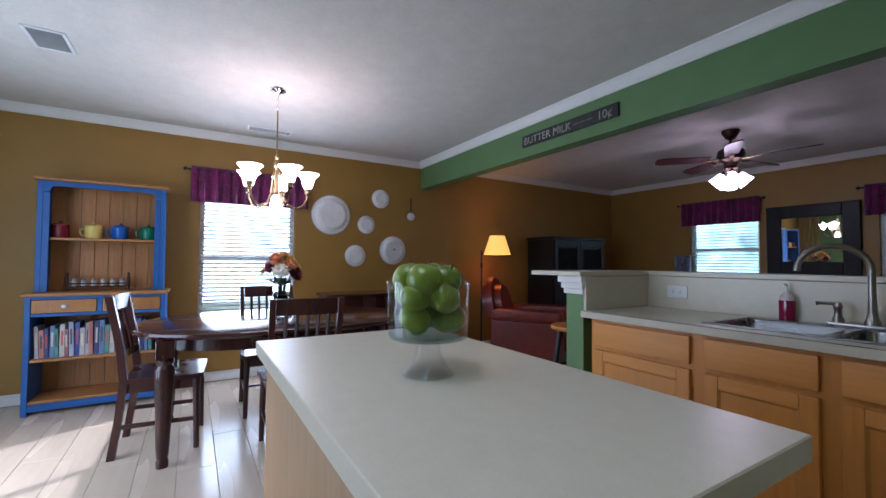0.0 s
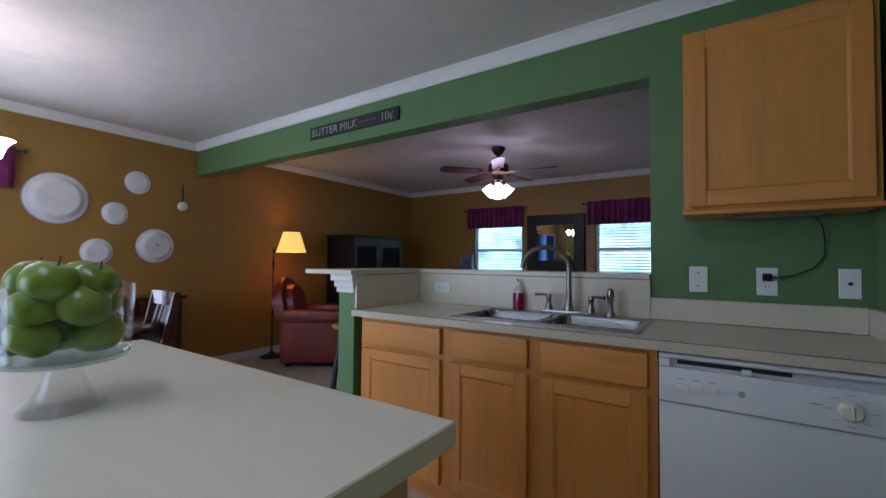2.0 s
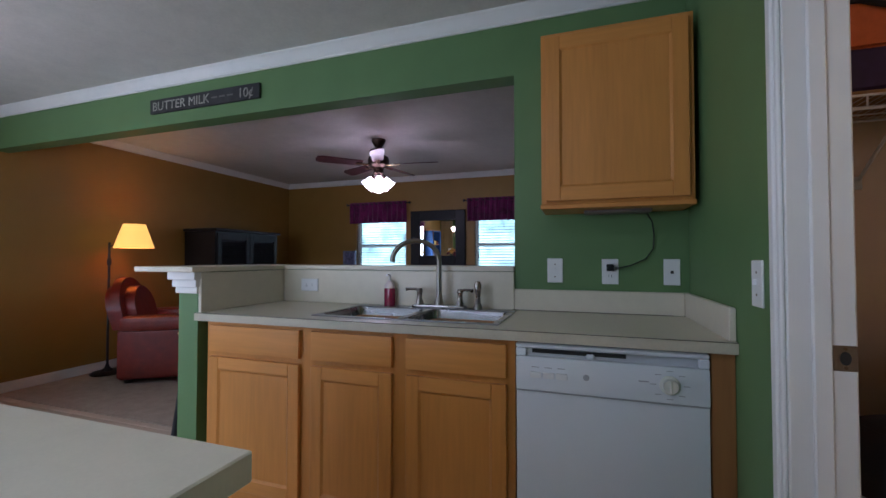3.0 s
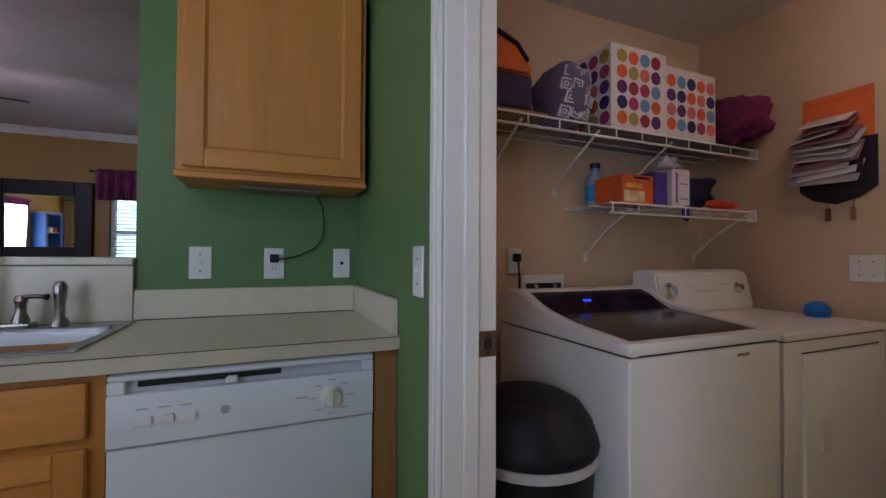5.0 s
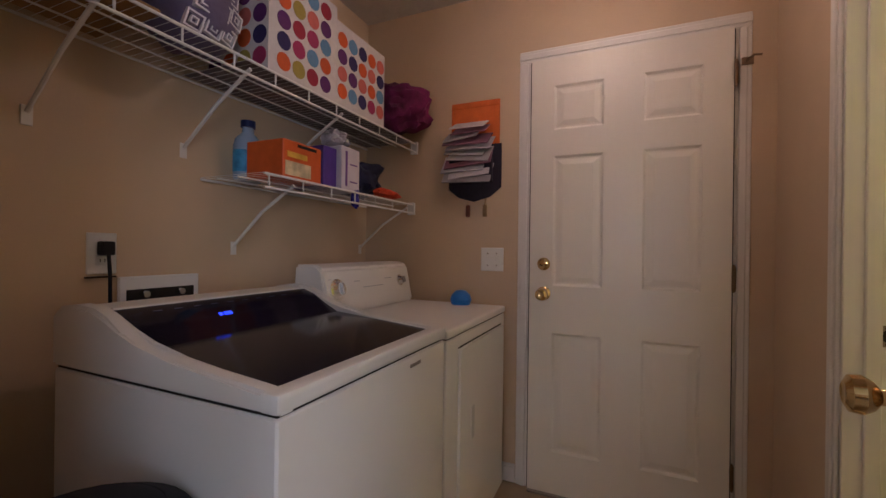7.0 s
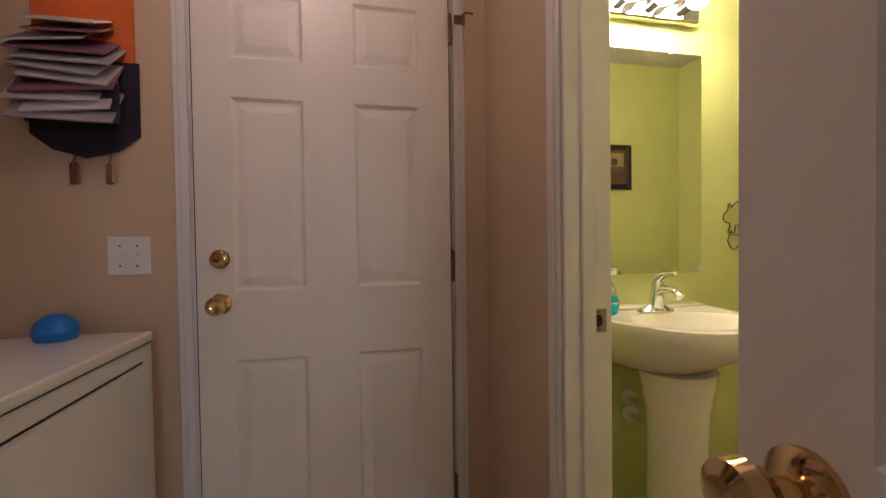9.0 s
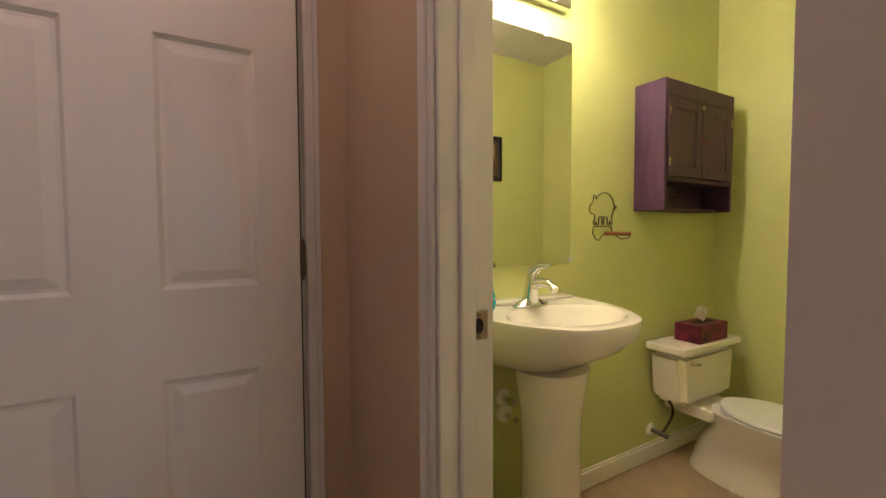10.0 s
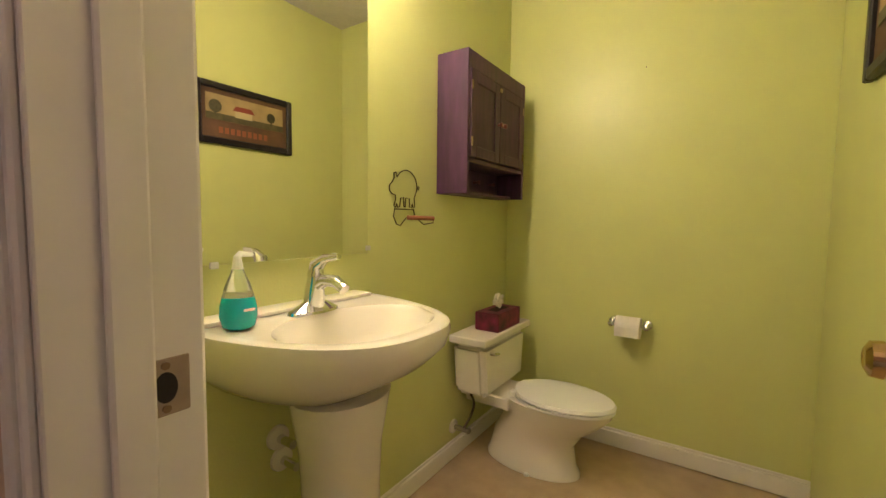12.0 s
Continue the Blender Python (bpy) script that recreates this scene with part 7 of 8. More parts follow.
for k in range(11):
    z, y = 1.475 + 0.024 * k, 2.545 + rg.uniform(-0.025, 0.03)
    w = rg.uniform(0.20, 0.255) if k < 8 else 0.18
    g = rg.uniform(0.30, 0.6)
    col = (g, g * 0.93, g * 0.95) if k not in (3, 7, 9) else (0.22, 0.10, 0.14)
    m = Matrix.Translation((XG - 0.055 + 0.002 * k, y, z + 0.03)) @ Matrix.Rotation(rg.uniform(-0.14, 0.1), 4, "X") @ Matrix.Rotation(radians(-58 + 3 * k), 4, "Y")
    part("envelope", box(B(), -0.075, 0.045, -w / 2, w / 2, -0.0025, 0.0025, m=m), mat("paper_%d" % k, col, 0.8, vary=0.12, scale=25), lo)
for y, m_ in ((2.545, mat("red_brown_leather", (0.16, 0.05, 0.03), 0.6)), (2.455, OLDBRASS)):
    part("hook", tube(B(), [(XG - 0.004, y, 1.375), (XG - 0.012, y, 1.345), (XG - 0.022, y, 1.335)], 0.003, 6), OLDBRASS, lo)
    part("key_fob", box(B(), XG - 0.020, XG - 0.012, y - 0.012, y + 0.012, 1.275, 1.337, 0.004), m_, lo)
lo.location.z += 0.030
wall_plate("x", XG, -1, 2.417, 1.091, "double", 0.117, 0.117)

# ---- bathroom ----
XM = XG - 0.012
bmr = thing("bath_mirror", (XM, 0.68, 0.966), "frameless rectangular mirror with clear clips on the wall", "mirror")
part("mirror_glass", box(B(), XM - 0.006, XM - 0.0005, 0.355, 0.985, 0.980, 1.861, 0.001), mat("mirror_silver", (0.9, 0.9, 0.9)), bmr)
for y, z in ((0.50, 0.980), (0.86, 0.980), (0.50, 1.861), (0.86, 1.861), (0.355, 0.997)):
    part("clip", box(B(), XM - 0.010, XM - 0.0005, y - 0.010, y + 0.010, z - 0.008, z + 0.008, 0.002), mat("clear_clip", (0.6, 0.6, 0.6), 0.15), bmr)

vl = thing("vanity_light", (XM, 0.68, 2.02), "chrome vanity light bar with lit globe bulbs", "light")
part("bar", box(B(), XM - 0.045, XM - 0.0005, 0.40, 0.96, 1.965, 2.075, 0.006), CHROME, vl)
BULB = glow("lit_globe", (1.0, 0.82, 0.50), VANITY_GLOW)
for k in range(4):
    y = 0.47 + 0.14 * k
    so = part("socket", cyl(B(), (XM - 0.045, y, 2.02), (XM - 0.075, y, 2.02), 0.022, seg=16), CHROME, vl)
    part("globe", ball(B(), (XM - 0.112, y, 2.02), 0.040, seg=20), BULB, so, "lit globe bulb")
    bulb("vanity_bulb", (XM - 0.18, y, 2.02), VANITY, (1.0, 0.80, 0.50), 0.04)

# pedestal sink
PX, PY, PZ = XM, 0.665, 0.85
ps = thing("pedestal_sink", (3.2, PY, 0), "white porcelain pedestal sink with a rounded basin", "sink")


def d_outline(hw, depth, n=40, back=0.0, power=2.6):
    pts = []
    for k in range(n + 1):
        a = math.pi * k / n
        c, s = math.cos(a), math.sin(a)
        u = math.copysign(abs(c) ** (2 / power), c) * hw
        v = abs(s) ** (2 / 2.0) * depth
        pts.append((u, v))
    return pts


def sink_mesh():
    bm = B()
    n = 40

    def ring(hw, depth, z, back=0.0):
        o = d_outline(hw, depth - back, n)
        pts = [(PX - 0.0008 - back - v, PY + u, z) for u, v in o]
        return [bm.verts.new(p) for p in pts]

    rs = [ring(0.13, 0.22, PZ - 0.20), ring(0.19, 0.30, PZ - 0.17), ring(0.265, 0.42, PZ - 0.10), ring(0.288, 0.472, PZ - 0.05), ring(0.292, 0.484, PZ - 0.015), ring(0.290, 0.480, PZ), ring(0.280, 0.468, PZ + 0.004),
          ring(0.262, 0.445, PZ + 0.0015)]
    for a, b in zip(rs, rs[1:]):
        m = len(a)
        for k in range(m):
            bm.faces.new((a[k], a[(k + 1) % m], b[(k + 1) % m], b[k]))
    bm.faces.new(rs[0][::-1])
    # inner bowl: ellipse sunk into the deck
    cx, cy = PX - 0.285, PY
    E = []
    for rx, ry, z in ((0.150, 0.215, PZ + 0.0015), (0.140, 0.205, PZ - 0.008), (0.12, 0.17, PZ - 0.07), (0.07, 0.10, PZ - 0.115), (0.02, 0.02, PZ - 0.122)):
        E.append([bm.verts.new((cx - rx * math.sin(math.pi * 2 * k / 41 + 0.0), cy + ry * math.cos(2 * math.pi * k / 41), z)) for k in range(41)])
    for a, b in zip(E, E[1:]):
        for k in range(41):
            bm.faces.new((a[k], a[(k + 1) % 41], b[(k + 1) % 41], b[k]))
    bm.faces.new(E[-1])
    bmesh.ops.bridge_loops(bm, edges=[e for e in bm.edges if e.is_boundary])
    return bm


part("basin", sink_mesh(), PORC, ps)
part("rear_ledge", box(B(), PX - 0.075, PX - 0.0008, PY - 0.255, PY + 0.255, PZ + 0.0035, PZ + 0.014, 0.005, 2), PORC, ps)
part("pedestal", lathe(B(), [(0.125, 0.0), (0.122, 0.02), (0.108, 0.06), (0.098, 0.20), (0.096, 0.42), (0.102, 0.54), (0.124, PZ - 0.18)], (PX - 0.215, PY, 0), 32, sx=0.95, sy=1.05), PORC, ps)
part("drain", cyl(B(), (PX - 0.285, PY, PZ - 0.1215), (PX - 0.285, PY, PZ - 0.118), 0.02, seg=16), CHROME, ps)
bf = thing("bath_faucet", (PX - 0.10, PY, PZ), "chrome single lever bathroom faucet on the sink", "faucet")
FXc = PX - 0.115
part("base", lathe(B(), [(0.066, 0.0), (0.064, 0.006), (0.045, 0.016), (0.030, 0.026)], (FXc, PY, PZ + 0.003), 28, sx=0.55, sy=1.15), CHROME, bf)
part("body", tube(B(), [(FXc, PY, PZ + 0.012), (FXc - 0.004, PY, PZ + 0.055), (FXc - 0.012, PY, PZ + 0.098)], [0.028, 0.025, 0.022], 18), CHROME, bf)
part("spout", tube(B(), [(FXc - 0.002, PY, PZ + 0.065), (FXc - 0.045, PY, PZ + 0.088), (FXc - 0.085, PY, PZ + 0.088), (FXc - 0.115, PY, PZ + 0.070)], [0.018, 0.016, 0.015, 0.014], 14), CHROME, bf)
part("lever", tube(B(), [(FXc - 0.008, PY, PZ + 0.095), (FXc - 0.014, PY, PZ + 0.125), (FXc - 0.045, PY, PZ + 0.143), (FXc - 0.095, PY, PZ + 0.150)], [0.022, 0.019, 0.012, 0.007], 14), CHROME, bf)
hs = thing("hand_soap", (PX - 0.10, 0.85, PZ), "clear pump bottle of turquoise hand soap", "soap bottle")
SOAPX, SOAPY = PX - 0.125, 0.872
part("bottle", lathe(B(), [(0.026, 0), (0.033, 0.005), (0.0385, 0.028), (0.037, 0.050), (0.0325, 0.068), (0.0, 0.069)], (SOAPX, SOAPY, PZ + 0.0045), 24), mat("turquoise_soap", (0.0, 0.40, 0.50), 0.08, vary=0.04, coat=0.5), hs)
part("upper_bottle", lathe(B(), [(0.0325, 0.0695), (0.024, 0.098), (0.014, 0.120), (0.012, 0.128)], (SOAPX, SOAPY, PZ + 0.0045), 24), mat("clear_bottle", (0.8, 0.85, 0.75), 0.05, trans=0.85, vary=0), hs)
part("pump", tube(B(), [(SOAPX, SOAPY, PZ + 0.132), (SOAPX, SOAPY, PZ + 0.158), (SOAPX + 0.004, SOAPY - 0.008, PZ + 0.164), (SOAPX + 0.010, SOAPY - 0.040, PZ + 0.160)], [0.012, 0.008, 0.007, 0.005], 10), PLASTICW, hs)
part("label", box(B(), SOAPX - 0.0395, SOAPX - 0.0375, SOAPY - 0.014, SOAPY + 0.010, PZ + 0.046, PZ + 0.051), PLASTICW, hs)
for zz, yy in ((0.495, 0.70), (0.430, 0.69)):
    pv = thing("supply_valve", (PX, yy, zz), "white wall flange with a chrome supply valve", "valve", "supply valves")
    part("flange", lathe(B(), [(0.034, 0), (0.032, 0.008), (0.014, 0.014)], (PX - 0.0005, yy, zz), 20, Matrix.Rotation(radians(-90), 4, "Y")), PORC, pv)
    part("valve", cyl(B(), (PX - 0.014, yy, zz), (PX - 0.07, yy, zz), 0.012, seg=12), CHROME, pv)

# toilet
TYc = -0.38
to = thing("toilet", (3.1, TYc, 0), "white porcelain two-piece toilet with the lid closed", "toilet")
TXB = XM - 0.012
bm = prism(B(), [(TYc - 0.215, 0.338), (TYc + 0.215, 0.338), (TYc + 0.245, 0.60), (TYc - 0.245, 0.60)], "x", TXB - 0.175, TXB)
bmesh.ops.bevel(bm, geom=list(bm.edges), offset=0.028, segments=3, affect="EDGES", clamp_overlap=True)
part("tank", bm, PORC, to)
part("tank_lid", box(B(), TXB - 0.195, TXB + 0.002, TYc - 0.262, TYc + 0.262, 0.601, 0.638, 0.014, 3), PORC, to)
part("flush_lever", tube(B(), [(TXB - 0.176, TYc + 0.17, 0.555), (TXB - 0.196, TYc + 0.17, 0.555), (TXB - 0.198, TYc + 0.13, 0.548)], [0.010, 0.008, 0.007], 10), CHROME, to)


def oval_ring(bm, cx, cy, rx0, rx1, ry, z, n=36):
    """Egg outline: rx0 to the rear (+x), rx1 to the front (-x)."""
    return [bm.verts.new((cx + (rx0 if math.cos(a) > 0 else rx1) * math.cos(a), cy + ry * math.sin(a), z)) for a in [2 * math.pi * k / n for k in range(n)]]


def skin(bm, rs, ends=True):
    for a, b in zip(rs, rs[1:]):
        for k in range(len(a)):
            bm.faces.new((a[k], a[(k + 1) % len(a)], b[(k + 1) % len(a)], b[k]))
    if ends:
        bm.faces.new(rs[0][::-1])
        bm.faces.new(rs[-1])
    return bm


bx_ = 2.965
bm = B()
skin(bm, [oval_ring(bm, bx_ + dx, TYc, r0, r1, ry, z) for dx, r0, r1, ry, z in ((0.10, 0.25, 0.215, 0.120, 0.0), (0.10, 0.25, 0.215, 0.120, 0.02), (0.10, 0.235, 0.195, 0.104, 0.055), (0.09, 0.225, 0.175, 0.098, 0.14), (0.06, 0.22, 0.185, 0.112, 0.205), (0.02, 0.22, 0.215, 0.138, 0.262), (0.0, 0.26, 0.242, 0.154, 0.310), (0.0, 0.27, 0.248, 0.158, 0.335))])
part("bowl", bm, PORC, to)
part("shelf", box(B(), TXB - 0.25, TXB - 0.01, TYc - 0.12, TYc + 0.12, 0.275, 0.3375, 0.02, 3), PORC, to)
bm = B()
skin(bm, [oval_ring(bm, bx_, TYc, 0.20, r1, ry, z) for r1, ry, z in ((0.252, 0.160, 0.3355), (0.258, 0.165, 0.3410), (0.256, 0.163, 0.3510))])
part("seat", bm, PLASTICW, to)
bm = B()
skin(bm, [oval_ring(bm, bx_, TYc, 0.20, r1, ry, z) for r1, ry, z in ((0.254, 0.162, 0.3545), (0.260, 0.167, 0.3610), (0.252, 0.159, 0.3730), (0.18, 0.11, 0.3775))])
part("seat_lid", bm, PLASTICW, to)
for s in (-1, 1):
    part("hinge_cap", box(B(), TXB - 0.27, TXB - 0.235, TYc + s * 0.07 - 0.02, TYc + s * 0.07 + 0.02, 0.3378, 0.3650, 0.006, 2), PLASTICW, to)
part("bolt_cap", lathe(B(), [(0.014, 0.0), (0.013, 0.010), (0.0, 0.016)], (3.06, TYc + 0.118, 0.0), 12), PLASTICW, to)
to.scale = (0.93, 0.93, 0.93)
to.location.x += 0.020
sv = thing("toilet_supply", (XM, -0.20, 0.15), "chrome stop valve with braided hose to the tank", "valve")
part("flange", lathe(B(), [(0.032, 0), (0.030, 0.008), (0.012, 0.012)], (XM - 0.0005, -0.20, 0.15), 20, Matrix.Rotation(radians(-90), 4, "Y")), PORC, sv)
part("valve", cyl(B(), (XM - 0.012, -0.20, 0.15), (XM - 0.075, -0.20, 0.15), 0.011, seg=12), NICKEL, sv)
part("valve_handle", ball(B(), (XM - 0.085, -0.20, 0.15), 0.018, 0.5, 1, 0.7, 12), NICKEL, sv)
part("hose", tube(B(), [(XM - 0.060 - 0.035 * k / 16, -0.20 - 0.055 * math.sin(math.pi * k / 16), 0.155 + 0.165 * k / 16) for k in range(17)], 0.006, 8), DARKWIRE, sv)
tbx = thing("tissue_box", (3.31, -0.385, 0.594), "red and purple tissue box with a tissue on the tank", "tissue box")
part("carton", box(B(), 3.235, 3.355, -0.515, -0.280, 0.5940, 0.6775, 0.003), mat("plum_floral_carton", (0.16, 0.012, 0.045), 0.5, vary=0.7, scale=22), tbx)
part("slot", box(B(), 3.27, 3.32, -0.465, -0.330, 0.6777, 0.6791, 0.0005), SHADOWG, tbx)
soft("tissue", (3.295, -0.395, 0.6793), 0.014, 0.035, 0.028, 5, mat("white_tissue", (0.75, 0.72, 0.66), 0.9), "", "", 0.7, 0.8, tbx, "tissue")

# purple wall cabinet
KX0, KX1, KY0, KY1, KZ0, KZ1 = 3.272, XM - 0.0005, -0.600, -0.048, 1.200, 1.758
kc = thing("bath_wall_cabinet", (3.34, -0.32, KZ0), "purple stained wooden wall cabinet with two doors", "cabinet")
for y0, y1 in ((KY0, KY0 + 0.018), (KY1 - 0.018, KY1)):
    part("side_panel", box(B(), KX0, KX1, y0, y1, KZ0, KZ1, 0.002), PURPLE, kc)
part("top", box(B(), KX0, KX1, KY0 + 0.0185, KY1 - 0.0185, KZ1 - 0.07, KZ1 - 0.001, 0.002), PURPLE, kc)
part("back", box(B(), KX1 - 0.01, KX1, KY0 + 0.0185, KY1 - 0.0185, KZ0, KZ1 - 0.0705), PURPLE, kc)
part("shelf", box(B(), KX0 + 0.004, KX1 - 0.0105, KY0 + 0.0185, KY1 - 0.0185, KZ0 + 0.125, KZ0 + 0.142, 0.002), PURPLE, kc)
part("bottom", box(B(), KX0 + 0.06, KX1 - 0.0105, KY0 + 0.0185, KY1 - 0.0185, KZ0 + 0.002, KZ0 + 0.014, 0.002), PURPLE, kc)
ymid = (KY0 + KY1) / 2
for y0, y1, kn in ((KY0 + 0.021, ymid - 0.002, ymid - 0.02), (ymid + 0.002, KY1 - 0.021, ymid + 0.02)):
    bm = B()
    z0, z1 = KZ0 + 0.146, KZ1 - 0.074
    for a, b, c, d in ((y0, y0 + 0.045, z0, z1), (y1 - 0.045, y1, z0, z1), (y0 + 0.045, y1 - 0.045, z0, z0 + 0.045), (y0 + 0.045, y1 - 0.045, z1 - 0.045, z1)):
        box(bm, KX0 - 0.004, KX0 + 0.014, a, b, c, d, 0.002)
    box(bm, KX0 + 0.002, KX0 + 0.012, y0 + 0.044, y1 - 0.044, z0 + 0.044, z1 - 0.044)
    d = part("door", bm, PURPLE, kc)
    part("knob", lathe(B(), [(0.005, 0), (0.005, 0.008), (0.011, 0.014), (0.009, 0.022), (0.0, 0.024)], (KX0 - 0.004, kn, 1.51), 14, Matrix.Rotation(radians(-90), 4, "Y")), mat("purple_red_knob", (0.12, 0.02, 0.03), 0.4), d)
    e = y1 - 0.006 if y1 > ymid else y0 + 0.006
    for z in (z0 + 0.06, z1 - 0.06):
        part("hinge", box(B(), KX0 - 0.007, KX0 - 0.0042, e - 0.006, e + 0.006, z - 0.018, z + 0.018, 0.001), OLDBRASS, d)
part("turn_latch", box(B(), KX0 - 0.010, KX0 - 0.0045, ymid - 0.010, ymid + 0.010, 1.655, 1.672, 0.002), OLDBRASS, kc)
for k in range(3):
    part("peg", lathe(B(), [(0.006, 0), (0.006, 0.02), (0.011, 0.03), (0.0, 0.036)], (KX1 - 0.0105, KY1 - 0.14 - k * 0.15, KZ0 + 0.07), 12, Matrix.Rotation(radians(-90), 4, "Y")), mat("purple_red_knob", (0.12, 0.02, 0.03)), kc)

# wire pig with towel dowel
pg = thing("wire_pig_holder", (XM, 0.16, 1.17), "bent wire pig outline with a wooden dowel", "wire holder")
o = lambda u, z: (XM - 0.004, 0.162 - u, 1.205 + z)
pts = []
for k in range(17):
    a = radians(150 - 165 * k / 16)
    pts.append(o(0.062 * math.cos(a) + 0.012, 0.058 * math.sin(a) + 0.012))
body = [o(-0.044, 0.046), o(-0.050, 0.058), o(-0.060, 0.054), o(-0.058, 0.038), o(-0.070, 0.020), o(-0.083, 0.010), o(-0.084, -0.008), o(-0.072, -0.020), o(-0.052, -0.024), o(-0.050, -0.040), o(-0.060, -0.062), o(-0.050, -0.068), o(-0.044, -0.055), o(-0.038, -0.068), o(-0.028, -0.066), o(-0.022, -0.034), o(-0.006, -0.030), o(-0.002, -0.066), o(0.004, -0.066), o(0.008, -0.032), o(0.028, -0.034), o(0.030, -0.066), o(0.040, -0.068), o(0.046, -0.052), o(0.052, -0.068), o(0.062, -0.064), o(0.058, -0.03), o(0.072, -0.004)]
part("body_wire", tube(B(), pts[::1] + [o(0.075, 0.0)] + body[::-1][1:] + [pts[0]], 0.0022, 6), DARKWIRE, pg)
part("tail", tube(B(), [o(0.073, 0.006), o(0.086, 0.002), o(0.090, 0.012), o(0.082, 0.016), o(0.079, 0.006)], 0.002, 6), DARKWIRE, pg)
part("hanger_wire", tube(B(), [o(0.055, -0.074), o(-0.055, -0.074), o(-0.062, -0.10), o(-0.045, -0.128), o(-0.025, -0.135), o(-0.005, -0.118), o(0.012, -0.104)], 0.0022, 6), DARKWIRE, pg)
part("hanger_wire", tube(B(), [o(0.055, -0.074), o(0.062, -0.10), (XM - 0.03, 0.162 - 0.085, 1.075), (XM - 0.06, 0.162 - 0.105, 1.082), (XM - 0.055, 0.162 - 0.112, 1.10)], 0.0022, 6), DARKWIRE, pg)
part("dowel", cyl(B(), (XM - 0.010, 0.162 - 0.012, 1.101), (XM - 0.055, 0.162 - 0.115, 1.099), 0.0085, seg=12), mat("red_brown_dowel", (0.30, 0.11, 0.05), 0.5, vary=0.15, scale=30), pg)

# toilet roll
tr = thing("toilet_roll_holder", (2.79, YBB, 0.60), "chrome toilet roll holder with a white roll", "toilet roll")
for x in (2.715, 2.865):
    part("post", lathe(B(), [(0.022, 0), (0.020, 0.008), (0.010, 0.012), (0.010, 0.06), (0.014, 0.066), (0.0, 0.074)], (x, YBB, 0.605), 16, Matrix.Rotation(radians(-90), 4, "X")), CHROME, tr)
part("spindle", cyl(B(), (2.72, YBB + 0.055, 0.605), (2.86, YBB + 0.055, 0.605), 0.008, seg=12), CHROME, tr)
PAPER = mat("toilet_paper", (0.76, 0.73, 0.66), 0.95, vary=0.04, scale=50, bump=0.3, bscale=150)
part("roll", cyl(B(), (2.738, YBB + 0.062, 0.598), (2.842, YBB + 0.062, 0.598), 0.047, seg=36), PAPER, tr)
part("loose_sheet", box(B(), 2.739, 2.841, YBB + 0.1085, YBB + 0.1105, 0.560, 0.605, 0.0005), PAPER, tr)
tr.location += Vector((-0.020, 0, 0.015))

# framed picture on the side wall
fp = thing("framed_picture", (XB, 0.015, 1.53), "dark framed folk art landscape print on the wall", "picture")
QY0, QY1, QZ0, QZ1 = -0.30, 0.28, 1.49, 1.815
bm = B()
for a, b, c, d in ((QY0, QY0 + 0.035, QZ0, QZ1), (QY1 - 0.035, QY1, QZ0, QZ1), (QY0 + 0.035, QY1 - 0.035, QZ0, QZ0 + 0.035), (QY0 + 0.035, QY1 - 0.035, QZ1 - 0.035, QZ1)):
    box(bm, XB + 0.001, XB + 0.026, a, b, c, d, 0.005)
part("frame", bm, BLACKWOOD, fp)
part("mat_board", box(B(), XB + 0.001, XB + 0.012, QY0 + 0.035, QY1 - 0.035, QZ0 + 0.035, QZ1 - 0.035), mat("brown_print_ground", (0.09, 0.045, 0.025), 0.6, vary=0.2, scale=20), fp)
part("print", box(B(), XB + 0.0122, XB + 0.0132, QY0 + 0.06, QY1 - 0.06, QZ0 + 0.13, QZ1 - 0.06), mat("tan_print_sky", (0.30, 0.22, 0.10), 0.6, vary=0.2, scale=12), fp)
part("print", box(B(), XB + 0.0134, XB + 0.0142, QY0 + 0.06, QY1 - 0.06, QZ0 + 0.13, QZ0 + 0.165), mat("green_print_hill", (0.08, 0.07, 0.03), 0.6, vary=0.3, scale=30), fp)
part("print", box(B(), XB + 0.0144, XB + 0.0152, -0.04, 0.06, QZ0 + 0.16, QZ0 + 0.195), mat("cream_print_house", (0.42, 0.34, 0.2), 0.6), fp)
part("print", prism(B(), [(-0.055, QZ0 + 0.195), (0.075, QZ0 + 0.195), (0.055, QZ0 + 0.222), (-0.035, QZ0 + 0.222)], "x", XB + 0.0144, XB + 0.0152), mat("red_print_roof", (0.20, 0.03, 0.02), 0.6), fp)
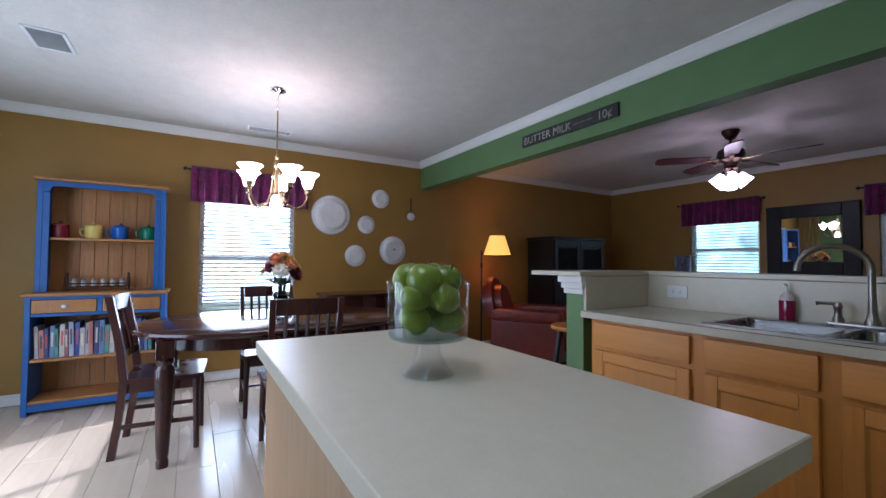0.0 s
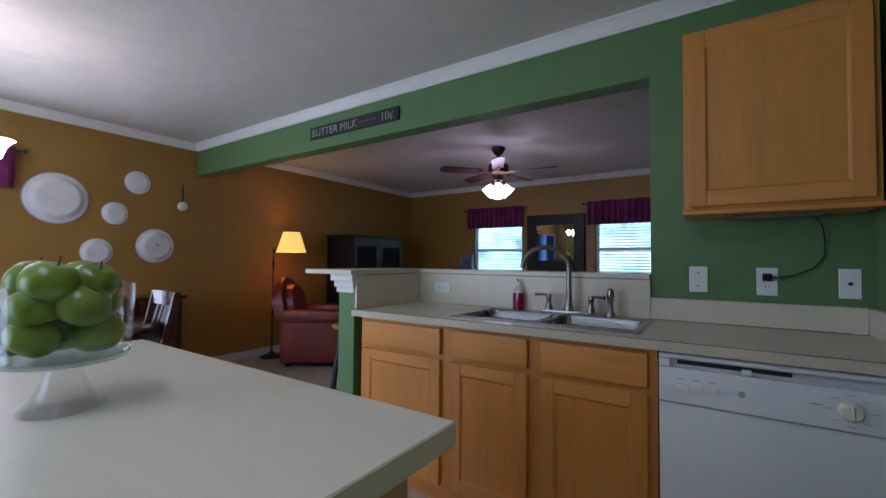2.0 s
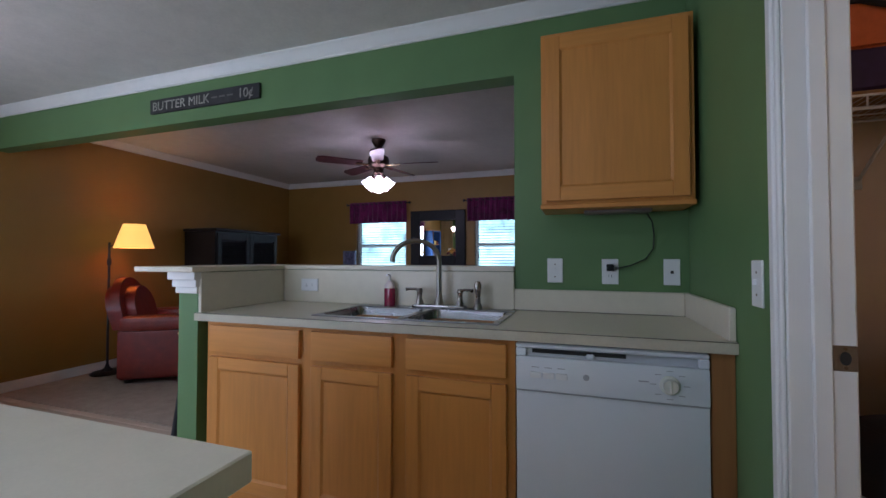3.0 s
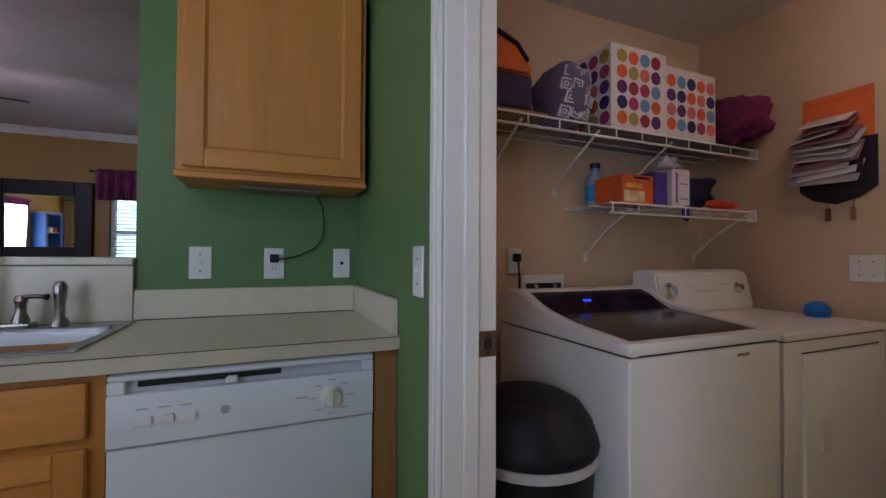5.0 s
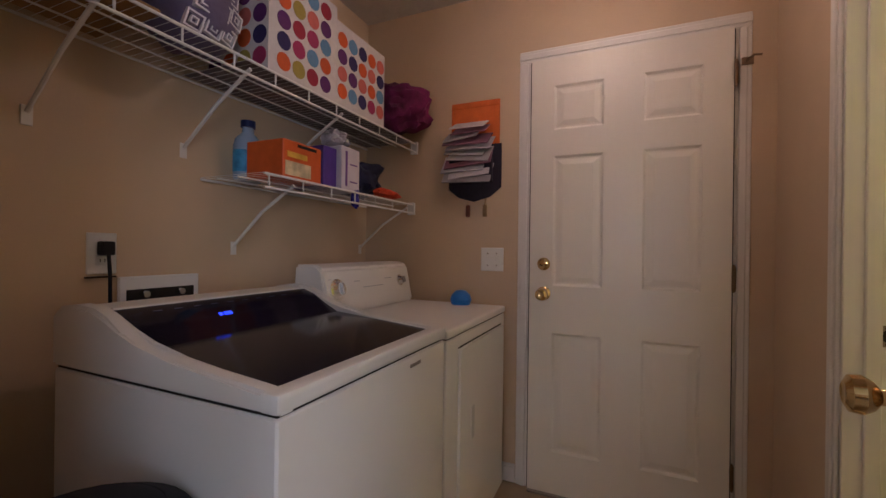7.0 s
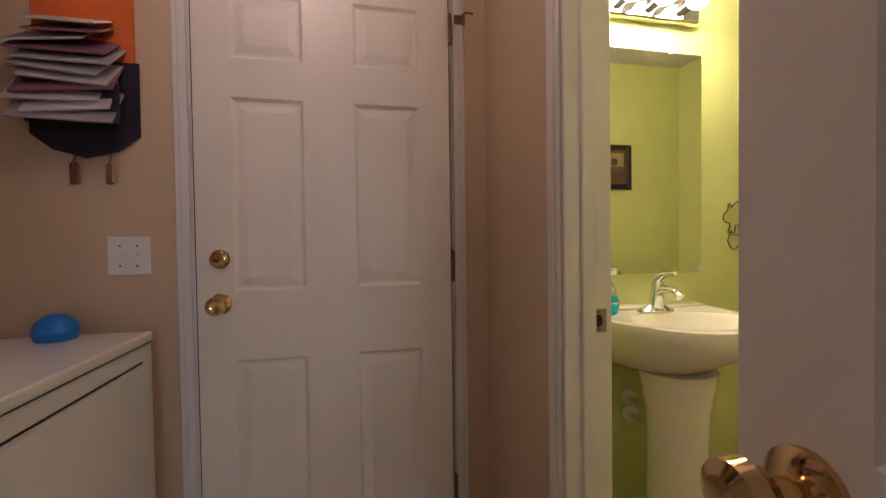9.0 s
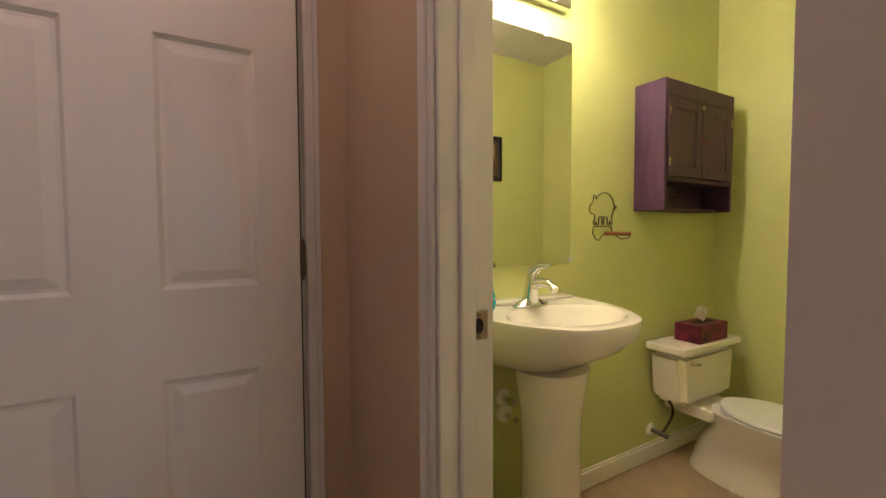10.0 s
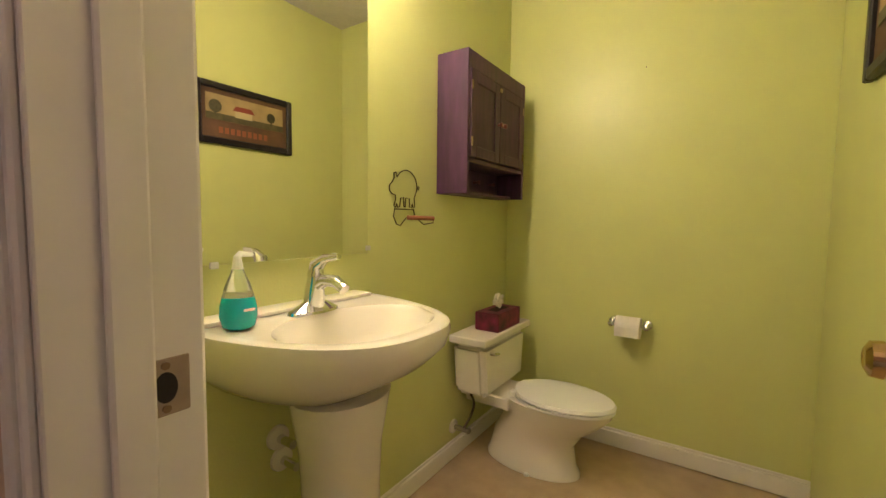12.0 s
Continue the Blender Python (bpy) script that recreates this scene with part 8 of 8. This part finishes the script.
for y, s_ in ((0.17, 1.0), (-0.16, 0.8)):
    part("print", cyl(B(), (XB + 0.0143, y, QZ0 + 0.20), (XB + 0.0151, y, QZ0 + 0.20), 0.035 * s_, seg=14), mat("dark_print_tree", (0.05, 0.045, 0.02), 0.6, vary=0.4, scale=60), fp)
    part("print", box(B(), XB + 0.0143, XB + 0.0151, y - 0.004, y + 0.004, QZ0 + 0.15, QZ0 + 0.172), mat("dark_print_tree", (0.05, 0.045, 0.02)), fp)
for k in range(9):
    part("lettering", box(B(), XB + 0.0122, XB + 0.0130, 0.13 - k * 0.033, 0.13 - k * 0.033 + 0.022, QZ0 + 0.062, QZ0 + 0.095), mat("rust_print_letter", (0.22, 0.07, 0.03), 0.6), fp)
single("wall_nail", cyl(B(), (2.748, YBB, 1.79), (2.748, YBB + 0.012, 1.788), 0.0025, seg=6), HINGE, "small bare nail in the lime green wall", "nail")

# ---- floor planks ----
PW, PL = 0.193, 1.22
plank_mesh = {}


def plank(x0, x1, y0, y1):
    key = (round(x1 - x0, 3), round(y1 - y0, 3))
    if key not in plank_mesh:
        a, b, e = key[0] / 2 - 0.0008, key[1] / 2 - 0.0008, 0.002
        me = bpy.data.meshes.new("plank")
        vs = [(-a, -b, -0.012), (a, -b, -0.012), (a, b, -0.012), (-a, b, -0.012), (-a, -b, -0.0015), (a, -b, -0.0015), (a, b, -0.0015), (-a, b, -0.0015), (-a + e, -b + e, 0), (a - e, -b + e, 0), (a - e, b - e, 0), (-a + e, b - e, 0)]
        fs = [(0, 1, 5, 4), (1, 2, 6, 5), (2, 3, 7, 6), (3, 0, 4, 7), (4, 5, 9, 8), (5, 6, 10, 9), (6, 7, 11, 10), (7, 4, 8, 11), (8, 9, 10, 11)]
        me.from_pydata(vs, [], fs)
        me.materials.append(FLOORW)
        plank_mesh[key] = me
    ob = new("plank", plank_mesh[key])
    ob.location = ((x0 + x1) / 2, (y0 + y1) / 2, 0)
    ob.parent = floor


row, y = 0, YS
while y < YW + 0.05:
    x = XW - (row * 0.47) % PL
    while x < XR + 0.06:
        a, b = max(x, XW), min(x + PL, XR + 0.058)
        if b - a > 0.05:
            plank(a, b, y, min(y + PW, YW + 0.058))
        x += PL
    y += PW
    row += 1
